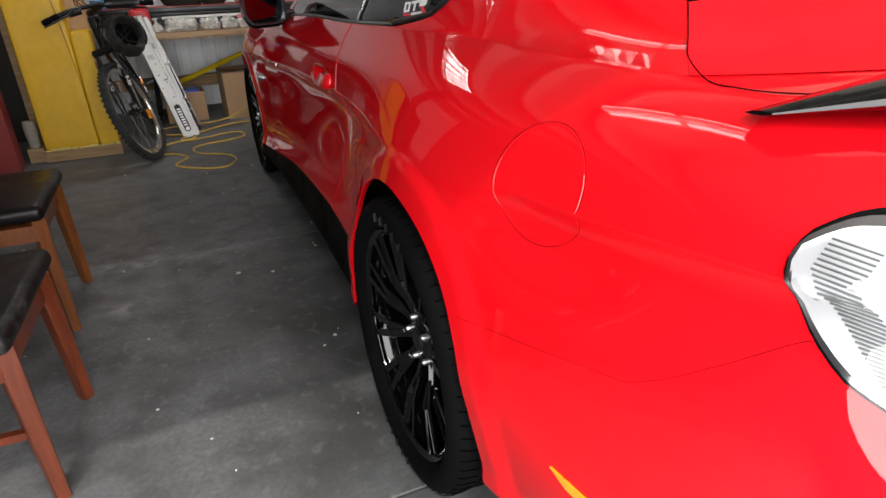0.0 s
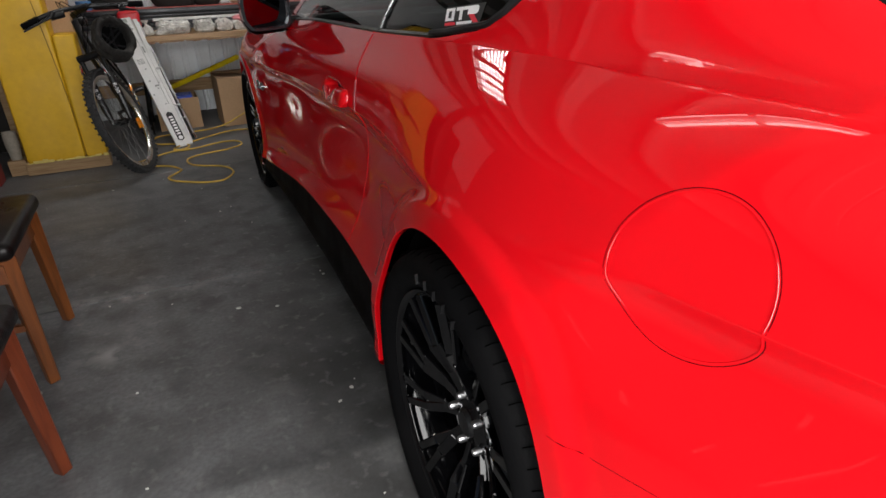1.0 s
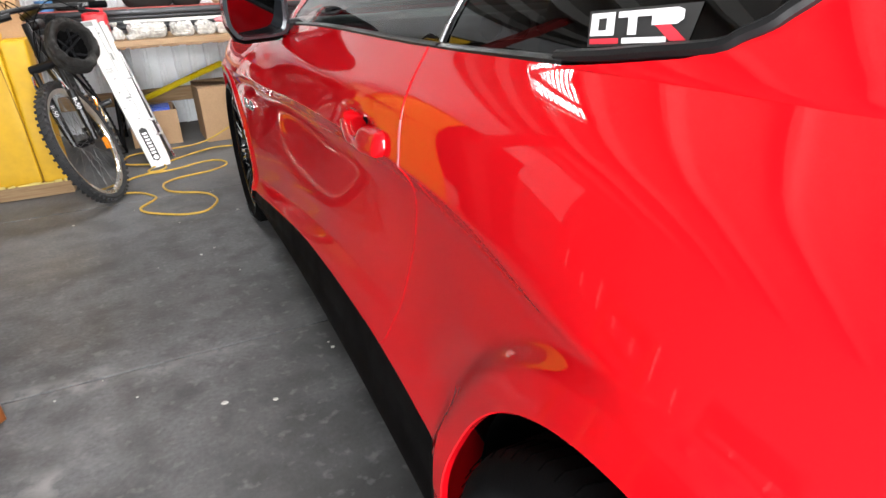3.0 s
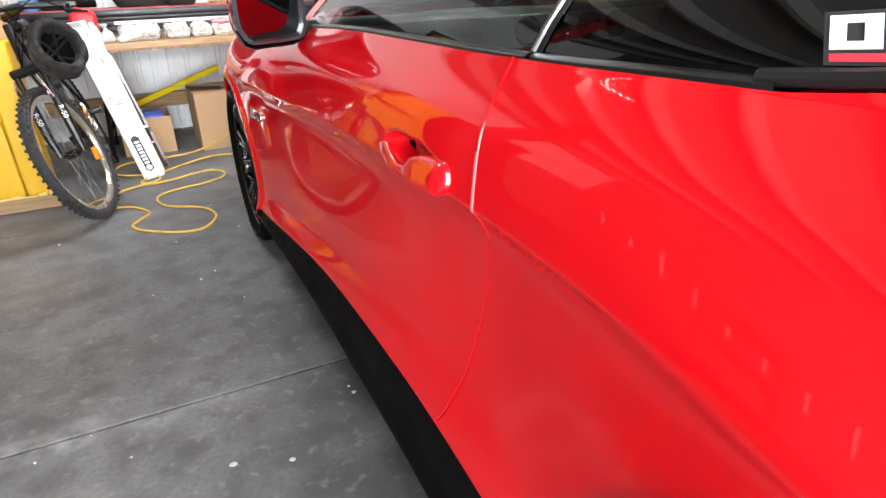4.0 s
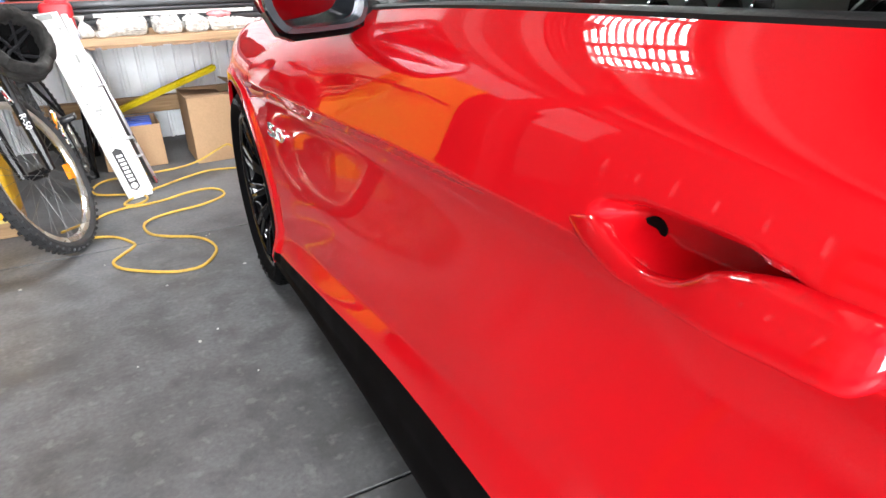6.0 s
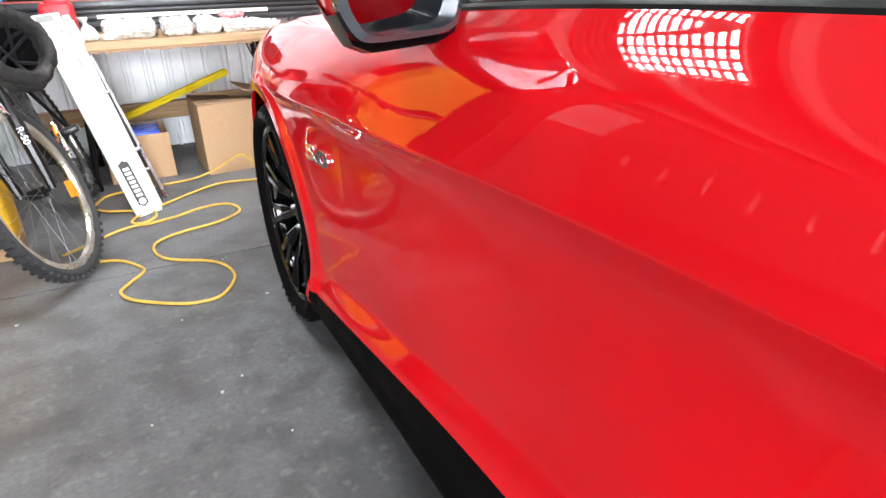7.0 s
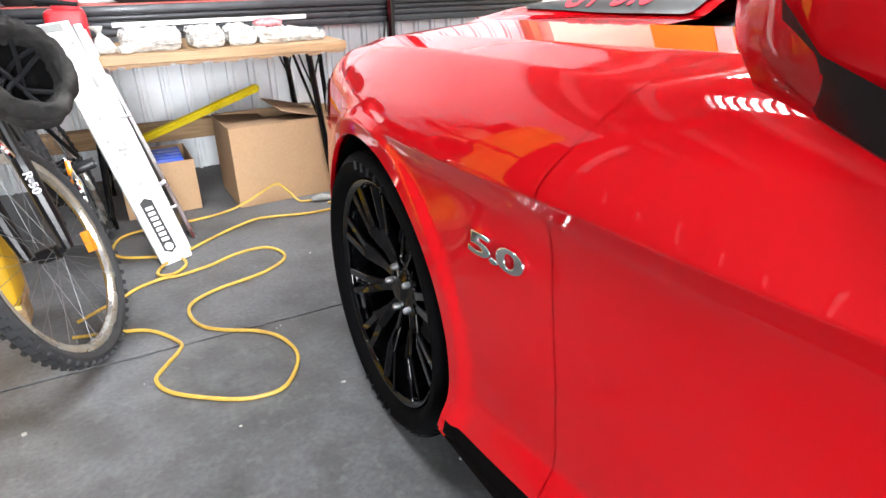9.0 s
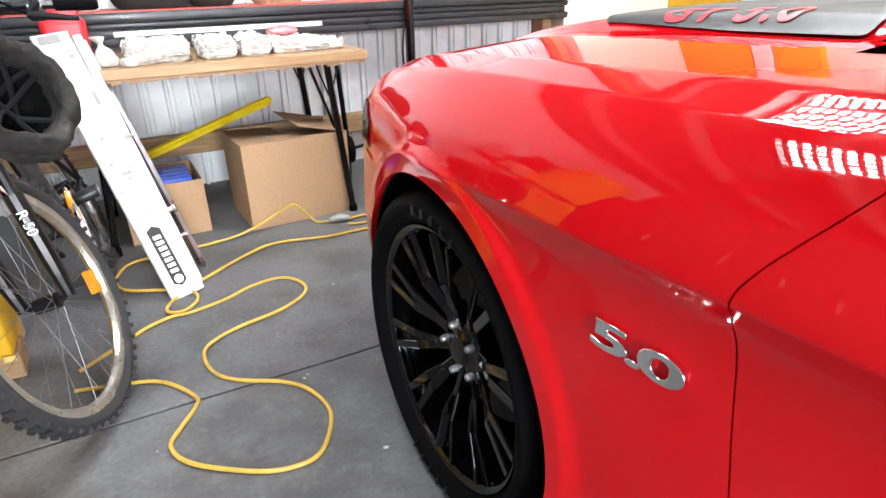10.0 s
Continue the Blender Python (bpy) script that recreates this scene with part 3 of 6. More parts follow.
def seam_shift(P):
    """The door's front edge leans forward towards the sill, its rear edge curls forward at the foot."""
    P = P.copy()
    for at, kind in ((DOOR_A, 0), (DOOR_B, 1)):
        near = np.clip(1 - np.abs(COL_Y - at) / 0.22, 0, 1)[:, None]
        z = P[:, :, 2]
        if kind:
            sh = np.interp(z, [0.40, 0.506, 0.617, 0.68, 0.746, 0.79, 0.82, 0.87, 0.93, 0.98], [0.0, 0.015, 0.036, 0.046, 0.054, 0.046, 0.028, -0.009, -0.05, -0.12])
        else:
            sh = np.interp(z, [0.36, 0.42, 0.454, 0.545, 0.652, 0.80, 0.88, 0.94, 1.0], [0.10, 0.06, 0.036, 0.015, 0.006, 0.0, 0.008, 0.018, 0.028])
        P[:, :, 1] += near * sh
    return P


SHIFTED = seam_shift(GRID)
dU, dV = np.gradient(SHIFTED, axis=0), np.gradient(SHIFTED, axis=1)
NORM = np.cross(dV, dU)
NORM /= np.maximum(np.linalg.norm(NORM, axis=2, keepdims=True), 1e-9)


# the shoulder is rounded: side and upper skin share their normals along it
EDGE = []
for i, a in enumerate(cols):
    w, y, z = SHIFTED[i, 0]
    zt = top_z(a)
    nd = np.array([2.2 * (zt - z) / max(w, 0.05), 0.0, 1.0])
    n = nd / np.linalg.norm(nd) + NORM[i, 0]
    EDGE.append(n / np.linalg.norm(n))
EDGE = np.array(EDGE)
SOFT = step_in(-COL_Y, -0.10, 0.25) + step_in(COL_Y, 1.93, 2.12)
REACH = np.where(COL_Y > 1.0, 3.0, 25.0)       # sharp fender crest, soft rear shoulder
for j in range(25):
    k = (np.clip(1 - j / REACH, 0, 1) * SOFT)[:, None]
    NORM[:, j] = EDGE * k + NORM[:, j] * (1 - k)
NORM /= np.maximum(np.linalg.norm(NORM, axis=2, keepdims=True), 1e-9)


def panel(name, sign, i0, i1, j0, j1, material, parent, label="", inset=0.0, arch=True, pick=None):
    """A sheet of the body side between two stations and two lines, cut to the wheel arches."""
    vs, fs, ids = [], [], {}
    cut = SHIFTED.copy()
    cut[:, :, 0] = np.maximum(cut[:, :, 0] - inset, 0)
    inside = np.zeros(cut.shape[:2], int)
    for n, (yc, zc, r) in enumerate(ARCHES):
        r = r + (0.004 if inset else 0)
        d = np.hypot(cut[:, :, 1] - yc, cut[:, :, 2] - zc)
        if arch:
            inside[d < r] = n + 1
    for i in range(i0, i1):
        for j in range(j0, j1):
            q = ((i, j), (i + 1, j), (i + 1, j + 1), (i, j + 1))
            if all(inside[p] for p in q):
                continue
            mid = np.mean([SHIFTED[p] for p in q], axis=0)
            if pick is not None and not pick(mid[1], mid[2]):
                continue
            for p in q:
                if p not in ids:
                    ids[p] = len(vs)
                    w, y, z = cut[p]
                    if inside[p]:
                        yc, zc, r = ARCHES[inside[p] - 1]
                        r = r + (0.004 if inset else 0)
                        a = math.atan2(z - zc, y - yc)
                        y, z = yc + r * math.cos(a), zc + r * math.sin(a)
                        w = max(side_w(y, z) - inset, 0)
                    vs.append((sign * w, y, z))
            f = [ids[p] for p in q]
            fs.append(f if sign < 0 else f[::-1])
    me = bpy.data.meshes.new(name)
    me.from_pydata(vs, [], fs)
    me.polygons.foreach_set("use_smooth", [True] * len(fs))
    me.materials.append(material)
    nn = [None] * len(vs)
    for p, k in ids.items():
        n = NORM[p]
        nn[k] = (sign * n[0], n[1], n[2])
    me.normals_split_custom_set_from_vertices(nn)
    ob = new(name, me)
    ob.parent = parent
    if label:
        ob["label"] = label
    return ob


def col(y):
    return int(np.argmin(np.abs(COL_Y - y)))


def bumper_seam(y):
    """Height of the joint between quarter panel and rear bumper."""
    return float(np.interp(-y, [0.27, 0.39, 0.503, 0.608, 0.664, 0.711, 0.768, 0.816, 0.852, 1.2], [0.60, 0.612, 0.637, 0.662, 0.674, 0.708, 0.760, 0.808, 0.826, 0.83]))


def front_seam(y):
    return float(np.interp(y, [2.95, 3.12, 3.3, 3.62], [0.64, 0.66, 0.70, 0.70]))


ca0, ca1 = col(DOOR_A - GAP), col(DOOR_A + GAP)
cb0, cb1 = col(DOOR_B - GAP), col(DOOR_B + GAP)
last = len(cols) - 1
cs0, cs1 = col(0.42), col(2.33)
for sign in (-1, 1):
    panel("rear_quarter_panel", sign, 0, ca0, 0, SKIRT_ROW, PAINT, car, pick=lambda y, z: y > -0.27 or z > bumper_seam(y))
    panel("rear_bumper", sign, 0, col(-0.2), 0, ROWS_N - 1, PAINT, car, pick=lambda y, z: y <= -0.27 and z <= bumper_seam(y))
    panel("quarter_lower", sign, col(-0.35), cs0, SKIRT_ROW, ROWS_N - 1, PAINT, car, pick=lambda y, z: y > -0.27)
    door = panel("door", sign, ca1, cb0, 0, SKIRT_ROW, PAINT, car)
    if sign < 0:
        left_door = door
    panel("front_fender", sign, cb1, last, 0, SKIRT_ROW, PAINT, car, pick=lambda y, z: y < 2.95 or z > front_seam(y))
    panel("front_bumper", sign, col(2.9), last, 0, ROWS_N - 1, PAINT, car, pick=lambda y, z: y >= 2.95 and z <= front_seam(y))
    panel("fender_lower", sign, cs1, col(3.0), SKIRT_ROW, ROWS_N - 1, PAINT, car, pick=lambda y, z: y < 2.95)
    panel("side_skirt", sign, cs0, cs1, SKIRT_ROW, ROWS_N - 1, SKIRT, car, "matt black plastic side skirt")
    panel("interior_trim", sign, col(-0.3), col(1.93), 0, SKIRT_ROW, VINYL, car, "black interior side trim", inset=0.035, arch=False, pick=lambda y, z: y > 0.62 or z > 0.76)
    panel("body_shell", sign, 0, last, 0, ROWS_N - 1, PAINT, car, inset=0.0028)


def deck(name, i0, i1, material, parent, lift=0.0, keep=None):
    """The upper skin between both shoulders: bonnet or boot lid, with its crown."""
    ts = np.linspace(-1, 1, 141)
    G = []
    for i in range(i0, i1 + 1):
        w, y, z = SHIFTED[i, 0]
        zt = top_z(cols[i])
        row = []
        for t in ts:
            a = abs(t)
            zz = z + (zt - z) * (1 - a ** 2.2)
            bulge = np.clip((0.66 - a) / 0.075, 0, 1)
            if y > 1.9:
                zz += 0.020 * bulge * bulge * (3 - 2 * bulge) * np.clip((3.45 - y) / 0.6, 0, 1)
            row.append((t * w, y, zz + lift))
        G.append(row)
    G = np.array(G)
    N = np.cross(np.gradient(G, axis=1), np.gradient(G, axis=0))
    N /= np.maximum(np.linalg.norm(N, axis=2, keepdims=True), 1e-9)
    n = len(ts)
    reach = np.where(COL_Y[i0:i1 + 1] > 1.0, 1.0, 9.0)
    for k in range(9):
        q = (np.clip(1 - k / reach, 0, 1) * SOFT[i0:i1 + 1])[:, None]
        for m_, s in ((k, -1), (n - 1 - k, 1)):
            e = EDGE[i0:i1 + 1] * np.array([s, 1, 1])
            N[:, m_] = e * q + N[:, m_] * (1 - q)
    N /= np.maximum(np.linalg.norm(N, axis=2, keepdims=True), 1e-9)
    me = bpy.data.meshes.new(name)
    fs = [(i * n + k, i * n + k + 1, (i + 1) * n + k + 1, (i + 1) * n + k) for i in range(len(G) - 1) for k in range(n - 1)
          if keep is None or keep(abs(G[i, k, 0] + G[i, k + 1, 0]) / 2, G[i, k, 1])]
    me.from_pydata(G.reshape(-1, 3).tolist(), [], fs)
    me.polygons.foreach_set("use_smooth", [True] * len(fs))
    me.materials.append(material)
    me.normals_split_custom_set_from_vertices(N.reshape(-1, 3).tolist())
    ob = new(name, me)
    ob.parent = parent
    return ob


deck("trunk_lid", 0, col(-0.42), PAINT, car)
deck("rear_deck", col(-0.42), col(0.35), PAINT, car)
def hood_rear(x):
    """Rear edge of the bonnet across its width."""
    return 2.225 + 0.05 * (1 - (x / 0.6) ** 2)


deck("hood", col(1.93), last, PAINT, car, keep=lambda x, y: y > hood_rear(x) or x > 0.60)
deck("windscreen_cowl", col(1.93), col(2.32), BLACK_TRIM, car, lift=-0.035, keep=lambda x, y: x < 0.66)


def gasket(name, pts, sign=-1, r=0.0008, material=SHUT, parent=car, sink=0.0006):
    """A shut line that follows the body side: points of (length, height)."""
    path = [Vector((sign * (side_w(y, z) - sink), y, z)) for y, z in pts]
    bm = bmesh.new()
    tube(bm, path, r, 6)
    return part(name, bm, material, parent)


for sign in (-1, 1):
    # rolled rear edge of the door
    ca = arc_of(DOOR_A + 0.0045)
    edge_pts = [Vector((sign * (w - 0.0022), y + float(np.interp(z, [0.36, 0.42, 0.454, 0.545, 0.652, 0.80, 0.88, 0.94, 1.0], [0.10, 0.06, 0.036, 0.015, 0.006, 0.0, 0.008, 0.018, 0.028])), z)) for w, y, z in sides(ca)[:SKIRT_ROW]]
    bm = bmesh.new()
    tube(bm, edge_pts, 0.0034, 8)
    part("door_edge", bm, PAINT, car)
    if sign < 0:
        bm = bmesh.new()
        tube(bm, [p + Vector((-0.0012, -0.001, 0)) for p in edge_pts if 0.808 < p.z < 0.888], 0.0036, 8)
        part("edge_guard", bm, GUARD, left_door, "pale clip-on door edge guard")
gasket("bumper_joint", [(y, bumper_seam(y)) for y in np.linspace(-0.33, -0.86, 40)])
FUEL = (-0.424, 0.851, 0.092)
gasket("fuel_door_joint", [(FUEL[0] + 0.099 * math.cos(a), FUEL[1] + 0.087 * math.sin(a)) for a in np.linspace(0, 2 * math.pi, 73)], r=0.0008)
gasket("fuel_door_edge", [(FUEL[0] + 0.0958 * math.cos(a), FUEL[1] + 0.0842 * math.sin(a)) for a in np.linspace(0, 2 * math.pi, 73)], r=0.0017, material=PAINT, sink=0.0008)
for sign in (-1, 1):
    for yc, zc, r in ARCHES:
        # turned-in lip of the arch and the dark liner behind it
        bm = bmesh.new()
        rings = []
        for k in range(61):
            a = radians(-38 + 256 * k / 60)
            y, z = yc + r * math.cos(a), zc + r * math.sin(a)
            if z < 0.24:
                continue
            w = side_w(y, z)
            rings.append([bm.verts.new((sign * (w - o), yc + (r + dr) * math.cos(a), zc + (r + dr) * math.sin(a))) for o, dr in ((0.0, 0.0005), (0.002, -0.002), (0.012, -0.002))])
        for u, v in zip(rings, rings[1:]):
            for n in range(2):
                bm.faces.new((u[n], u[n + 1], v[n + 1], v[n]))
        part("arch_lip", bm, PAINT, car)
        bm = bmesh.new()
        rr = [[bm.verts.new((sign * x, yc + (r + 0.01) * math.cos(radians(-30 + 240 * k / 40)), zc + (r + 0.01) * math.sin(radians(-30 + 240 * k / 40)))) for k in range(41)] for x in (0.865, 0.55)]
        for k in range(40):
            bm.faces.new((rr[0][k], rr[0][k + 1], rr[1][k + 1], rr[1][k]))
        bm.faces.new(rr[1])
        part("wheel_liner", bm, DARK, car)
bm = bmesh.new()
box(bm, (-0.72, -1.0, 0.17), (0.72, 3.45, 0.24))
part("floor_pan", bm, DARK, car)


# greenhouse
def glasshouse(y, up):
    """Half width and height of the cabin side: up runs from the belt to the roof rail."""
    w0, z0 = side_w(y, 10) - 0.012, float(sides(arc_of(y))[0, 2]) + 0.004
    return w0 + (0.50 - w0) * up ** 1.35, z0 + (1.36 - z0) * up


A_LINE = lambda up: 1.92 - 0.95 * up        # windscreen pillar
C_LINE = lambda up: float(np.interp(up, [0, 0.02, 0.07, 0.13, 0.2, 0.3, 0.5, 0.7, 0.92, 1.0], [0.38, 0.30, 0.165, 0.125, 0.10, 0.085, 0.10, 0.17, 0.30, 0.36]))        # rear end of the quarter window


def side_glass(name, ya, yb, ups, material, parent, push=0.0, label=""):
    for sign in (-1, 1):
        bm = bmesh.new()
        rows = []
        for up in ups:
            a, b = ya(up), yb(up)
            row = []
            for y in np.linspace(a, b, 14):
                w, z = glasshouse(y, up)
                row.append(bm.verts.new((sign * (w + push), y, z)))
            rows.append(row)
        for u, v in zip(rows, rows[1:]):
            for k in range(13):
                bm.faces.new((u[k], u[k + 1], v[k + 1], v[k]))
        ob = part(name, bm, material, parent, label)
        if name == "quarter_window" and sign < 0:
            keep = ob
    return keep if name == "quarter_window" else ob


UPS = np.linspace(0.0, 0.92, 10)
UPS_Q = [0, 0.01, 0.02, 0.045, 0.07, 0.1, 0.13, 0.16, 0.2, 0.25, 0.3, 0.4, 0.5, 0.6, 0.7, 0.8, 0.92]
BPIL = lambda up: 0.70 - 0.13 * up
side_glass("door_window", lambda u: BPIL(u) + 0.012, lambda u: A_LINE(u) - 0.05, UPS, SCREEN, car, label="lightly tinted side glass")
quarter = side_glass("quarter_window", C_LINE, lambda u: BPIL(u) - 0.012, UPS_Q, GLASS, car, label="dark tinted quarter glass")
side_glass("window_pillar", lambda u: BPIL(u) - 0.014, lambda u: BPIL(u) + 0.014, UPS, BLACK_TRIM, car, 0.003)


def deck_z(x, y):
    i = int(np.clip(np.searchsorted(COL_Y, y) - 1, 0, len(COL_Y) - 2))
    f = float(np.clip((y - COL_Y[i]) / (COL_Y[i + 1] - COL_Y[i]), 0, 1))
    w, _, z = SHIFTED[i, 0] * (1 - f) + SHIFTED[i + 1, 0] * f
    zt = top_z(cols[i]) * (1 - f) + top_z(cols[i + 1]) * f
    a = min(abs(x) / max(w, 1e-3), 1.0)
    zz = z + (zt - z) * (1 - a ** 2.2)
    if y > 1.9:
        b = np.clip((0.66 - a) / 0.075, 0, 1)
        zz += 0.020 * b * b * (3 - 2 * b) * np.clip((3.45 - y) / 0.6, 0, 1)
    return float(zz)


def rear_edge(u):
    """Where the rear pillar meets the rear screen: half width, length and height."""
    return np.array([np.interp(u, [0, 0.25, 1], [0.66, 0.60, 0.50]), np.interp(u, [0, 0.25, 1], [-0.50, -0.42, 0.20]), np.interp(u, [0, 0.25, 1], [deck_z(0.66, -0.50), 1.085, 1.362])])


# rear pillars, which flow out of the shoulder and the deck
US = [0, 0.015, 0.03, 0.06, 0.09, 0.13, 0.17, 0.21, 0.25, 0.3, 0.37, 0.45, 0.55, 0.65, 0.75, 0.85, 0.92, 1.0]
for sign in (-1, 1):
    G = []
    for u in US:
        E0 = rear_edge(u)
        yf = C_LINE(u)
        w_e, z_e = glasshouse(E0[1], u)
        row = []
        for s in np.linspace(0, 1, 30):
            y = E0[1] + (yf - E0[1]) * s
            w, z = glasshouse(y, u)
            f = max(0.0, 1 - 1.5 * s) ** 2
            base = max(0, 1 - 5 * u)
            w, z = w + (E0[0] - w_e) * f + 0.0125 * base * (1 - f), z + (E0[2] - z_e) * f - 0.006 * base
            row.append((w + 0.002, y, z))
        G.append(row)
    G = np.array(G)
    N = np.cross(np.gradient(G, axis=1), np.gradient(G, axis=0))
    N /= np.maximum(np.linalg.norm(N, axis=2, keepdims=True), 1e-9)
    if N[9, 15, 0] < 0:
        N = -N
    for r_ in range(len(US)):
        for c_ in range(30):
            w, y, z = G[r_, c_]
            wsh = SHIFTED[col(y), 0, 0]
            q = float(np.clip((w / wsh - 0.7) / 0.3, 0, 1) * SOFT[col(y)])
            dn = np.array([(deck_z(w - 0.03, y) - deck_z(min(w, wsh) - 0.001, y)) / 0.03, (deck_z(w, y - 0.03) - deck_z(w, y + 0.03)) / 0.06, 1.0])
            dn = EDGE[col(y)] * q + dn / np.linalg.norm(dn) * (1 - q)
            k = float(np.clip(1 - US[r_] / 0.28, 0, 1)) * float(np.clip(SOFT[col(y)] + 0.0, 0, 1))
            k = k * k * (3 - 2 * k)
            N[r_, c_] = dn * k + N[r_, c_] * (1 - k)
    N /= np.maximum(np.linalg.norm(N, axis=2, keepdims=True), 1e-9)
    for _ in range(10):
        pad = np.pad(N, ((1, 1), (1, 1), (0, 0)), mode="edge")
        mean = (pad[:-2, 1:-1] + pad[2:, 1:-1] + pad[1:-1, :-2] + pad[1:-1, 2:]) / 4
        mean[0], mean[:, 0], mean[:, -1] = N[0], N[:, 0], N[:, -1]
        N = 0.4 * N + 0.6 * mean
    N /= np.maximum(np.linalg.norm(N, axis=2, keepdims=True), 1e-9)
    me = bpy.data.meshes.new("sail_panel")
    flat = (G * np.array([sign, 1, 1])).reshape(-1, 3).tolist()
    fs = [(i * 30 + k, i * 30 + k + 1, (i + 1) * 30 + k + 1, (i + 1) * 30 + k) for i in range(len(US) - 1) for k in range(29)]
    me.from_pydata(flat, [], [f if sign > 0 else f[::-1] for f in fs])
    me.polygons.foreach_set("use_smooth", [True] * len(fs))
    me.materials.append(PAINT)
    me.normals_split_custom_set_from_vertices((N * np.array([sign, 1, 1])).reshape(-1, 3).tolist())
    new("sail_panel", me).parent = car
side_glass("screen_pillar", lambda u: A_LINE(u) - 0.05, lambda u: A_LINE(u) + 0.03, np.linspace(0, 1, 12), PAINT, car, 0.002)
for sign in (-1, 1):
    for nm, a, b in (("belt_moulding", 0.36, 0.695), ("belt_moulding", 0.705, 1.90)):
        bm = bmesh.new()
        pts = []
        rings = []
        for y in np.linspace(a, b, 30):
            w, z = glasshouse(y, 0.0)
            rings.append([bm.verts.new((sign * (w + o), y, z + h)) for o, h in ((0.012, -0.004), (0.0125, 0.0005), (0.008, 0.004), (0.0, 0.005), (-0.005, 0.0))])
        for u, v in zip(rings, rings[1:]):
            for k in range(4):
                bm.faces.new((u[k], u[k + 1], v[k + 1], v[k]))
        part(nm, bm, BLACK_TRIM, car, "satin black belt moulding")
    # black frame that rises along the rear edge of the quarter window
    bm = bmesh.new()
    pts = smooth_path([Vector((sign * (glasshouse(C_LINE(u), u)[0] + 0.004), C_LINE(u), glasshouse(C_LINE(u), u)[1] + 0.004)) for u in UPS_Q], 3)
    tube(bm, pts, 0.0075, 8)
    part("window_frame", bm, BLACK_TRIM, car)
    # bright edge on the door glass
    bm = bmesh.new()
    tube(bm, [Vector((sign * (glasshouse(BPIL(u), u)[0] + 0.006), BPIL(u) + 0.0, glasshouse(BPIL(u), u)[1])) for u in np.linspace(0.02, 0.9, 12)], 0.0035, 6)
    part("glass_edge", bm, STEEL, car)


def skin(name, lines, material, label=""):
    bm = bmesh.new()
    rows = [[bm.verts.new(p) for p in ln] for ln in lines]
    for u, v in zip(rows, rows[1:]):
        for k in range(len(u) - 1):
            bm.faces.new((u[k], u[k + 1], v[k + 1], v[k]))
    return part(name, bm, material, car, label)


def across(y, w, z, crown, n=17):
    return [(w * t, y - 0.0 * t, z + crown * (1 - t * t)) for t in np.linspace(-1, 1, n)]


skin("roof", [across(y, 0.505, 1.355 - 0.05 * max(0, (y - 0.6)) ** 2, 0.03) for y in np.linspace(0.18, 1.0, 10)], PAINT)
skin("windscreen", [[(t * (0.72 - 0.215 * u), 1.0 + (1.92 - 1.0) * (1 - u) + 0.16 * (1 - t * t) * (1 - u), 1.0 + 0.355 * u + 0.02 * (1 - t * t)) for t in np.linspace(-1, 1, 17)] for u in np.linspace(0, 1, 10)], SCREEN, "tinted windscreen")
skin("rear_screen", [[(t * (e[0] + 0.003), e[1] - 0.05 * (1 - t * t) * (1 - u), e[2] + 0.025 * (1 - t * t)) for t in np.linspace(-1, 1, 17)] for u, e in ((u, rear_edge(u)) for u in np.linspace(0.25, 1, 10))], GLASS, "tinted rear screen")
lid_rows = []
for f in np.linspace(0, 1, 8):
    e = rear_edge(0.25 * (1 - f))
    row = []
    for t in np.linspace(-1, 1, 25):
        x, y = t * (e[0] + 0.001), e[1] - (0.05 + 0.13 * f) * (1 - t * t)
        row.append((x, y, (e[2] + 0.025 * (1 - t * t)) * (1 - f ** 3) + (deck_z(x, y) + 0.002) * f ** 3))
    lid_rows.append(row)
skin("boot_lid_front", lid_rows, PAINT)
bm = bmesh.new()
box(bm, (-0.70, 1.78, 0.55), (0.70, 2.02, 0.975), bevel=0.04)
dash = part("dashboard", bm, BLACK_TRIM, car)
bm = bmesh.new()
box(bm, (-0.235, 1.755, 0.868), (0.66, 1.779, 0.966), bevel=0.011, seg=3)
trim_panel = part("dash_panel", bm, DASH_METAL, dash, "pale brushed metal dash panel")
for vx in (-0.085, 0.035, 0.155, 0.275):
    bm = bmesh.new()
    lathe(bm, [(0.004, 0.049), (-0.006, 0.049), (-0.010, 0.045), (-0.006, 0.040), (0.004, 0.039)], 28, lambda o, r_, a: Vector((vx + r_ * math.cos(a), 1.752 + o, 0.918 + r_ * 0.94 * math.sin(a))))
    vent = part("air_vent", bm, CHROME, trim_panel, "round chrome-rimmed air vent")
    bm = bmesh.new()
    lathe(bm, [(0.001, 0.0004), (0.001, 0.041)], 24, lambda o, r_, a: Vector((vx + r_ * math.cos(a), 1.750 + o, 0.918 + r_ * 0.94 * math.sin(a))))
    for q in (-0.018, 0.0, 0.018):
        bar(bm, (vx - 0.036, 1.748, 0.918 + q), (vx + 0.036, 1.748, 0.918 + q), 0.004, 0.006)
    part("vent_core", bm, DARK, vent, "dark vent core")
for sx in (-0.36, 0.36):
    bm = bmesh.new()
    box(bm, (sx - 0.24, 0.75, 0.42), (sx + 0.24, 1.28, 0.56), bevel=0.05)
    box(bm, (sx - 0.23, -0.05, -0.06), (sx + 0.23, 0.09, 0.62), Matrix.Translation((0, 0.78, 0.52)) @ Matrix.Rotation(radians(18), 4, "X"), bevel=0.05)
    part("front_seat", bm, VINYL, car, "black leather front seat")
bm = bmesh.new()
box(bm, (-0.6, -0.1, 0.5), (0.6, 0.45, 0.72), bevel=0.05)
part("rear_bench", bm, VINYL, car)
bm = bmesh.new()
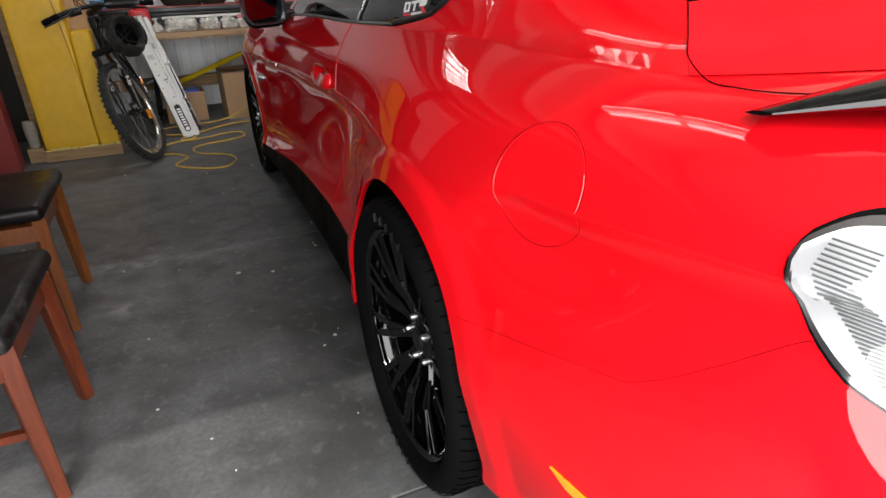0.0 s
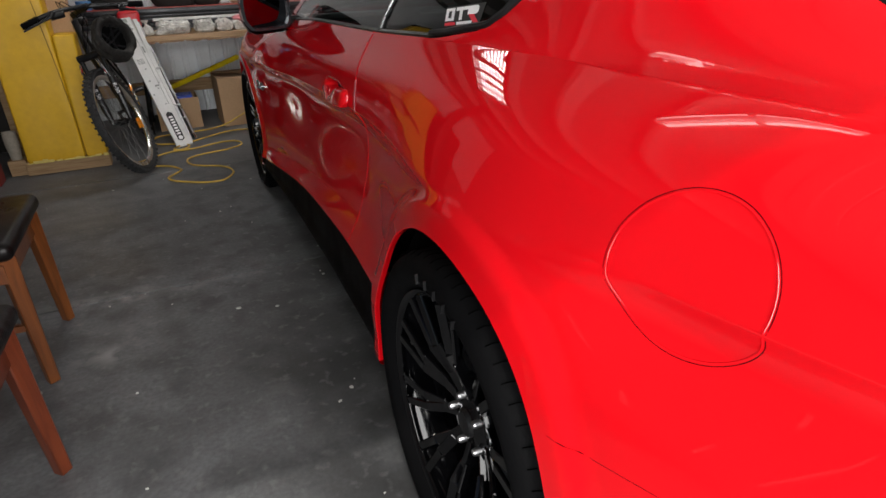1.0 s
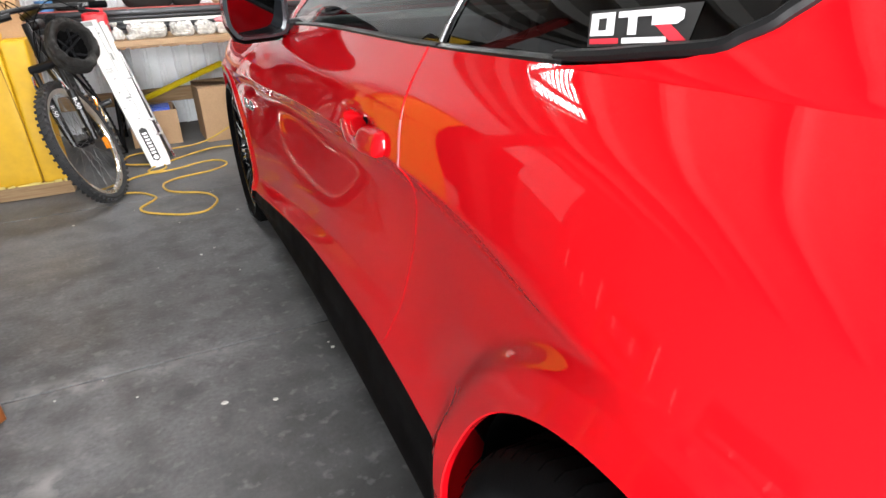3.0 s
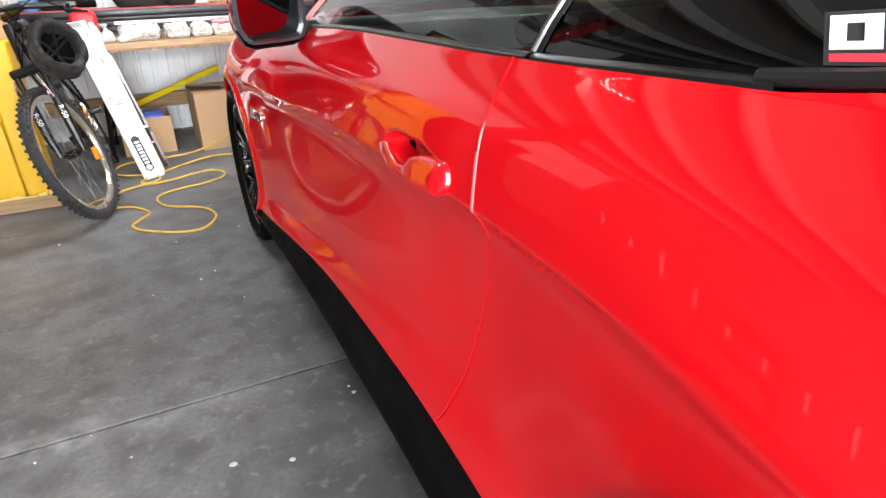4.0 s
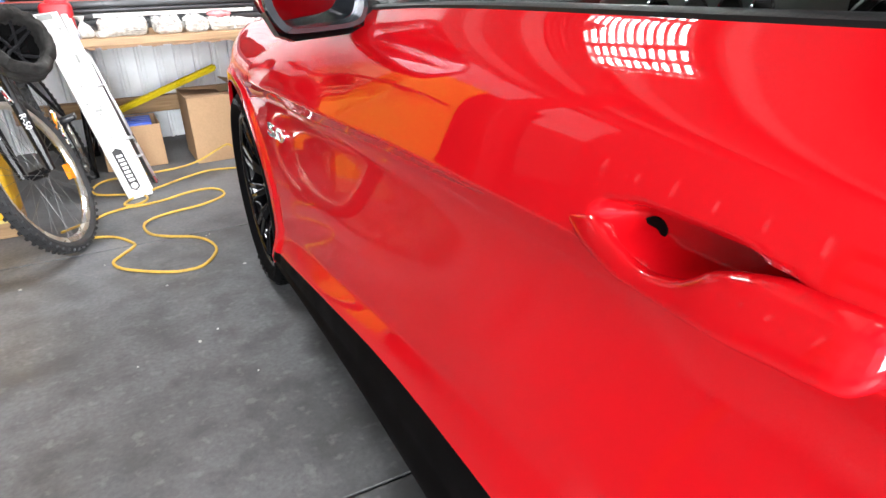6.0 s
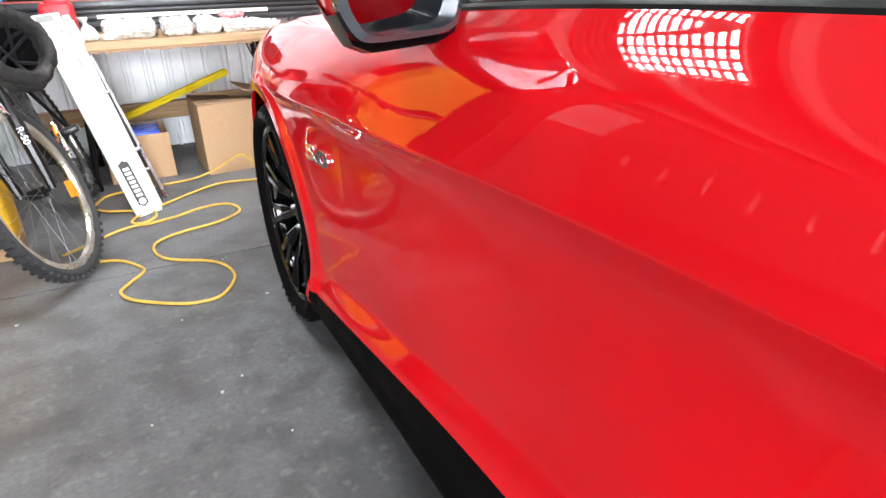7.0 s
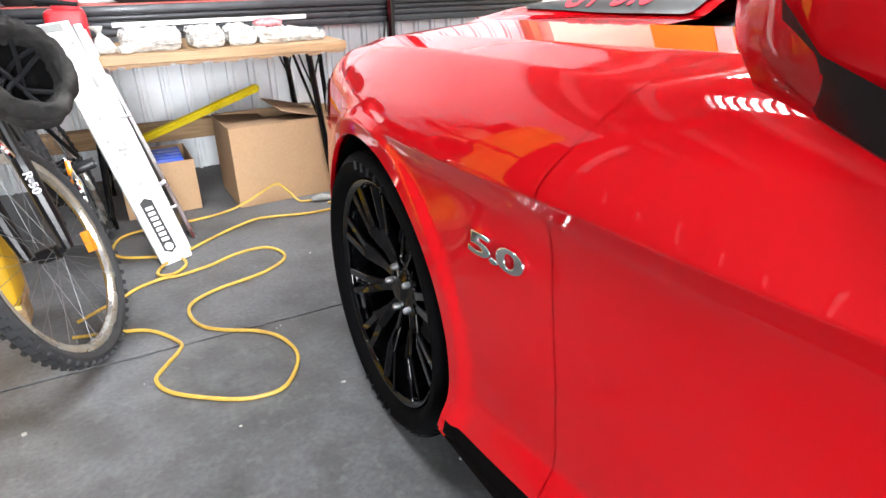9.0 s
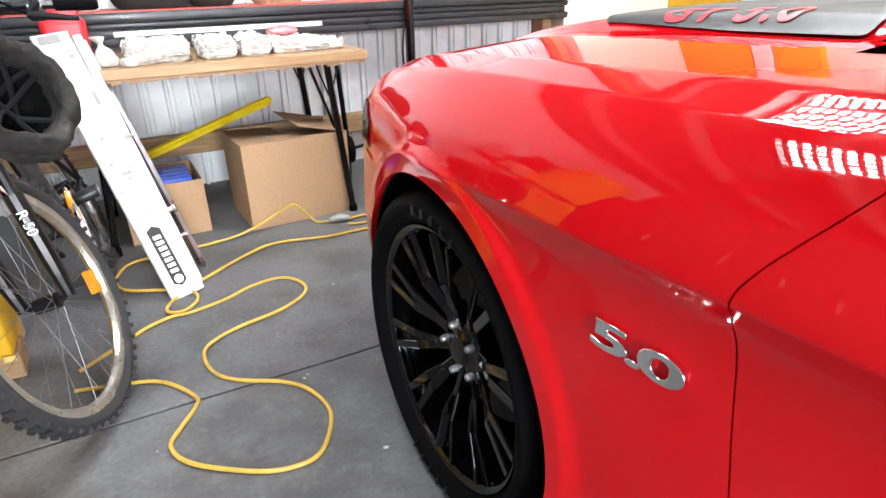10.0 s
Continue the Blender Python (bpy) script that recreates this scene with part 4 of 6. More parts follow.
a0 = [Vector((0.36 + 0.19 * math.cos(a), 1.50 - 0.07 * math.sin(a), 0.84 + 0.17 * math.sin(a))) for a in np.linspace(0, 2 * math.pi, 33)[:-1]]
tube(bm, a0, 0.015, 8, closed=True)
part("steering_wheel", bm, BLACK_TRIM, car)


# door handle, badge, mirror, lamps and wing
def ease(u, us, vs):
    return float(pchip(us, vs, u)[0])


for sign in (-1, 1):
    bm = bmesh.new()
    rings = []
    for k in range(57):
        u = k / 56
        y = 1.066 - 0.292 * u
        zlo = ease(u, [0, 0.08, 0.3, 0.6, 0.93, 1.0], [0.814, 0.801, 0.793, 0.795, 0.804, 0.822])
        zhi = ease(u, [0, 0.08, 0.22, 0.36, 0.48, 0.58, 0.75, 0.93, 0.98, 1.0], [0.824, 0.830, 0.819, 0.811, 0.818, 0.838, 0.850, 0.853, 0.847, 0.832])
        off = ease(u, [0, 0.10, 0.30, 0.6, 0.9, 0.97, 1.0], [0.001, 0.006, 0.013, 0.017, 0.018, 0.012, -0.004])
        base = ease(u, [0, 0.12, 0.25, 0.45, 0.65, 0.8, 1.0], [-0.02, -0.016, 0.0, 0.002, -0.004, -0.02, -0.02])
        zc, half = (zlo + zhi) / 2, (zhi - zlo) / 2
        w = float(np.interp(y, [0.75, 1.05], [side_w(0.73, 0.825), side_w(1.075, 0.825)]))
        ring = []
        for a in np.linspace(0, 2 * math.pi, 33)[:-1]:
            ca, sa = math.cos(a), math.sin(a)
            o = (off + base) / 2 + (off - base) / 2 * math.copysign(abs(ca) ** 0.5, ca)
            ring.append(bm.verts.new((sign * (w + o - 0.25 * half * math.copysign(abs(sa) ** 0.7, sa)), y, zc + half * math.copysign(abs(sa) ** 0.7, sa))))
        rings.append(ring)
    for u, v in zip(rings, rings[1:]):
        for k in range(32):
            bm.faces.new((u[k], u[(k + 1) % 32], v[(k + 1) % 32], v[k]))
    bm.faces.new(rings[0])
    bm.faces.new(rings[-1])
    part("door_handle", bm, PAINT, left_door if sign < 0 else car, "red pull handle")
    # dark slot at the back of the cup
    bm = bmesh.new()
    lathe(bm, [(0.0, 0.0005), (0.0, 1.0), (0.004, 1.0)], 24, lambda o, r_, a: Vector((sign * (side_w(1.0, 0.838) + 0.003 - o), 0.994 + 0.013 * r_ * math.cos(a), 0.826 + 0.010 * r_ * math.sin(a))))
    part("handle_slot", bm, DARK, left_door if sign < 0 else car, "dark slot behind the handle")

wb = side_w(2.21, 0.662)
tilt = math.atan2(side_w(2.21, 0.64) - side_w(2.21, 0.685), 0.045)
yaw = math.atan2(side_w(2.28, 0.662) - side_w(2.14, 0.662), 0.14)
bx = Vector((math.sin(yaw), -math.cos(yaw), 0))
bz = Vector((-math.cos(tilt), 0, math.sin(tilt))).normalized()
bz = (bz - bx * bz.dot(bx)).normalized()
by = bz.cross(bx).normalized()
bm4 = Matrix.Translation((-wb - 0.003, 2.226, 0.653)) @ Matrix((bx, by, bz)).transposed().to_4x4() @ Matrix.Diagonal((2.2, 0.88, 1, 1))
badge = text_mesh("fender_badge", "5.0", 0.056, CHROME, car, bm4, depth=0.0035, bevel=0.0014, label="chrome 5.0 fender badge", spacing=0.86, bold=0.0002)

# door mirror
for sign in (-1, 1):
    def mm(x, y, z):
        return Vector((sign * x, y, z))
    bm = bmesh.new()
    outline = [(0.800, 0.985), (0.802, 1.060), (0.825, 1.092), (0.93, 1.100), (0.970, 1.085), (0.986, 1.05), (0.984, 0.985), (0.965, 0.952), (0.94, 0.942), (0.84, 0.945), (0.81, 0.955)]
    rounded = []
    for k in range(len(outline)):
        p0, p1, p2, p3 = (np.array(outline[(k + o) % len(outline)]) for o in (-1, 0, 1, 2))
        for t in (0, 0.25, 0.5, 0.75):
            m1, m2 = 0.35 * (p2 - p0), 0.35 * (p3 - p1)
            rounded.append(tuple((2 * t ** 3 - 3 * t * t + 1) * p1 + (t ** 3 - 2 * t * t + t) * m1 + (3 * t * t - 2 * t ** 3) * p2 + (t ** 3 - t * t) * m2))
    outline = rounded
    c = Vector((0.893, 0, 1.02))
    rings = []
    for s, y in ((0.90, 1.720), (1.0, 1.727), (1.03, 1.750), (1.0, 1.805), (0.86, 1.855), (0.55, 1.890), (0.05, 1.900)):
        rings.append([bm.verts.new(mm(c.x + (px - c.x) * s, y - 0.22 * (px - 0.80), c.z + (pz - c.z) * s)) for px, pz in outline])
    for u, v in zip(rings, rings[1:]):
        for k in range(len(outline)):
            bm.faces.new((u[k], u[(k + 1) % len(outline)], v[(k + 1) % len(outline)], v[k]))
    mirror = part("door_mirror", bm, PAINT, car, "red door mirror with black frame")
    bm = bmesh.new()
    rings = []
    for s, y in ((0.86, 1.748), (0.90, 1.708), (1.01, 1.717), (1.02, 1.735)):
        rings.append([bm.verts.new(mm(c.x + (px - c.x) * s, y - 0.22 * (px - 0.80), c.z + (pz - c.z) * s)) for px, pz in outline])
    for u, v in zip(rings, rings[1:]):
        for k in range(len(outline)):
            bm.faces.new((u[k], u[(k + 1) % len(outline)], v[(k + 1) % len(outline)], v[k]))
    part("mirror_frame", bm, FRAME_GREY, mirror, "satin grey mirror frame")
    bm = bmesh.new()
    rings = []
    low = [(0.800, 0.985), (0.810, 0.953), (0.84, 0.941), (0.94, 0.937), (0.967, 0.948), (0.986, 0.985)]
    for y, g, sh in ((1.722, 0.008, 0.0), (1.76, 0.012, 0.0), (1.80, 0.006, 0.008), (1.83, -0.008, 0.022)):
        rings.append([bm.verts.new(mm(c.x + (px - c.x) * (1 + g), y - 0.22 * (px - 0.80), pz - g + sh)) for px, pz in low])
    for u, v in zip(rings, rings[1:]):
        for k in range(len(low) - 1):
            bm.faces.new((u[k], u[k + 1], v[k + 1], v[k]))
    part("mirror_base", bm, BLACK_TRIM, mirror)
    bm = bmesh.new()
    bm.faces.new([bm.verts.new(mm(c.x + (px - c.x) * 0.88, 1.729 - 0.335 * (px - 0.80) - 0.18 * (pz - c.z) + 0.010, c.z + (pz - c.z) * 0.88)) for px, pz in outline])
    part("mirror_glass", bm, MIRROR, mirror, "mirror glass")
    bm = bmesh.new()
    tube(bm, [mm(0.74, 1.80, 0.955), mm(0.83, 1.775, 0.965)], [0.030, 0.024], 10)
    part("mirror_arm", bm, BLACK_TRIM, mirror)


def on_rear(arc, z, out=0.0):
    """A point of the rear corner at a station and height, pushed out."""
    s = sides(arc)
    s2 = sides(arc + 0.01)
    w = float(np.interp(-z, -s[:, 2], s[:, 0]))
    w2 = float(np.interp(-z, -s2[:, 2], s2[:, 0]))
    t = Vector((w2 - w, s2[0, 1] - s[0, 1], 0)).normalized()
    n = Vector((t.y, -t.x, 0))
    return Vector((w, s[0, 1], z)) + n * out


AT = arc_of(-0.788)
for sign in (-1, 1):
    def lamp(shrink, out, name, material, parent, label=""):
        bm = bmesh.new()
        rows = []
        for k in range(24):
            u = (k / 23) ** 2
            a = AT - 0.004 * shrink * 100 * 0.01 - u * 0.50
            ya = -float(pchip(ARC, YS, a)[0])
            zl = float(np.interp(ya, [0.788, 0.792, 0.803, 0.818, 0.836, 0.858, 0.885, 0.95, 1.05], [0.884, 0.872, 0.847, 0.823, 0.802, 0.783, 0.769, 0.75, 0.735])) + shrink
            zh = float(np.interp(ya, [0.788, 0.790, 0.800, 0.812, 0.825, 0.88], [0.900, 0.911, 0.923, 0.933, 0.938, 0.942])) - shrink
            if zh <= zl:
                continue
            row = []
            for z in np.linspace(zl, zh, 9):
                p = on_rear(a, z, out)
                row.append(bm.verts.new((sign * p.x, p.y, p.z)))
            rows.append(row)
        for p, q in zip(rows, rows[1:]):
            for k in range(8):
                bm.faces.new((p[k], p[k + 1], q[k + 1], q[k]))
        return part(name, bm, material, parent, label)
    tl = lamp(0.0, 0.003, "tail_light", BLACK_PAINT, car, "clear tail light with chrome rim")
    lamp(0.005, 0.005, "lamp_rim", CHROME, tl, "chrome lamp rim")
    lamp(0.013, 0.006, "lamp_reflector", WHITE_VINYL, tl, "white lamp reflector")
    for k in range(30):
        bm = bmesh.new()
        z = 0.786 + 0.0043 * k
        a0_ = AT - 0.022 - 0.9 * max(0, (0.885 - z))
        p, q = on_rear(a0_, z, 0.008), on_rear(a0_ - 0.042, z - 0.004, 0.008)
        tube(bm, [(sign * p.x, p.y, p.z), (sign * q.x, q.y, q.z)], 0.0012, 6)
        part("lamp_rib", bm, GREY_FAB, tl)
    lamp(0.016, 0.013, "lamp_lens", LENS, tl, "clear lamp lens")
    # amber side reflector on the bumper
    bm = bmesh.new()
    pts = [(-0.575, 0.476), (-0.63, 0.470), (-0.74, 0.455), (-0.74, 0.440), (-0.66, 0.444), (-0.605, 0.458)]
    a = [bm.verts.new((sign * (side_w(y, z) + 0.004), y, z)) for y, z in pts]
    b = [bm.verts.new((sign * (side_w(y, z) - 0.006), y, z)) for y, z in pts]
    bm.faces.new(a)
    for k in range(len(pts)):
        bm.faces.new((a[k], a[(k + 1) % len(pts)], b[(k + 1) % len(pts)], b[k]))
    part("side_reflector", bm, AMBER, car, "amber side reflector", smooth=False)
    # front corner: amber marker and headlamp lens
    bm = bmesh.new()
    pts = [(3.10, 0.665), (3.20, 0.66), (3.20, 0.645), (3.09, 0.652)]
    a = [bm.verts.new((sign * (side_w(y, z) + 0.004), y, z)) for y, z in pts]
    bm.faces.new(a)
    part("front_marker", bm, AMBER, car)
    bm = bmesh.new()
    rows = []
    for y in np.linspace(3.12, 3.46, 14):
        zl, zh = 0.665 + 0.02 * (3.46 - y), float(np.interp(y, [3.12, 3.2, 3.46], [0.735, 0.765, 0.73]))
        rows.append([bm.verts.new((sign * (side_w(y, z) + 0.004), y + 0.002, z)) for z in np.linspace(zl, zh, 5)])
    for p, q in zip(rows, rows[1:]):
        for k in range(4):
            bm.faces.new((p[k], p[k + 1], q[k + 1], q[k]))
    part("headlight", bm, BLACK_PAINT, car, "dark glossy headlight")


for sign in (-1, 1):
    bm = bmesh.new()
    pts = [rear_edge(u) for u in (0.25, 0.20, 0.13, 0.06)] + [np.array([x, y, deck_z(x, y)]) for x, y in ((0.655, -0.53), (0.645, -0.57), (0.625, -0.60), (0.59, -0.63))]
    tube(bm, smooth_path([Vector((sign * (p[0] + 0.003), p[1], p[2] + 0.002)) for p in pts], 6), 0.0011, 6)
    part("boot_joint", bm, SHUT, car)

# black boot wing
bm = bmesh.new()
rings = []
for x in np.linspace(-0.72, 0.72, 49):
    u = abs(x) / 0.72
    k = min(1.0, (1 - u) / 0.25 + 0.03)
    chord, thick = 0.03 + 0.18 * k, 0.004 + 0.046 * k
    yf, zb = -0.645 + 0.03 * (1 - u), 0.985 + 0.022 * (1 - u)
    prof_ = [(0, 0.0), (0.25, 0.62), (0.6, 1.0), (1.0, 0.95), (1.0, 0.65), (0.7, 0.1), (0.3, -0.18)]
    rings.append([bm.verts.new((x, yf - chord * a, zb + thick * b)) for a, b in prof_])
for u, v in zip(rings, rings[1:]):
    for k in range(7):
        bm.faces.new((u[k], u[(k + 1) % 7], v[(k + 1) % 7], v[k]))
bm.faces.new(rings[0])
bm.faces.new(rings[-1])
wing = part("boot_wing", bm, BLACK_PAINT, car, "gloss black boot wing")
for sx in (-0.42, 0.42):
    bm = bmesh.new()
    box(bm, (sx - 0.04, -0.80, 0.96), (sx + 0.04, -0.70, 1.005), bevel=0.008)
    part("wing_post", bm, BLACK_PAINT, wing)

# matt black bonnet stripe with red lettering
bm = bmesh.new()
rows = []
for y in np.linspace(2.285, 2.90, 60):
    e = 0.532 - 0.10 * (y - 2.04) - 1.2 * max(0, y - 2.80)
    rows.append([bm.verts.new((x, y, deck_z(x, y) + 0.0045)) for x in np.linspace(-e, e, 141)])
for u, v in zip(rows, rows[1:]):
    for k in range(140):
        bm.faces.new((u[k], u[k + 1], v[k + 1], v[k]))
stripe = part("hood_stripe", bm, DECAL, car, "matt black bonnet stripe")
words = text_mesh("stripe_lettering", "GT 5.0", 0.085, RED_VINYL, stripe, Matrix.Identity(4), depth=0.0005, shear=-0.2, label="red stripe lettering", spacing=1.08, bold=0.0012)
bm = bmesh.new()
bm.from_mesh(words.data)
bmesh.ops.triangulate(bm, faces=bm.faces[:])
for _ in range(3):
    bmesh.ops.subdivide_edges(bm, edges=[e for e in bm.edges if e.calc_length() > 0.012], cuts=1)
    bmesh.ops.triangulate(bm, faces=[f for f in bm.faces if len(f.verts) > 3])
bm.to_mesh(words.data)
bm.free()
for v in words.data.vertices:
    x, y = -0.432 + 1.3 * v.co.y, 2.53 - 1.02 * v.co.x
    v.co = Vector((x, y, deck_z(x, y) + 0.0066 + 0.5 * v.co.z))

# wiper arms lying along the foot of the windscreen
for x0, x1 in ((-0.58, -0.05), (0.02, 0.50)):
    bm = bmesh.new()
    tube(bm, [(x0, 2.12, 0.985), (x0 + 0.08, 2.10, 1.0), (x1, 2.04, 1.035)], [0.012, 0.009, 0.006], 8)
    part("wiper", bm, BLACK_TRIM, car, "black wiper arm")

# sticker on the quarter glass: white blocks, a red slash and a small bar, drawn as plain shapes
def on_glass(s, h, out=0.003):
    """A point on the left quarter glass: s metres back from the sticker's front edge, h above its foot."""
    y = 0.332 - 1.2 * s
    z0 = 1.037 + 0.12 * s + 0.68 * h
    lo_, hi_ = 0.0, 1.0
    for _ in range(24):
        mid = (lo_ + hi_) / 2
        lo_, hi_ = (mid, hi_) if glasshouse(y, mid)[1] < z0 else (lo_, mid)
    w, z = glasshouse(y, lo_)
    return Vector((-(w + out), y, z))


def sticker(shape, material, out=0.0025):
    bm = bmesh.new()
    bm.faces.new([bm.verts.new(on_glass(s - 0.28 * h, h, out)) for s, h in shape])
    part("sticker_block", bm, material, quarter)


sticker([(-0.004, -0.004), (0.108, -0.004), (0.120, 0.050), (-0.004, 0.050)], DECAL, 0.0015)
for shape in ([(0.0, 0.012), (0.010, 0.012), (0.010, 0.046), (0.0, 0.046)], [(0.020, 0.012), (0.030, 0.012), (0.030, 0.046), (0.020, 0.046)],
              [(0.010, 0.012), (0.020, 0.012), (0.020, 0.020), (0.010, 0.020)], [(0.010, 0.038), (0.020, 0.038), (0.020, 0.046), (0.010, 0.046)],
              [(0.034, 0.037), (0.072, 0.037), (0.072, 0.046), (0.034, 0.046)], [(0.046, 0.012), (0.056, 0.012), (0.056, 0.037), (0.046, 0.037)],
              [(0.072, 0.024), (0.098, 0.024), (0.104, 0.030), (0.104, 0.042), (0.098, 0.046), (0.072, 0.046)],
              [(0.040, 0.0), (0.088, 0.0), (0.088, 0.008), (0.040, 0.008)]):
    sticker(shape, WHITE_VINYL)
sticker([(0.076, 0.024), (0.092, 0.024), (0.108, 0.002), (0.092, 0.002)], RED_VINYL, 0.003)
sticker([(0.0, 0.0), (0.036, 0.0), (0.036, 0.008), (0.0, 0.008)], RED_VINYL)


# ---------------------------------------------------------------- wheels
BLACK_CUT = mat("tread_groove", (0.001, 0.001, 0.001), 0.95, var=0.1, spec=0.0)


def wheel(sign, y, z, r, face, width):
    """A wheel on its axle: face is where the rim's outer lip stands."""
    def at(o, rad, a):
        # o: metres inboard of the rim's outer lip
        return Vector((sign * (face - o), y + rad * math.cos(a), z + rad * math.sin(a)))
    rim_r = 0.275
    bm = bmesh.new()
    lathe(bm, [(0.008, rim_r - 0.016), (0.002, rim_r - 0.010), (0.0, rim_r - 0.003), (0.004, rim_r), (0.014, rim_r - 0.002), (0.02, rim_r - 0.018), (0.06, rim_r - 0.026), (0.14, rim_r - 0.03), (0.20, rim_r - 0.02)], 96, at)
    w = part("wheel", bm, BLACK_PAINT, car, "gloss black multi-spoke wheel")
    bm = bmesh.new()
    prof_ = [(0.012, rim_r - 0.004), (0.004, rim_r + 0.002), (-0.014, rim_r + 0.016), (-0.020, rim_r + 0.028), (-0.020, rim_r + 0.040), (-0.013, r - 0.018),
             (-0.004, r - 0.008), (0.012, r - 0.001), (0.045, r), (0.047, r - 0.007), (0.055, r - 0.007), (0.057, r),
             (width * 0.5 - 0.005, r + 0.001), (width * 0.5 - 0.003, r - 0.007), (width * 0.5 + 0.005, r - 0.007), (width * 0.5 + 0.007, r + 0.001),
             (width - 0.045, r), (width - 0.02, r - 0.006), (width, r - 0.03), (width, rim_r)]
    lathe(bm, prof_, 120, at)
    tyre = part("tyre", bm, RUBBER, w, "black road tyre")
    bm = bmesh.new()
    n = 72
    for k in range(n):
        a = 2 * math.pi * k / n
        for o0, o1, sh in ((-0.006, 0.040, 0.035), (0.062, width * 0.5 - 0.012, 0.03)):
            pts = [at(o0 + (o1 - o0) * t, r + 0.0006 - (0.006 if o0 < 0 and t < 0.2 else 0), a + sh * t * t) for t in np.linspace(0, 1, 5)]
            tube(bm, pts, 0.0009, 4)
    part("tread_cutting", bm, BLACK_CUT, tyre)["kind"] = "stuff"
    # raised bars in place of the maker's lettering
    for base in (80, 260):
        for k in range(5):
            a = radians(base + 7 * k)
            bm = bmesh.new()
            bar(bm, at(-0.0205, rim_r + 0.024, a), at(-0.0205, rim_r + 0.042, a), 0.009, 0.002)
            part("sidewall_bar", bm, BLACK_TRIM, tyre)
    bm = bmesh.new()
    hub = lathe(bm, [(0.045, 0.0005), (0.045, 0.030), (0.048, 0.034), (0.052, 0.075), (0.075, 0.085), (0.10, 0.085)], 40, at)
    part("hub", bm, BLACK_PAINT, w)
    bm = bmesh.new()
    lathe(bm, [(0.036, 0.0005), (0.037, 0.024), (0.044, 0.030), (0.05, 0.030)], 32, at)
    part("centre_cap", bm, BLACK_TRIM, w, "dark centre cap")
    for k in range(5):
        a = radians(72 * k)
        c = (0.057 * math.cos(a), 0.057 * math.sin(a))
        bm = bmesh.new()
        lathe(bm, [(0.032, 0.0005), (0.034, 0.006), (0.039, 0.008), (0.060, 0.008)], 12,
              lambda o, rad, b: Vector((sign * (face - o), y + c[0] + rad * math.cos(b), z + c[1] + rad * math.sin(b))))
        part("wheel_nut", bm, STEEL, w, "bare steel wheel nut")
    # ten spokes, each a short stem that parts into two slim blades running to the rim
    for k in range(10):
        a = radians(36 * k + 18)
        bm = bmesh.new()
        bar(bm, at(0.062, 0.050, a), at(0.046, 0.112, a), 0.014, 0.026, 0, 0.015, 0.030)
        for da in (-1, 1):
            bar(bm, at(0.046, 0.100, a + 0.035 * da), at(0.022, 0.160, a + 0.085 * da), 0.0085, 0.024)
            bar(bm, at(0.022, 0.158, a + 0.084 * da), at(0.009, rim_r - 0.013, a + 0.105 * da), 0.0075, 0.020)
        bmesh.ops.bevel(bm, geom=list(bm.edges), offset=0.002, segments=1, affect="EDGES")
        part("spoke", bm, BLACK_PAINT, w, smooth=False)
    bm = bmesh.new()
    lathe(bm, [(0.115, 0.07), (0.115, 0.17), (0.145, 0.17), (0.145, 0.07)], 48, at)
    part("brake_disc", bm, DARK_STEEL, w, "dark brake disc")
    return w


wheel(-1, 0.0, 0.3475, 0.347, 0.930, 0.275)
wheel(1, 0.0, 0.3475, 0.347, 0.930, 0.275)
wheel(-1, 2.72, 0.342, 0.3415, 0.886, 0.255)
wheel(1, 2.72, 0.342, 0.3415, 0.886, 0.255)

# ---------------------------------------------------------------- things in the garage
def curve_tube(name, pts, r, material, parent=None, per=6, n=8, label=""):
    bm = bmesh.new()
    tube(bm, smooth_path(pts, per), r, n)
    return part(name, bm, material, parent, label)


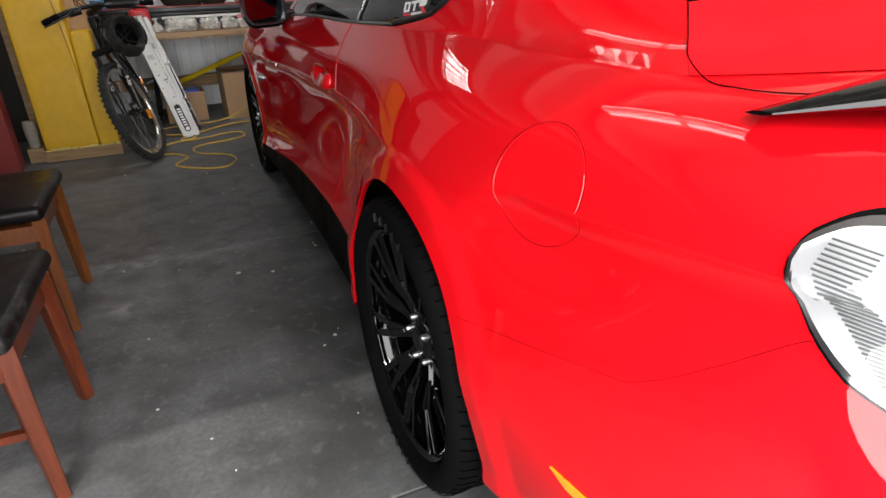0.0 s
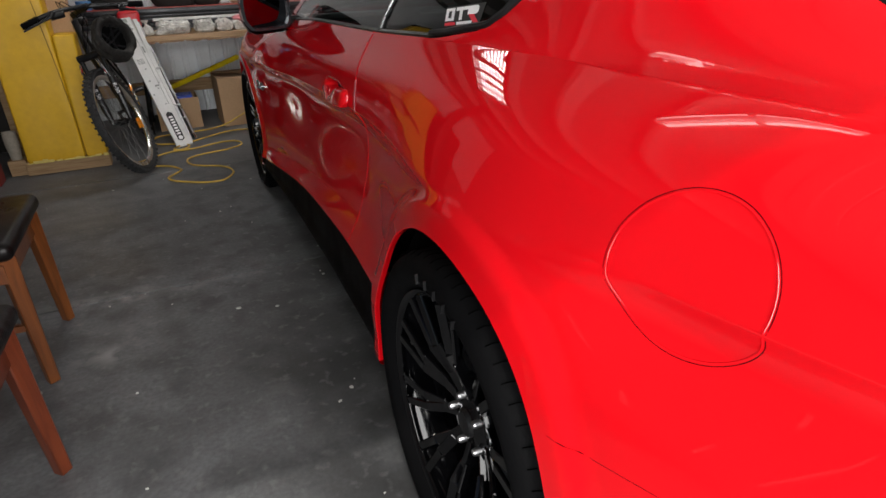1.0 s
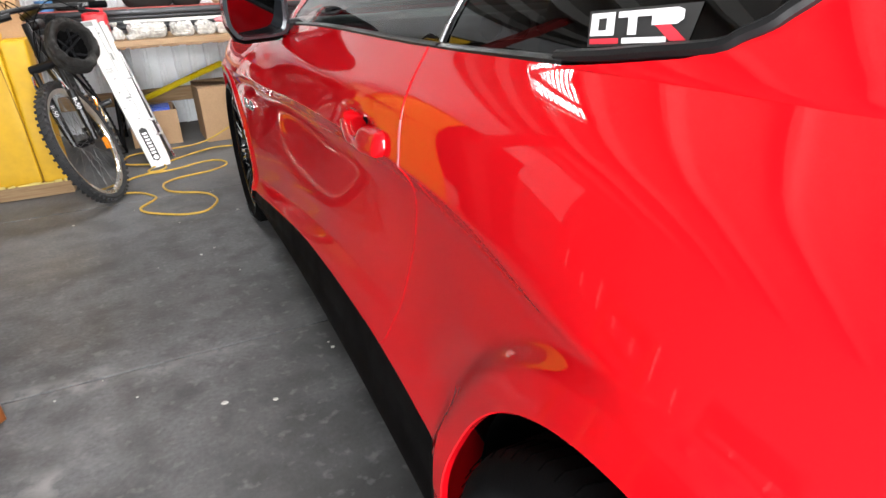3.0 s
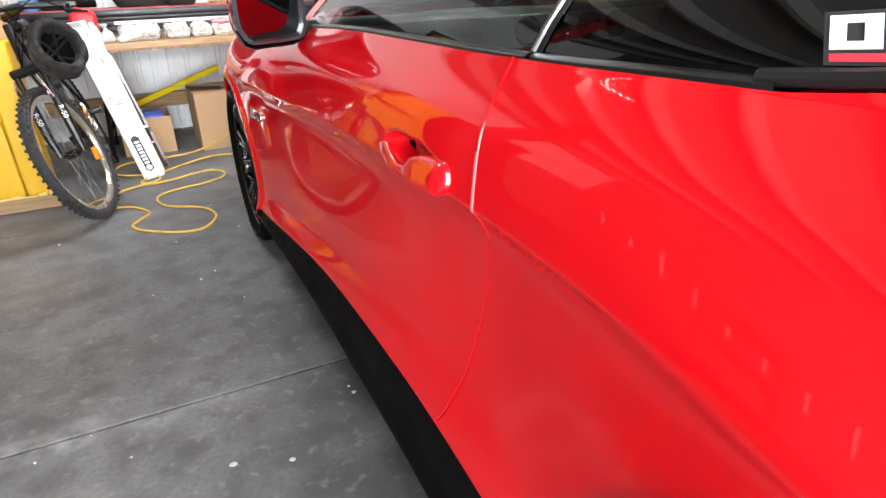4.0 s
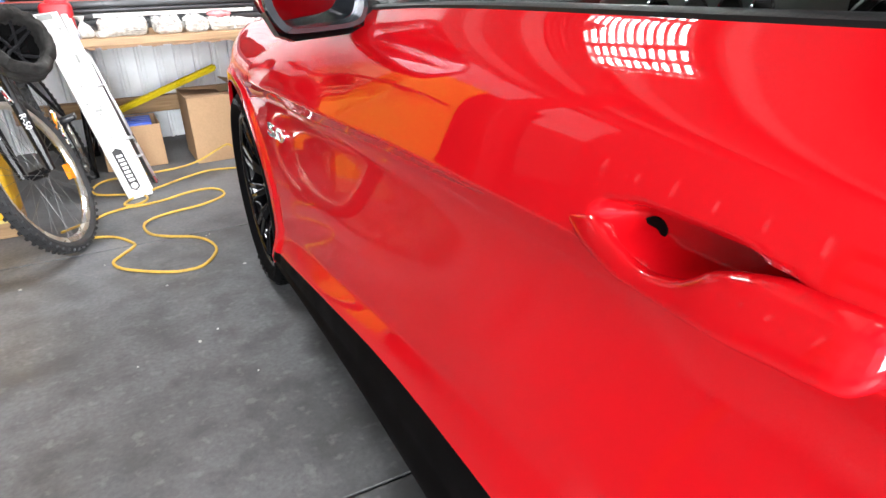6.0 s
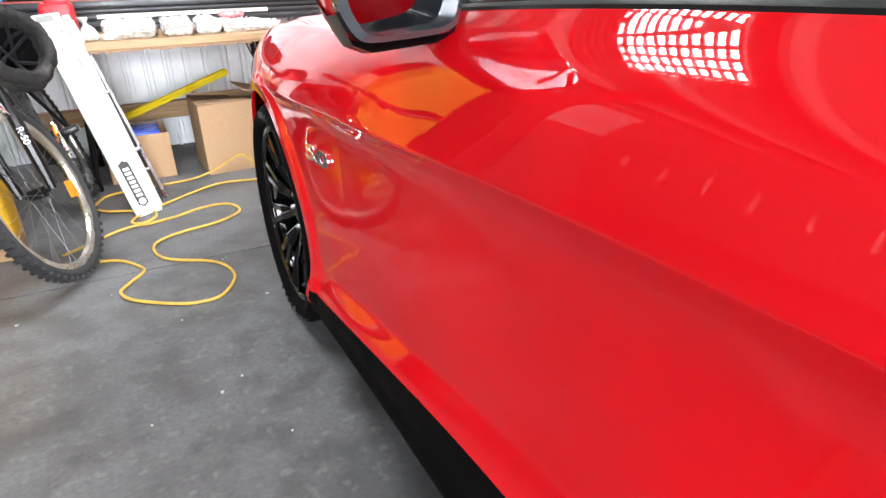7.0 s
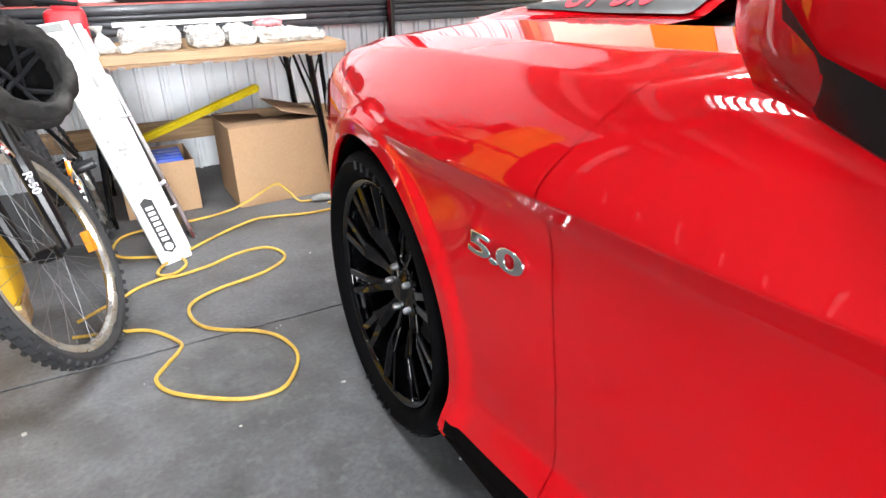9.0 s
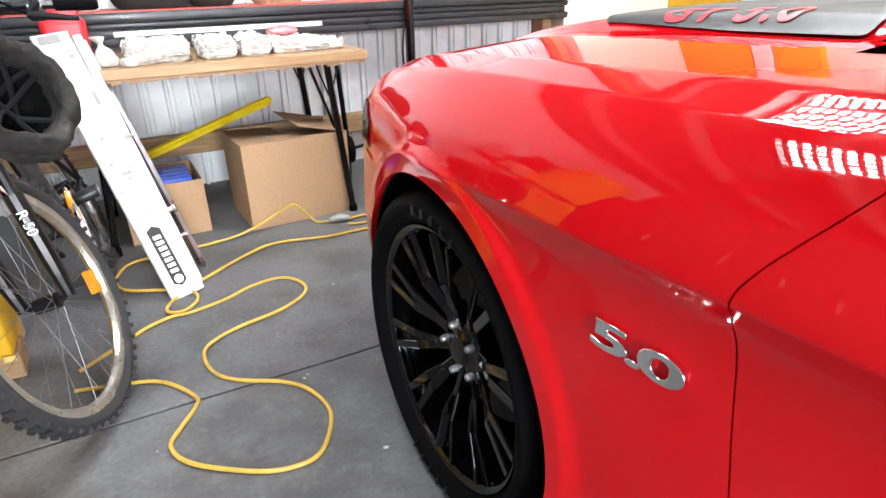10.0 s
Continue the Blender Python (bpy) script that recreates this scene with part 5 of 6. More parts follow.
# two dining chairs against the aisle
def chair(at, turn, seat_mat, wood_mat, label):
    c = empty("dining_chair", label, "chair", "dining chairs in the garage")
    c.matrix_world = Matrix.Translation(at) @ Matrix.Rotation(radians(turn), 4, "Z")
    # local: the two legs at the aisle side stand at x = 0, the chair runs to -x
    W, D, H = 0.40, 0.42, 0.43
    bm = bmesh.new()
    box(bm, (-W - 0.02, -0.05, H), (0.03, D + 0.02, H + 0.055), bevel=0.024, seg=4)
    for v in bm.verts:
        if v.co.z > H + 0.03:
            fx, fy = (v.co.x + W / 2) / (W / 2 + 0.03), (v.co.y - D / 2) / (D / 2 + 0.04)
            v.co.z += 0.012 * max(0, 1 - fx * fx) * max(0, 1 - fy * fy)
    part("seat", bm, seat_mat, c, "padded black vinyl seat")
    for px, py, ox, oy in ((0, 0, 0.005, -0.01), (0, D - 0.03, 0.005, 0.012), (-W, 0, -0.02, -0.01), (-W, D - 0.03, -0.02, 0.012)):
        bm = bmesh.new()
        vs = bar(bm, (px + ox, py + oy, 0.0), (px - 0.008, py + (0.012 if py < 0.1 else -0.002), H), 0.032, 0.032, 0, 0.044, 0.044)
        bmesh.ops.bevel(bm, geom=list(bm.edges), offset=0.003, segments=1, affect="EDGES")
        part("leg", bm, wood_mat, c)
    for a, b, z in (((-0.01, 0.0), (-0.01, D - 0.03), 0.385), ((-W, 0.0), (-W, D - 0.03), 0.385), ((-W, 0.006), (-0.01, 0.006), 0.385), ((-W, D - 0.035), (-0.01, D - 0.035), 0.385)):
        bm = bmesh.new()
        bar(bm, (*a, z), (*b, z), 0.018, 0.055) if a[0] == b[0] else bar(bm, (*a, z), (*b, z), 0.055, 0.018)
        for v in bm.verts:
            v.co.z = z + (0.028 if v.co.z > z else -0.028)
        part("apron", bm, wood_mat, c)
    bm = bmesh.new()
    bar(bm, (-W, 0.0, 0.20), (-0.01, 0.0, 0.20), 0.020, 0.020)
    part("stretcher", bm, wood_mat, c)
    bm = bmesh.new()
    for py in (0.0, D - 0.03):
        bar(bm, (-W - 0.005, py, H), (-W - 0.08, py, 0.98), 0.036, 0.036)
    bar(bm, (-W - 0.075, -0.02, 0.92), (-W - 0.075, D - 0.01, 0.92), 0.02, 0.10)
    bar(bm, (-W - 0.05, -0.0, 0.72), (-W - 0.05, D - 0.03, 0.72), 0.018, 0.06)
    part("backrest", bm, wood_mat, c)
    return c


chair((-1.805, 1.105, 0.0), 0, VINYL, CHAIR_WOOD, "brown wooden dining chair with black vinyl seat")
chair((-1.745, 0.245, 0.0), -2, VINYL_WORN, CHAIR_WOOD_RED, "reddish wooden dining chair with scuffed black vinyl seat")

# yellow wrapped block on a timber bearer
bm = bmesh.new()
box(bm, (-2.24, 3.66, 0.0), (-1.755, 3.76, 0.085), bevel=0.004)
tagged(part("timber_bearer", bm, TIMBER, smooth=False), "raw timber bearer lying on the concrete floor", "timber")
SEAM = mat("dark_foam_crack", (0.20, 0.11, 0.01), 0.8, var=0.2)
blk = empty("yellow_block", "tall yellow plastic-wrapped block standing on a timber bearer", "packaged board")
random.seed(4)
for lo_, hi_, nm in (((-2.215, 3.62, 0.085), (-1.888, 3.80, 1.55), "tall_board"), ((-1.8865, 3.622, 0.085), (-1.765, 3.80, 0.842), "short_board")):
    bm = bmesh.new()
    box(bm, lo_, hi_, bevel=0.012, seg=3)
    bmesh.ops.subdivide_edges(bm, edges=[e for e in bm.edges if abs(e.verts[0].co.z - e.verts[1].co.z) > 0.3], cuts=22)
    bmesh.ops.subdivide_edges(bm, edges=[e for e in bm.edges if abs(e.verts[0].co.x - e.verts[1].co.x) > 0.05], cuts=8)
    for v in bm.verts:
        n = noise.noise(Vector((v.co.x * 6, v.co.z * 5, 1.3)))
        v.co.y += 0.006 * n
        v.co.x += 0.012 * noise.noise(Vector((v.co.z * 4, v.co.y, 7.7))) * (step_in(v.co.x, -1.87, -1.78) if nm == "short_board" else 0.0)
        if v.co.z < 0.10:
            v.co.z += 0.014 * noise.noise(Vector((v.co.x * 30, 2, 0)))
    part(nm, bm, YELLOW, blk)
bm = bmesh.new()
tube(bm, smooth_path([(-1.93 + 0.012 * math.sin(3 * z) + 0.10 * (0.9 - z) * 0.6, 3.612, z) for z in np.linspace(0.10, 1.2, 12)], 4), 0.0022, 5)
part("wrap_seam", bm, SEAM, blk, "dark crack in the foam")
TORN = mat("pale_torn_wrap", (0.60, 0.47, 0.13), 0.6, var=0.2)
x = -2.215
while x < -1.775:
    w_ = random.uniform(0.02, 0.06)
    bm = bmesh.new()
    box(bm, (x, 3.609, 0.086), (x + w_, 3.6135, 0.090 + 0.018 * random.random() ** 2))
    for v in bm.verts:
        if v.co.z > 0.0885:
            v.co.z += random.uniform(-0.001, 0.007)
    part("wrap_shred", bm, TORN, blk, "pale torn edge of the wrap")
    x += w_ + random.choice((0.0, 0.004, 0.012))
bm = bmesh.new()
box(bm, (-1.93, 3.808, 0.0), (-1.782, 3.94, 1.25), bevel=0.004)
tagged(part("flat_carton", bm, CARD, smooth=False), "brown cardboard carton standing on end", "carton")

# oxide red steel post and what leans beside it
bm = bmesh.new()
box(bm, (-2.50, 3.50, 0.0), (-2.36, 3.64, ZC), bevel=0.006)
tagged(part("steel_post", bm, RED_STEEL, smooth=False), "dark red painted steel post", "post", kind="structure")
for k in range(3):
    bm = bmesh.new()
    box(bm, (-2.33, 4.0 + 0.1 * k, 0.0), (-2.25, 4.03 + 0.1 * k, 1.5 - 0.2 * k), bevel=0.003)
    tagged(part("timber_offcut", bm, TIMBER, smooth=False), "dark timber offcut standing behind the yellow block", "timber", "timber offcuts")
bm = bmesh.new()
box(bm, (-3.3, 4.45, 0.0), (-2.12, 4.475, 1.75), bevel=0.003)
tagged(part("dark_sheet", bm, mat("dark_hardboard", (0.018, 0.013, 0.010), 0.75, var=0.3, scale=3), smooth=False), "dark brown hardboard sheet standing behind the red post", "board")
bm = bmesh.new()
lathe(bm, [(0.0, 0.001), (0.0, 0.055), (0.10, 0.075), (0.18, 0.070)], 14, lambda o, r_, a: Vector((-2.29 + r_ * math.cos(a) * 0.55, 3.74 + r_ * math.sin(a) * 0.5, 0.10 + o)))
tagged(part("paper_bag", bm, mat("pale_paper", (0.30, 0.27, 0.22), 0.8, var=0.2, bump=0.5, bump_scale=30)), "crumpled pale paper bag by the post", "bag")
bm = bmesh.new()
box(bm, (-2.34, 3.70, 0.0), (-2.24, 3.80, 0.099), bevel=0.003)
tagged(part("wood_block", bm, TIMBER, smooth=False), "short timber block under the paper bag", "timber")

# folding trestle table with plastic packs
tab = empty("folding_table", "folding table with brown top and black steel legs", "table")
bm = bmesh.new()
box(bm, (-1.62, 4.40, 0.700), (-0.355, 5.02, 0.738), bevel=0.003)
part("tabletop", bm, TABLE_WOOD, tab, "brown laminate tabletop", smooth=False)
bm = bmesh.new()
random.seed(8)
x = -1.60
while x < -0.38:
    w_ = random.uniform(0.015, 0.05)
    box(bm, (x, 4.402, 0.700 - random.uniform(0.006, 0.018)), (x + w_, 4.412, 0.6995))
    x += w_
part("ragged_edge", bm, CARD_IN, tab, "frayed underside of the tabletop", smooth=False)
for sx, foot in ((-1.445, -1.498), (-0.53, -0.468)):
    for y0, y1 in ((4.45, 4.44), (4.93, 4.95)):
        bm = bmesh.new()
        tube(bm, [(sx, y0, 0.70), (foot, y1, 0.012)], 0.0155, 12)
        leg = part("leg", bm, BLACK_PAINT, tab)
        bm = bmesh.new()
        tube(bm, [(foot, y1, 0.0), (foot, y1, 0.03)], 0.020, 12)
        part("rubber_foot", bm, RUBBER, leg)
        for o in (-0.045, 0.07):
            bm = bmesh.new()
            tube(bm, smooth_path([(sx + o, y0 + 0.012, 0.70), (sx + 0.55 * o, y0 + 0.012, 0.63), (sx + 0.014, y0 + 0.012, 0.52)]), 0.0042, 8)
            part("brace", bm, BLACK_PAINT, tab)
    bm = bmesh.new()
    tube(bm, [(sx + (foot - sx) * 0.83, 4.45, 0.12), (sx + (foot - sx) * 0.83, 4.94, 0.12)], 0.009, 8)
    part("crossbar", bm, BLACK_PAINT, tab)
    bm = bmesh.new()
    tube(bm, [(sx, 4.80, 0.695), (sx + (foot - sx) * 0.5, 4.45, 0.35)], 0.008, 8)
    part("diagonal_stay", bm, BLACK_PAINT, tab)


random.seed(11)


def pack(x0, x1, y0, y1, h, layers=1):
    p = empty("plastic_pack", "pile of flat white items in crumpled clear bags", "packet", "bagged packs on the table")
    for k in range(layers):
        bm = bmesh.new()
        z0, z1 = 0.738 + h * k / layers, 0.738 + h * (k + 1) / layers
        j = lambda: random.uniform(-0.008, 0.008)
        box(bm, (x0 + j(), y0 + j(), z0), (x1 + j(), y1 + j(), z1), bevel=h / layers * 0.3)
        bmesh.ops.subdivide_edges(bm, edges=[e for e in bm.edges if e.calc_length() > 0.015], cuts=15, use_grid_fill=True)
        for v in bm.verts:
            s_ = v.co + Vector((x0 * 9, 0, 7 * k))
            fold = noise.noise(Vector((v.co.x * 9 + 5 * k, v.co.y * 9, v.co.z * 190 + x0 * 31)))
            crush = abs(noise.noise(s_ * 26)) + 0.5 * abs(noise.noise(s_ * 60))
            v.co.y += 0.012 * fold - 0.020 * crush + 0.016 * noise.noise(s_ * 8)
            v.co.x += 0.006 * fold + 0.012 * noise.noise(s_ * 14 + Vector((5, 8, 2)))
            v.co.z += (0.030 * crush + 0.014 * noise.noise(s_ * 11) - 0.010) * (v.co.z - z0) / (z1 - z0)
            v.co.z = max(v.co.z, 0.738)
        part("bagged_layer", bm, PLASTIC_BAG, p)
    return p


pack(-1.30, -1.07, 4.47, 4.70, 0.085)
pack(-1.03, -0.88, 4.47, 4.72, 0.080)
pack(-0.87, -0.74, 4.48, 4.72, 0.075)
pack(-0.73, -0.60, 4.50, 4.74, 0.062)
pack(-0.60, -0.42, 4.52, 4.74, 0.040)
for cx, cy, r_, neck in ((-1.365, 4.50, 0.040, 1.0), (-1.290, 4.455, 0.028, 0.25)):
    bm = bmesh.new()
    shape = catmull(np.array([(0.0, 0.02), (0.05, 0.75), (0.45, 1.0), (1.1, 0.85), (1.7, 0.42), (2.0, 0.24), (2.2, 0.30), (2.7, 0.62), (2.72, 0.05)]), 5)
    lathe(bm, [(float(o) * r_ * (1 if o < 1.2 else neck), max(float(q), 0.01) * r_) for o, q in shape if o < 1.2 or neck > 0.5 or q < 0.9], 40,
          lambda o, q, a: Vector((cx + q * math.cos(a) * (1 + 0.35 * noise.noise(Vector((math.cos(a) * 2.5, math.sin(a) * 2.5, o * 40)))) - 0.25 * max(0, o - 0.05), cy + q * math.sin(a) * (1 + 0.3 * noise.noise(Vector((math.cos(a) * 2, math.sin(a) * 2, 5 + o * 50)))), 0.7385 + o)))
    tagged(part("knotted_bag", bm, PLASTIC_BAG), "small knotted clear bag of white pellets on the table", "bag", "bagged packs on the table")
bm = bmesh.new()
bmesh.ops.create_icosphere(bm, subdivisions=4, radius=1.0)
for v in bm.verts:
    d = 1 + 0.25 * noise.noise(v.co * 5)
    v.co = Vector((-0.665 + v.co.x * 0.065 * d, 4.60 + v.co.y * 0.05, 0.823 + v.co.z * 0.022 * d))
tagged(part("red_pack", bm, mat("reddish_plastic_bag", (0.62, 0.22, 0.24), 0.3, var=0.3, scale=20, bump=0.8, bump_scale=60)), "small clear bag of red items on the packs", "bag")
bm = bmesh.new()
box(bm, (-1.32, 4.74, 0.822), (-0.44, 4.765, 0.842), Matrix.Identity(4), bevel=0.002)
box(bm, (-1.28, 4.738, 0.738), (-1.24, 4.768, 0.823))
box(bm, (-0.70, 4.738, 0.738), (-0.66, 4.768, 0.823))
tagged(part("white_batten", bm, WHITE_BOX, smooth=False), "long white batten laid over the table packs", "batten")

# cartons below the table
def carton(lo_, hi_, turn, label, flap_up=0.0, fill=None):
    c = empty("cardboard_box", label, "cardboard box", "boxes under the table")
    W, D, H = hi_[0] - lo_[0], hi_[1] - lo_[1], hi_[2]
    base = Matrix.Translation(((lo_[0] + hi_[0]) / 2, (lo_[1] + hi_[1]) / 2, 0)) @ Matrix.Rotation(radians(turn), 4, "Z")
    t = 0.005
    for nm, a, b in (("front_panel", (-W / 2, -D / 2, 0), (W / 2, -D / 2 + t, H)), ("back_panel", (-W / 2, D / 2 - t, 0), (W / 2, D / 2, H)),
                     ("side_panel", (-W / 2, -D / 2 + t, 0), (-W / 2 + t, D / 2 - t, H)), ("side_panel", (W / 2 - t, -D / 2 + t, 0), (W / 2, D / 2 - t, H)),
                     ("base_panel", (-W / 2 + t, -D / 2 + t, 0), (W / 2 - t, D / 2 - t, t))):
        bm = bmesh.new()
        box(bm, a, b, base, bevel=0.0015, seg=1)
        part(nm, bm, CARD, c, smooth=False)
    for s, ang in flap_up or ():
        bm = bmesh.new()
        if s in ("front", "back"):
            k = -1 if s == "front" else 1
            box(bm, (-W / 2, 0, 0), (W / 2, D * 0.48, 0.004), base @ Matrix.Translation((0, k * (D / 2), H)) @ Matrix.Rotation(radians(180 if k > 0 else 0), 4, "Z") @ Matrix.Rotation(radians(ang), 4, "X"))
        else:
            k = -1 if s == "left" else 1
            box(bm, (0, -D / 2, 0), (W * 0.48, D / 2, 0.004), base @ Matrix.Translation((k * W / 2, 0, H - 0.004)) @ Matrix.Rotation(radians(180 if k > 0 else 0), 4, "Z") @ Matrix.Rotation(radians(-ang), 4, "Y"))
        part("flap", bm, CARD_IN, c, smooth=False)
    return c


carton((-0.958, 4.435, 0), (-0.475, 4.81, 0.385), 3, "large plain brown cardboard box with loose top flaps", (("left", -5), ("right", 14), ("front", -4), ("back", 10)))
carton((-1.44, 4.52, 0), (-1.115, 4.86, 0.245), 2, "open brown cardboard box with blue packets inside", ())
for k in range(4):
    bm = bmesh.new()
    box(bm, (-1.36 + 0.012 * k, 4.55 + 0.06 * k, 0.185), (-1.15, 4.60 + 0.06 * k, 0.255), bevel=0.008)
    tagged(part("blue_packet", bm, BLUE), "blue packet standing in the open box", "packet", "blue packets in the box")
bm = bmesh.new()
box(bm, (-1.36, 4.54, 0.006), (-1.14, 4.84, 0.19))
tagged(part("box_filling", bm, CARD_IN, smooth=False), "cardboard filling under the blue packets", "filling")
bm = bmesh.new()
bar(bm, (-1.50, 4.965, 0.200), (-0.715, 4.78, 0.505), 0.042, 0.036, radians(20))
bmesh.ops.bevel(bm, geom=list(bm.edges), offset=0.010, segments=3, affect="EDGES")
tagged(part("yellow_beam", bm, YELLOW_PAINT, smooth=False), "yellow painted steel channel leaning on the boxes", "steel channel")
bm = bmesh.new()
box(bm, (-1.9, 5.14, 0.20), (1.3, 5.21, 0.30), bevel=0.003)
tagged(part("wall_girt", bm, TIMBER, smooth=False), "timber girt along the back wall", "timber", kind="structure")
# black trolley wheel and frame at the table's far leg
bm = bmesh.new()
lathe(bm, [(-0.015, 0.02), (-0.018, 0.055), (-0.012, 0.068), (0.012, 0.068), (0.018, 0.055), (0.015, 0.02)], 28, lambda o, r_, a: Vector((-0.405 + o, 4.62 + r_ * math.cos(a), 0.25 + r_ * math.sin(a))))
tube(bm, [(-0.405, 4.62, 0.25), (-0.405, 4.66, 0.02)], 0.012, 8)
tube(bm, [(-0.405, 4.62, 0.25), (-0.405, 4.70, 0.69)], 0.012, 8)
tube(bm, [(-0.405, 4.62, 0.25), (-0.20, 4.70, 0.25)], 0.008, 8)
tagged(part("folding_trolley", bm, RUBBER), "folded black hand trolley standing under the table", "trolley")

# white boards leaning against the table edge
def plank_between(a, b, width_dir, width, thick, bm):
    a, b = Vector(a), Vector(b)
    d = (b - a).normalized()
    wd = (Vector(width_dir) - d * d.dot(Vector(width_dir))).normalized()
    n = d.cross(wd)
    m = Matrix((wd, n, d)).transposed().to_4x4()
    m.translation = a
    return box(bm, (0, 0, 0), (width, thick, (b - a).length), m, bevel=0.002, seg=1), m


boards = empty("white_boards", "bundle of long white boards leaning on the table", "boards")
bm = bmesh.new()
_, mb = plank_between((-1.335, 3.915, 0.0), (-1.578, 4.40, 0.868), (0.095, 0.06, 0.055), 0.118, 0.018, bm)
big_board = part("wide_board", bm, WHITE_BOX, boards, smooth=False)
bm = bmesh.new()
plank_between((-1.245, 4.02, 0.0), (-1.452, 4.405, 0.865), (0.095, 0.06, 0.055), 0.030, 0.03, bm)
part("narrow_board", bm, WHITE_BOX, boards, smooth=False)
bm = bmesh.new()
plank_between((-1.20, 4.15, 0.0), (-1.43, 4.47, 0.84), (0.095, 0.06, 0.055), 0.018, 0.05, bm)
part("edge_strip", bm, STEEL, boards, "bare aluminium edge strip", smooth=False)
# printed label drawn as plain shapes, small marks and hole plugs
bm = bmesh.new()
bm.faces.new([bm.verts.new(mb @ Vector((x, -0.0015, z))) for x, z in ((0.030, 0.055), (0.054, 0.040), (0.078, 0.055), (0.078, 0.26), (0.054, 0.275), (0.030, 0.26))])
part("label_plate", bm, DECAL, big_board, "black printed label")
for k in range(7):
    bm = bmesh.new()
    bm.faces.new([bm.verts.new(mb @ Vector((x, -0.0025, z))) for x, z in ((0.040, 0.092 + 0.022 * k), (0.068, 0.092 + 0.022 * k), (0.068, 0.106 + 0.022 * k), (0.040, 0.106 + 0.022 * k))])
    part("label_bar", bm, WHITE_VINYL, big_board)
bm = bmesh.new()
bm.faces.new([bm.verts.new(mb @ Vector((0.054 + 0.016 * math.cos(a), -0.0025, 0.067 + 0.016 * math.sin(a)))) for a in np.linspace(0, 2 * math.pi, 17)[:-1]])
part("label_disc", bm, WHITE_VINYL, big_board, "white printed disc")
for x, z in ((0.02, 0.42), (0.09, 0.50), (0.05, 0.62), (0.03, 0.93), (0.095, 0.93), (0.07, 0.46)):
    bm = bmesh.new()
    tube(bm, [mb @ Vector((x, 0.0, z)), mb @ Vector((x, -0.003, z))], 0.006, 10)
    part("hole_plug", bm, GREY_FAB, big_board)
for k in range(6):
    bm = bmesh.new()
    bm.faces.new([bm.verts.new(mb @ Vector((x, -0.0015, z))) for x, z in ((0.02 + 0.008 * k, 0.66), (0.024 + 0.008 * k, 0.66), (0.024 + 0.008 * k, 0.70), (0.02 + 0.008 * k, 0.70))])
    part("printed_bar", bm, GREY_FAB, big_board)
LEN_B = 1.024
for xa in (0.0, 0.113):
    bm = bmesh.new()
    box(bm, (xa, -0.005, 0.004), (xa + 0.005, 0.0, LEN_B - 0.004), mb, bevel=0.001, seg=1)
    part("board_rim", bm, WHITE_BOX, big_board)
bm = bmesh.new()
box(bm, (0.086, -0.0022, 0.33), (0.089, -0.0008, LEN_B - 0.05), mb)
part("groove", bm, GREY_FAB, big_board, "thin grey groove")
for xa, za, wa, ha in ((0.016, 0.985, 0.07, 0.03), (0.055, 0.475, 0.030, 0.014), (0.030, 0.520, 0.012, 0.012), (0.014, 0.85, 0.008, 0.03), (0.094, 0.74, 0.012, 0.05), (0.060, 0.33, 0.016, 0.008)):
    bm = bmesh.new()
    box(bm, (xa, -0.003, za), (xa + wa, 0.0, za + ha), mb, bevel=0.001, seg=1)
    part("metal_fitting", bm, GREY_FAB, big_board, "dull grey metal fitting")
for z0, z1 in ((0.60, 0.615), (0.30, 0.318), (0.20, 0.212)):
    bm = bmesh.new()
    box(bm, (0.118, -0.004, z0), (0.160, 0.004, z1), mb, bevel=0.0015)
    tube(bm, [mb @ Vector((0.150, -0.006, (z0 + z1) / 2)), mb @ Vector((0.150, 0.006, (z0 + z1) / 2))], 0.007, 10)
    part("bracket", bm, STEEL, big_board, "bare metal bracket")

# red fuel can
can = empty("fuel_can", "red plastic fuel can standing on the table", "fuel can")
bm = bmesh.new()
box(bm, (-1.555, 4.52, 0.738), (-1.405, 4.66, 0.915), bevel=0.025, seg=4)
box(bm, (-1.52, 4.56, 0.90), (-1.42, 4.585, 0.955), bevel=0.01)
part("body", bm, RED_PLASTIC, can)
bm = bmesh.new()
tube(bm, [(-1.44, 4.62, 0.91), (-1.44, 4.62, 0.965)], 0.014, 12)
part("cap", bm, GREY_FAB, can, "grey screw cap")

# steel shelf beam along the wall, with its red deck and what lies on it
shelf = empty("wall_shelf", "dark ridged steel shelf edge with a red deck", "shelf")
bm = bmesh.new()
for k, (za, zb, d) in enumerate(((0.765, 0.80, 0.0), (0.803, 0.833, 0.012), (0.836, 0.862, 0.004), (0.865, 0.905, -0.012))):
    box(bm, (-3.2, 4.99 + d, za), (1.21, 5.03 + d, zb), bevel=0.006, seg=2)
box(bm, (-3.2, 5.02, 0.765), (1.21, 5.06, 0.90))
part("front_edge", bm, DARK_STEEL, shelf, "dark grey ridged steel edge")
bm = bmesh.new()
box(bm, (-3.2, 5.0, 0.898), (1.21, 5.235, 0.912), bevel=0.002)
part("deck", bm, RED_SHELF, shelf, "worn red shelf deck", smooth=False)
for x in (-3.1, 0.115):
    bm = bmesh.new()
    box(bm, (x - 0.022, 4.955, 0.0 if x < -1 else 0.0), (x + 0.022, 4.988, 1.6), bevel=0.004)
    part("shelf_post", bm, BLACK_PAINT, shelf, "black steel shelf post")
bm = bmesh.new()
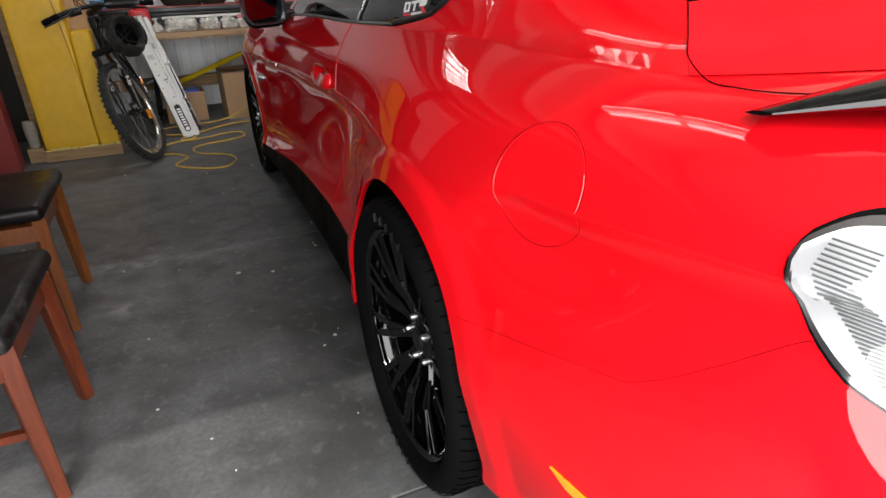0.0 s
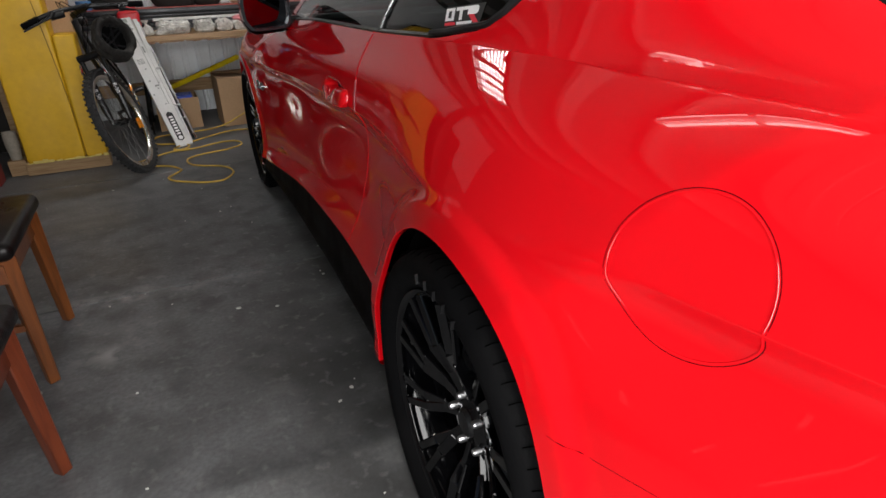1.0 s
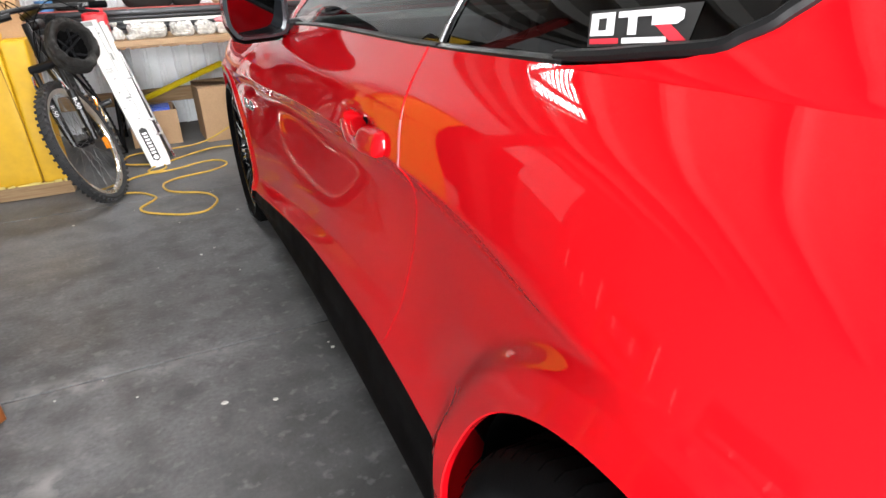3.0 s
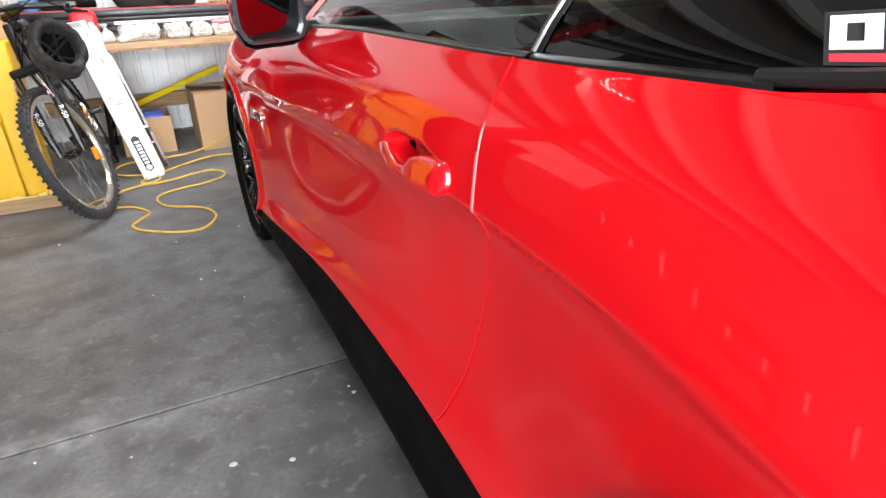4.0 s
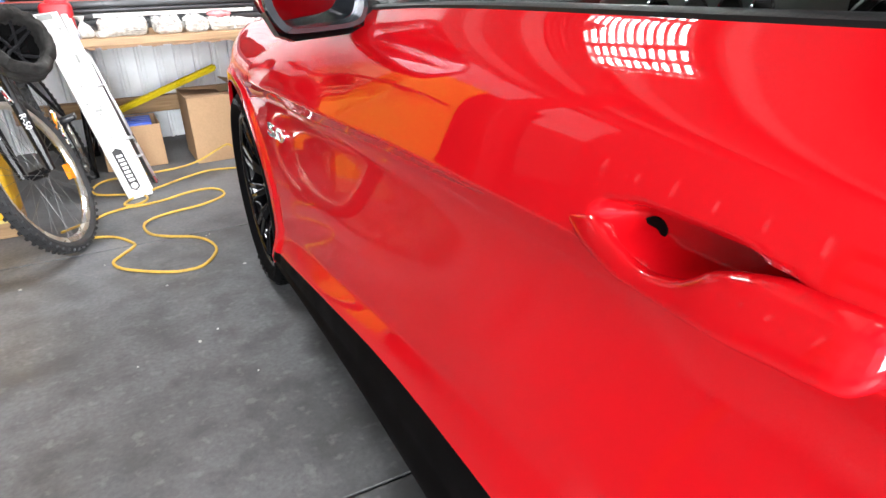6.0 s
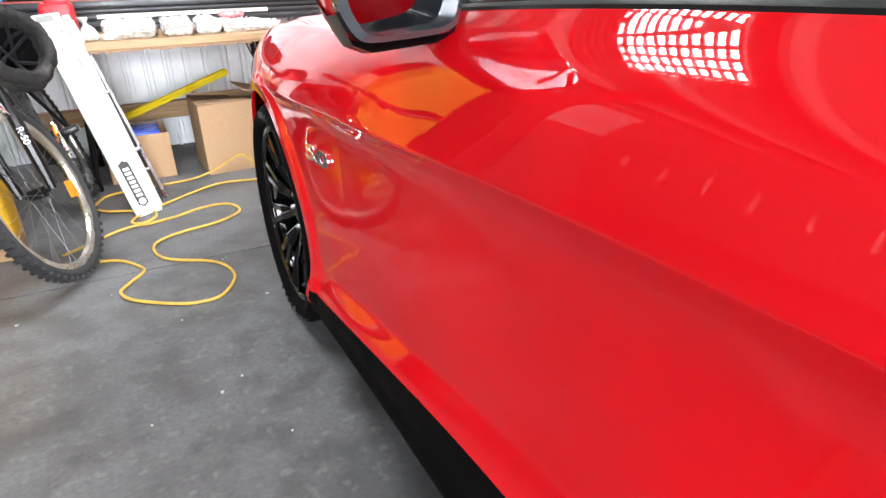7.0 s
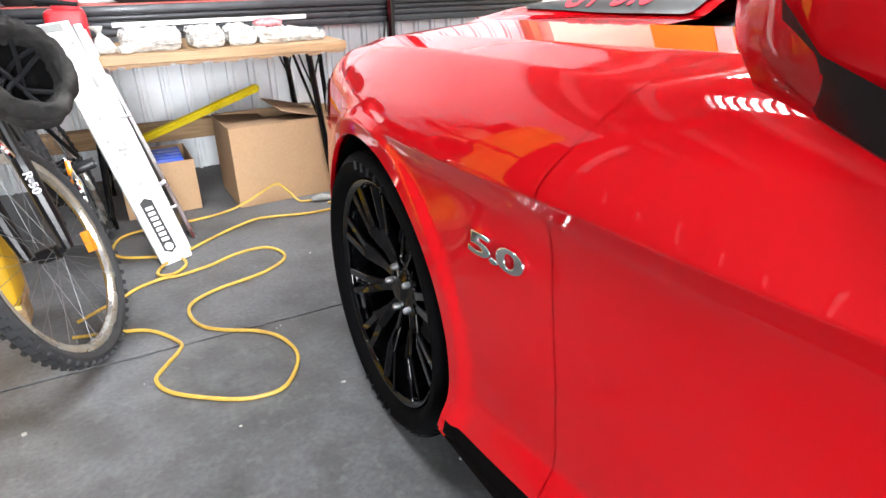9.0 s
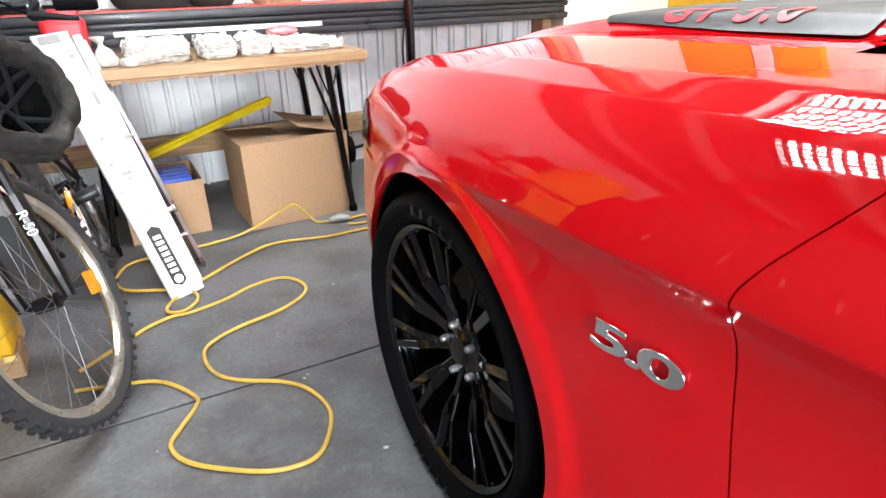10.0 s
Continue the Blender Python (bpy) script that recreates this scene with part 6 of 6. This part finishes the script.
tube(bm, smooth_path([(0.075, 4.95, 0.80), (0.06, 4.95, 0.65), (0.07, 4.95, 0.53), (0.09, 4.95, 0.55)], 6), 0.006, 6)
part("strap", bm, CLOTH, shelf, "black webbing strap")
bm = bmesh.new()
box(bm, (1.10, 5.10, 0.0), (1.17, 5.20, ZC), bevel=0.004)
tagged(part("wall_stud", bm, TIMBER, smooth=False), "raw timber stud at the end of the back wall", "stud", kind="structure")
bm = bmesh.new()
box(bm, (1.19, 5.0, 0.0), (X1, 5.24, ZC))
tagged(part("wall_return", bm, CREAM, smooth=False), "cream painted wall beside the ribbed sheet", "wall", kind="structure")
for cx, w_, h_ in ((-1.62, 0.20, 0.16), (-1.12, 0.26, 0.20), (-0.86, 0.16, 0.13)):
    bm = bmesh.new()
    bmesh.ops.create_icosphere(bm, subdivisions=4, radius=1.0)
    for v in bm.verts:
        d = 1 + 0.12 * noise.noise(v.co * 3 + Vector((cx, 0, 0)))
        v.co = Vector((cx + v.co.x * w_ * d * 0.75, 5.115 + v.co.y * 0.095, max(0.912, 0.912 + (v.co.z * d + 0.7) * h_ * 0.75)))
    tagged(part("duffel_bag", bm, CLOTH), "soft black cloth bag on the red shelf", "bag", "bags on the wall shelf")
bm = bmesh.new()
lathe(bm, [(0.0, 0.001), (0.0, 0.11), (0.022, 0.135), (0.022, 0.128), (0.006, 0.10)], 32, lambda o, r_, a: Vector((-0.55 + r_ * math.cos(a), 5.10 + r_ * 0.62 * math.sin(a), 0.912 + o)))
tagged(part("shallow_basket", bm, mat("pale_wicker", (0.55, 0.40, 0.26), 0.7, var=0.3, scale=30, bump=0.8, bump_scale=120)), "shallow pale basket on the red shelf", "basket")
bm = bmesh.new()
box(bm, (0.30, 5.02, 0.912), (0.44, 5.12, 0.955), bevel=0.012)
tagged(part("clear_tub", bm, mat("pale_green_plastic", (0.45, 0.62, 0.58), 0.2, var=0.1)), "small pale green plastic tub on the shelf", "tub")
bm = bmesh.new()
lathe(bm, [(0.0, 0.001), (0.0, 0.05), (0.07, 0.06), (0.07, 0.001)], 20, lambda o, r_, a: Vector((-1.80 + r_ * math.cos(a), 5.08 + r_ * math.sin(a), 0.912 + o)))
tagged(part("blue_tub", bm, mat("light_blue_plastic", (0.10, 0.28, 0.60), 0.4, var=0.1)), "light blue plastic tub on the shelf", "tub")

# yellow extension lead
LEAD_A = [(-1.62, 3.60), (-1.49, 3.705), (-1.429, 3.757), (-1.349, 3.792), (-1.286, 3.79), (-1.168, 3.829), (-1.068, 3.883), (-0.961, 3.894), (-0.904, 3.829), (-0.907, 3.742),
          (-1.009, 3.662), (-1.17, 3.61), (-1.265, 3.553), (-1.289, 3.48), (-1.267, 3.383), (-1.208, 3.32), (-1.111, 3.257), (-1.053, 3.181), (-1.034, 3.065),
          (-1.094, 2.947), (-1.168, 2.927), (-1.252, 2.957), (-1.376, 3.052), (-1.415, 3.136), (-1.385, 3.199), (-1.343, 3.263), (-1.337, 3.313), (-1.406, 3.422), (-1.494, 3.466), (-1.63, 3.50)]
LEAD_B = [(-0.30, 4.14), (-0.513, 4.173), (-0.682, 4.177), (-0.893, 4.218), (-1.022, 4.164), (-1.17, 4.063), (-1.305, 3.946), (-1.357, 3.861), (-1.35, 3.818), (-1.302, 3.812), (-1.257, 3.871),
          (-1.267, 3.948), (-1.338, 3.999), (-1.467, 4.062), (-1.506, 4.135), (-1.504, 4.212), (-1.467, 4.302), (-1.393, 4.336), (-1.219, 4.342), (-1.049, 4.372), (-0.93, 4.395), (-0.835, 4.40), (-0.765, 4.40), (-0.715, 4.395), (-0.675, 4.365), (-0.62, 4.34)]
SPRING = {(-0.93, 4.395): 0.024, (-0.835, 4.40): 0.066, (-0.765, 4.40): 0.092, (-0.715, 4.395): 0.045}      # stiff cable that lifts off the floor
lead = empty("extension_lead", "yellow extension lead lying in loops on the floor", "extension lead")
for k, pts in enumerate((LEAD_A, LEAD_B)):
    curve_tube("cable", [(x, y, 0.007 + SPRING.get((x, y), 0.0) + (0.002 if k else 0) + 0.0015 * math.sin(9 * x + 7 * y)) for x, y in pts], 0.0058, CABLE, lead, 8)
bm = bmesh.new()
tube(bm, [(-0.62, 4.33, 0.016), (-0.575, 4.325, 0.020), (-0.53, 4.315, 0.016)], [0.012, 0.02, 0.013], 10)
part("socket", bm, GREY_FAB, lead, "grey cable socket")
curve_tube("plug_cord", [(-0.53, 4.315, 0.012), (-0.46, 4.33, 0.010), (-0.42, 4.28, 0.010), (-0.48, 4.24, 0.010), (-0.56, 4.26, 0.010)], 0.006, CABLE, lead, 8)

# scraps and pale marks on the floor
random.seed(21)
bm = bmesh.new()
spots = [(-1.215, 1.292, 0.010), (-1.839, 1.041, 0.016), (-1.01, 0.598, 0.008), (-0.962, 0.646, 0.008), (-1.179, 2.39, 0.008), (-0.859, 1.422, 0.009), (-1.724, 3.069, 0.011), (-0.954, 2.885, 0.009), (-1.08, 1.241, 0.008)]
for _ in range(38):
    spots.append((random.uniform(-2.3, -0.75), random.uniform(0.0, 4.2), random.uniform(0.0022, 0.0055)))
for x, y, r_ in spots:
    n, a0 = random.randint(5, 7), random.uniform(0, 6)
    top = [bm.verts.new((x + r_ * random.uniform(0.5, 1.1) * math.cos(a0 + 6.283 * k / n), y + r_ * random.uniform(0.3, 0.9) * math.sin(a0 + 6.283 * k / n), 0.0035)) for k in range(n)]
    bm.faces.new(top)
    lowv = [bm.verts.new((v.co.x, v.co.y, 0.0)) for v in top]
    for k in range(n):
        bm.faces.new((top[k], lowv[k], lowv[(k + 1) % n], top[(k + 1) % n]))
tagged(part("floor_scraps", bm, SPECK, smooth=False), "pale paper and paint scraps scattered over the floor", "debris", kind="stuff")


# yellow foam boards standing against the side wall beyond the bonnet
for ya, yb, top in ((4.435, 4.995, 1.90), (3.985, 4.285, 1.86)):
    bm = bmesh.new()
    box(bm, (X1 - 0.058, ya, 0.0), (X1 - 0.003, yb, top), bevel=0.005)
    tagged(part("foam_board", bm, YELLOW, smooth=False), "yellow foam board standing against the garage side wall", "foam board", group="boards on the side wall")

# ---------------------------------------------------------------- bicycle
bike = empty("mountain_bike", "black mountain bike leaning beside the yellow block", "bicycle")
FC = Vector((-1.594, 3.405, 0.335))
HD = Vector((-0.27, -0.963, 0.0)).normalized()      # way the front wheel points
RC = Vector((-1.60, 4.42, 0.335))
SPOKE_STEEL = mat("dull_spoke_steel", (0.22, 0.22, 0.22), 0.4, 0.8, var=0.2)
BIKE_BLACK = mat("black_frame_paint", (0.006, 0.006, 0.007), 0.4, var=0.1, coat=0.08, spec=0.25)
KNOB = mat("knobbly_rubber", (0.02, 0.02, 0.021), 0.75, var=0.3, scale=20, bump=0.3, bump_scale=120)
ALLOY = mat("worn_alloy_rim", (0.62, 0.61, 0.58), 0.3, 0.9, var=0.15, stain=(0.30, 0.25, 0.18), stain_scale=7, stain_amount=0.5)


def bike_wheel(c, d, name):
    up = Vector((0, 0, 1))
    ax = d.cross(up).normalized()

    def at(o, r_, a):
        return c + ax * o + (d * math.cos(a) + up * math.sin(a)) * r_
    bm = bmesh.new()
    lathe(bm, [(-0.014, 0.292), (-0.022, 0.300), (-0.025, 0.312), (-0.018, 0.326), (0, 0.331), (0.018, 0.326), (0.025, 0.312), (0.022, 0.300), (0.014, 0.292)], 64, at)
    for k in range(58):
        a = 2 * math.pi * k / 58
        for o, w_, h_, s in ((-0.019, 0.009, 0.009, 0.0), (0.019, 0.009, 0.009, 0.0), (-0.006, 0.009, 0.006, 0.5), (0.006, 0.009, 0.006, 0.5)):
            aa = a + s * 2 * math.pi / 58
            r0 = 0.325 if abs(o) > 0.01 else 0.330
            p, q = at(o, r0 - 0.004, aa), at(o * (1.12 if abs(o) > 0.01 else 1), r0 + h_ * 0.7, aa)
            bar(bm, p, q, 0.010, 0.012)
    w = part(name, bm, KNOB, bike, "knobbly black bicycle tyre")
    bm = bmesh.new()
    lathe(bm, [(-0.013, 0.294), (-0.014, 0.285), (-0.011, 0.272), (0.0, 0.266), (0.011, 0.272), (0.014, 0.285), (0.013, 0.294)], 64, at)
    part("rim", bm, ALLOY, w, "worn alloy rim")
    bm = bmesh.new()
    tube(bm, [at(-0.045, 0, 0), at(-0.03, 0, 0), at(-0.028, 0, 0), at(0.028, 0, 0), at(0.03, 0, 0), at(0.045, 0, 0)], [0.008, 0.008, 0.020, 0.020, 0.008, 0.008], 14)
    part("hub", bm, BIKE_BLACK, w)
    bm = bmesh.new()
    for k in range(32):
        a = 2 * math.pi * k / 32
        o = 0.026 if k % 2 else -0.026
        tw = (0.9 if k % 4 < 2 else -0.9)
        tube(bm, [at(o, 0.018, a + tw), at(o * 0.15, 0.27, a)], 0.0009, 4)
    part("spoke_lacing", bm, SPOKE_STEEL, w, "thin steel spokes")["kind"] = "stuff"
    return at, w


at_f, fw = bike_wheel(FC, HD, "front_wheel")
FD = (RC - FC).normalized()
at_r, rw = bike_wheel(RC, FD, "rear_wheel")
UP = Vector((0, 0, 1))
AX = HD.cross(UP).normalized()
crown = FC + UP * 0.40 - HD * 0.10
head = crown - HD * 0.075 + UP * 0.20
stem = head - HD * 0.02 + UP * 0.07
# the bicycle leans away from the aisle, about the line of its tyres
LEAN = Matrix.Translation((FC.x + 0.085, 0, 0.008)) @ Matrix.Rotation(radians(-17.0), 4, "Y") @ Matrix.Translation((-FC.x, 0, 0))
bm = bmesh.new()
for s in (-1, 1):
    tube(bm, [FC + AX * 0.058 * s, FC + AX * 0.062 * s + UP * 0.10 - HD * 0.02, FC + AX * 0.062 * s + UP * 0.26 - HD * 0.06], [0.014, 0.021, 0.021], 10)
tube(bm, [crown + AX * 0.075 * -1, crown + AX * 0.075], 0.022, 10)
tube(bm, [crown, head], 0.018, 10)
part("fork", bm, BIKE_BLACK, bike, "black suspension fork")
for s in (-1, 1):
    bm = bmesh.new()
    tube(bm, [FC + AX * 0.062 * s + UP * 0.25 - HD * 0.058, crown + AX * 0.062 * s], 0.014, 10)
    part("fork_stanchion", bm, BIKE_BLACK, bike)
# white lettering down the fork legs
for s in (-1, 1):
    leg_up = (UP * 0.16 - HD * 0.04).normalized()
    outw = (HD + leg_up * 0.0 - AX * 0.35).normalized()
    outw = (outw - leg_up * outw.dot(leg_up)).normalized()
    m = Matrix((-leg_up, outw.cross(-leg_up), outw)).transposed().to_4x4()
    m.translation = FC + AX * (0.062 * s) + UP * 0.19 - HD * 0.042 + outw * 0.0205
    text_mesh("fork_lettering", "R-50", 0.032, WHITE_VINYL, bike, m, depth=0.0004, label="white fork lettering")
# brake arms
for s in (-1, 1):
    bm = bmesh.new()
    b0 = FC + AX * 0.062 * s + UP * 0.27 + HD * -0.03
    tube(bm, [b0, b0 + UP * 0.06 + HD * 0.01, b0 + UP * 0.11 - AX * 0.01 * s], [0.010, 0.008, 0.006], 8)
    part("brake_arm", bm, CHROME, bike, "silver brake arm")
# frame
seat_t = FC + (RC - FC) * 0.62 + UP * 0.42
bb = FC + (RC - FC) * 0.58 - UP * 0.03
bm = bmesh.new()
tube(bm, [head - UP * 0.02, seat_t], 0.018, 10)
tube(bm, [crown + UP * 0.06 - HD * 0.02, bb], 0.021, 10)
tube(bm, [bb, seat_t + UP * 0.10 + FD * 0.02], 0.016, 10)
for s in (-1, 1):
    side = FD.cross(UP).normalized() * 0.06 * s
    tube(bm, [bb + side * 0.5, RC + side], 0.010, 8)
    tube(bm, [seat_t + side * 0.4, RC + side], 0.009, 8)
part("frame", bm, BIKE_BLACK, bike, "black tubular frame")
bm = bmesh.new()
side = FD.cross(UP).normalized()
lathe(bm, [(-0.004, 0.06), (-0.004, 0.095), (0.004, 0.095), (0.004, 0.06)], 32, lambda o, r_, a: bb + side * (0.05 + o) + (FD * math.cos(a) + UP * math.sin(a)) * r_)
part("chainring", bm, BIKE_BLACK, bike)
bm = bmesh.new()
tube(bm, [bb - side * 0.07, bb + side * 0.07], 0.012, 8)
tube(bm, [bb + side * 0.065, bb + side * 0.075 + FD * -0.12 + UP * 0.11], 0.010, 8)
tube(bm, [bb - side * 0.065, bb - side * 0.075 - FD * -0.12 - UP * 0.11], 0.010, 8)
part("crankset", bm, BIKE_BLACK, bike)
bm = bmesh.new()
box(bm, (-0.05, -0.035, -0.012), (0.05, 0.035, 0.012), Matrix.Translation(bb + side * 0.125 + FD * -0.12 + UP * 0.11), bevel=0.004)
part("pedal", bm, BIKE_BLACK, bike)
bm = bmesh.new()
sp = seat_t + UP * 0.13 + FD * 0.03
tube(bm, [seat_t + UP * 0.05, sp], 0.013, 8)
box(bm, (-0.06, -0.13, 0), (0.06, 0.13, 0.05), Matrix.Translation(sp), bevel=0.022, seg=3)
part("saddle", bm, VINYL, bike)
# bars, grips, levers and cables
LB = (AX * -1 if AX.x > 0 else AX)
head, crown, stem = LEAN @ head, LEAN @ crown, Vector((-1.63, 3.46, 1.0))
BARS = {1: [stem + HD * 0.03, Vector((-1.66, 3.40, 1.0)), Vector((-1.80, 3.345, 0.978)), Vector((-1.88, 3.315, 0.950)), Vector((-1.965, 3.285, 0.912))],
        -1: [stem + HD * 0.03, stem - LB * 0.12, stem - LB * 0.18 - HD * 0.01, stem - LB * 0.21 - HD * 0.02, stem - LB * 0.29 - HD * 0.03]}
bm = bmesh.new()
tube(bm, smooth_path(BARS[1][::-1] + BARS[-1][1:], 4), 0.013, 10)
tube(bm, [head + UP * 0.03, stem + HD * 0.03], 0.017, 10)
part("handlebar", bm, BIKE_BLACK, bike)
for s in (1, -1):
    p1, p2, p3, p4 = BARS[s][1:]
    bm = bmesh.new()
    tube(bm, [p3, p3.lerp(p4, 0.9), p4], [0.017, 0.018, 0.014], 12)
    part("grip", bm, RUBBER, bike, "black rubber grip")
    bm = bmesh.new()
    tube(bm, [p2, p2 + HD * 0.05 - UP * 0.02, p3.lerp(p4, 0.7) + HD * 0.055 - UP * 0.03], [0.012, 0.009, 0.005], 8)
    tube(bm, [p2.lerp(p1, 0.3) - UP * 0.015, p2.lerp(p3, 0.3) - UP * 0.015], 0.02, 10)
    part("brake_lever", bm, BIKE_BLACK, bike, "black brake lever")
for s, o in ((1, 0.0), (-1, 0.02), (1, 0.03)):
    bm = bmesh.new()
    tube(bm, smooth_path([stem + LB * 0.16 * s - UP * 0.02, stem + LB * (0.10 * s + o) + HD * 0.10 + UP * 0.03, stem + HD * 0.10 - UP * 0.08 + LB * o, crown + HD * 0.05 + UP * 0.02]), 0.0025, 6)
    part("brake_cable", bm, RUBBER, bike)
# orange reflectors on the spokes and stays
for ang, rr_ in ((radians(200), 0.24),):
    bm = bmesh.new()
    bar(bm, at_f(0.0, rr_, ang - 0.14), at_f(0.0, rr_, ang + 0.14), 0.020, 0.028)
    part("spoke_reflector", bm, AMBER, fw, "orange spoke reflector", smooth=False)
bm = bmesh.new()
box(bm, (-0.008, -0.006, -0.04), (0.008, 0.006, 0.04), Matrix.Translation((-1.535, 3.75, 0.46)), bevel=0.002)
part("frame_reflector", bm, AMBER, bike, "orange frame reflector")

# black cloth bag hung over the bars: a thick worn collar round a dark opening
CLOTH_WORN = mat("worn_black_cloth", (0.016, 0.015, 0.014), 0.8, var=0.45, scale=9, fine=70, bump=0.8, bump_scale=55, spec=0.25,
                 stain=(0.09, 0.085, 0.078), stain_scale=8, stain_amount=0.5)
STRAP = mat("black_webbing", (0.007, 0.007, 0.008), 0.85, var=0.3, fine=120, bump=0.4, bump_scale=120, spec=0.15)
cb = Vector((-1.525, 3.33, 0.835))
nrm = Vector((0.35, -0.75, 0.42)).normalized()
sx = nrm.cross(UP).normalized()
sy = sx.cross(nrm)


def bag_point(r_, dep, a):
    """A crumpled point of the bag: distance from its axis, depth along it and angle."""
    c_, s_ = math.cos(a), math.sin(a)
    fold = 0.05 * noise.noise(Vector((c_ * 2, s_ * 2, dep * 20))) + 0.07 * noise.noise(Vector((c_ * 1.2, s_ * 1.2, 4.0)))
    wob = 0.007 * noise.noise(Vector((c_ * 5, s_ * 5, dep * 45 + r_ * 40))) + 0.003 * noise.noise(Vector((c_ * 14, s_ * 14, dep * 110 + r_ * 90)))
    return cb + (sx * c_ * 0.82 + sy * s_) * (r_ * (1 + fold) + wob) + nrm * (dep + 1.4 * wob)


def bag_skin(profile, n=84):
    bm = bmesh.new()
    rings = [[bm.verts.new(bag_point(r_, dep, 2 * math.pi * k / n)) for k in range(n)] for r_, dep in profile]
    for u, v in zip(rings, rings[1:]):
        for k in range(n):
            bm.faces.new((u[k], u[(k + 1) % n], v[(k + 1) % n], v[k]))
    return bm


collar = [tuple(p) for p in catmull(np.array([(0.080, -0.045), (0.084, -0.012), (0.094, 0.014), (0.108, 0.019), (0.122, 0.010), (0.131, -0.010), (0.128, -0.034), (0.134, -0.060), (0.126, -0.090), (0.105, -0.118), (0.06, -0.134), (0.003, -0.138)]), 4)]
bag = tagged(part("hanging_bag", bag_skin(collar), CLOTH_WORN), "open worn black cloth bag hung on the bicycle handlebar", "bag")
part("lining", bag_skin([(0.0805, -0.044), (0.076, -0.075), (0.06, -0.096), (0.03, -0.104), (0.002, -0.106)]), DARK, bag, "dark inside of the bag")
for k, (a0, a1, dep) in enumerate(((0.5, 3.9, -0.03), (1.7, 4.6, -0.045), (2.6, 5.6, -0.02), (5.9, 2.4, -0.055))):
    bm = bmesh.new()
    p, q = bag_point(0.082, -0.03, a0), bag_point(0.082, -0.03, a1)
    mid = (p + q) / 2 + nrm * dep + sy * 0.012 * (k - 1.5)
    tube(bm, smooth_path([p, p.lerp(mid, 0.5) + nrm * 0.008, mid, q.lerp(mid, 0.5) + sx * 0.01, q]), 0.0062, 6)
    part("strap", bm, STRAP, bag, "black webbing strap")

# kick stand and a bright stay beside the rear wheel
bm = bmesh.new()
tube(bm, smooth_path([(-1.545, 3.78, 0.50), (-1.525, 3.74, 0.44), (-1.515, 3.72, 0.36), (-1.505, 3.71, 0.27)]), [0.008] * 6 + [0.010] * 6 + [0.012] * 7, 10)
part("kick_stand", bm, CHROME, bike, "polished kick stand")
for ob in list(bike.children):
    if ob.name.split(".")[0] not in ("handlebar", "grip", "brake_lever", "brake_cable", "frame_reflector", "kick_stand"):
        ob.matrix_basis = LEAN @ ob.matrix_basis
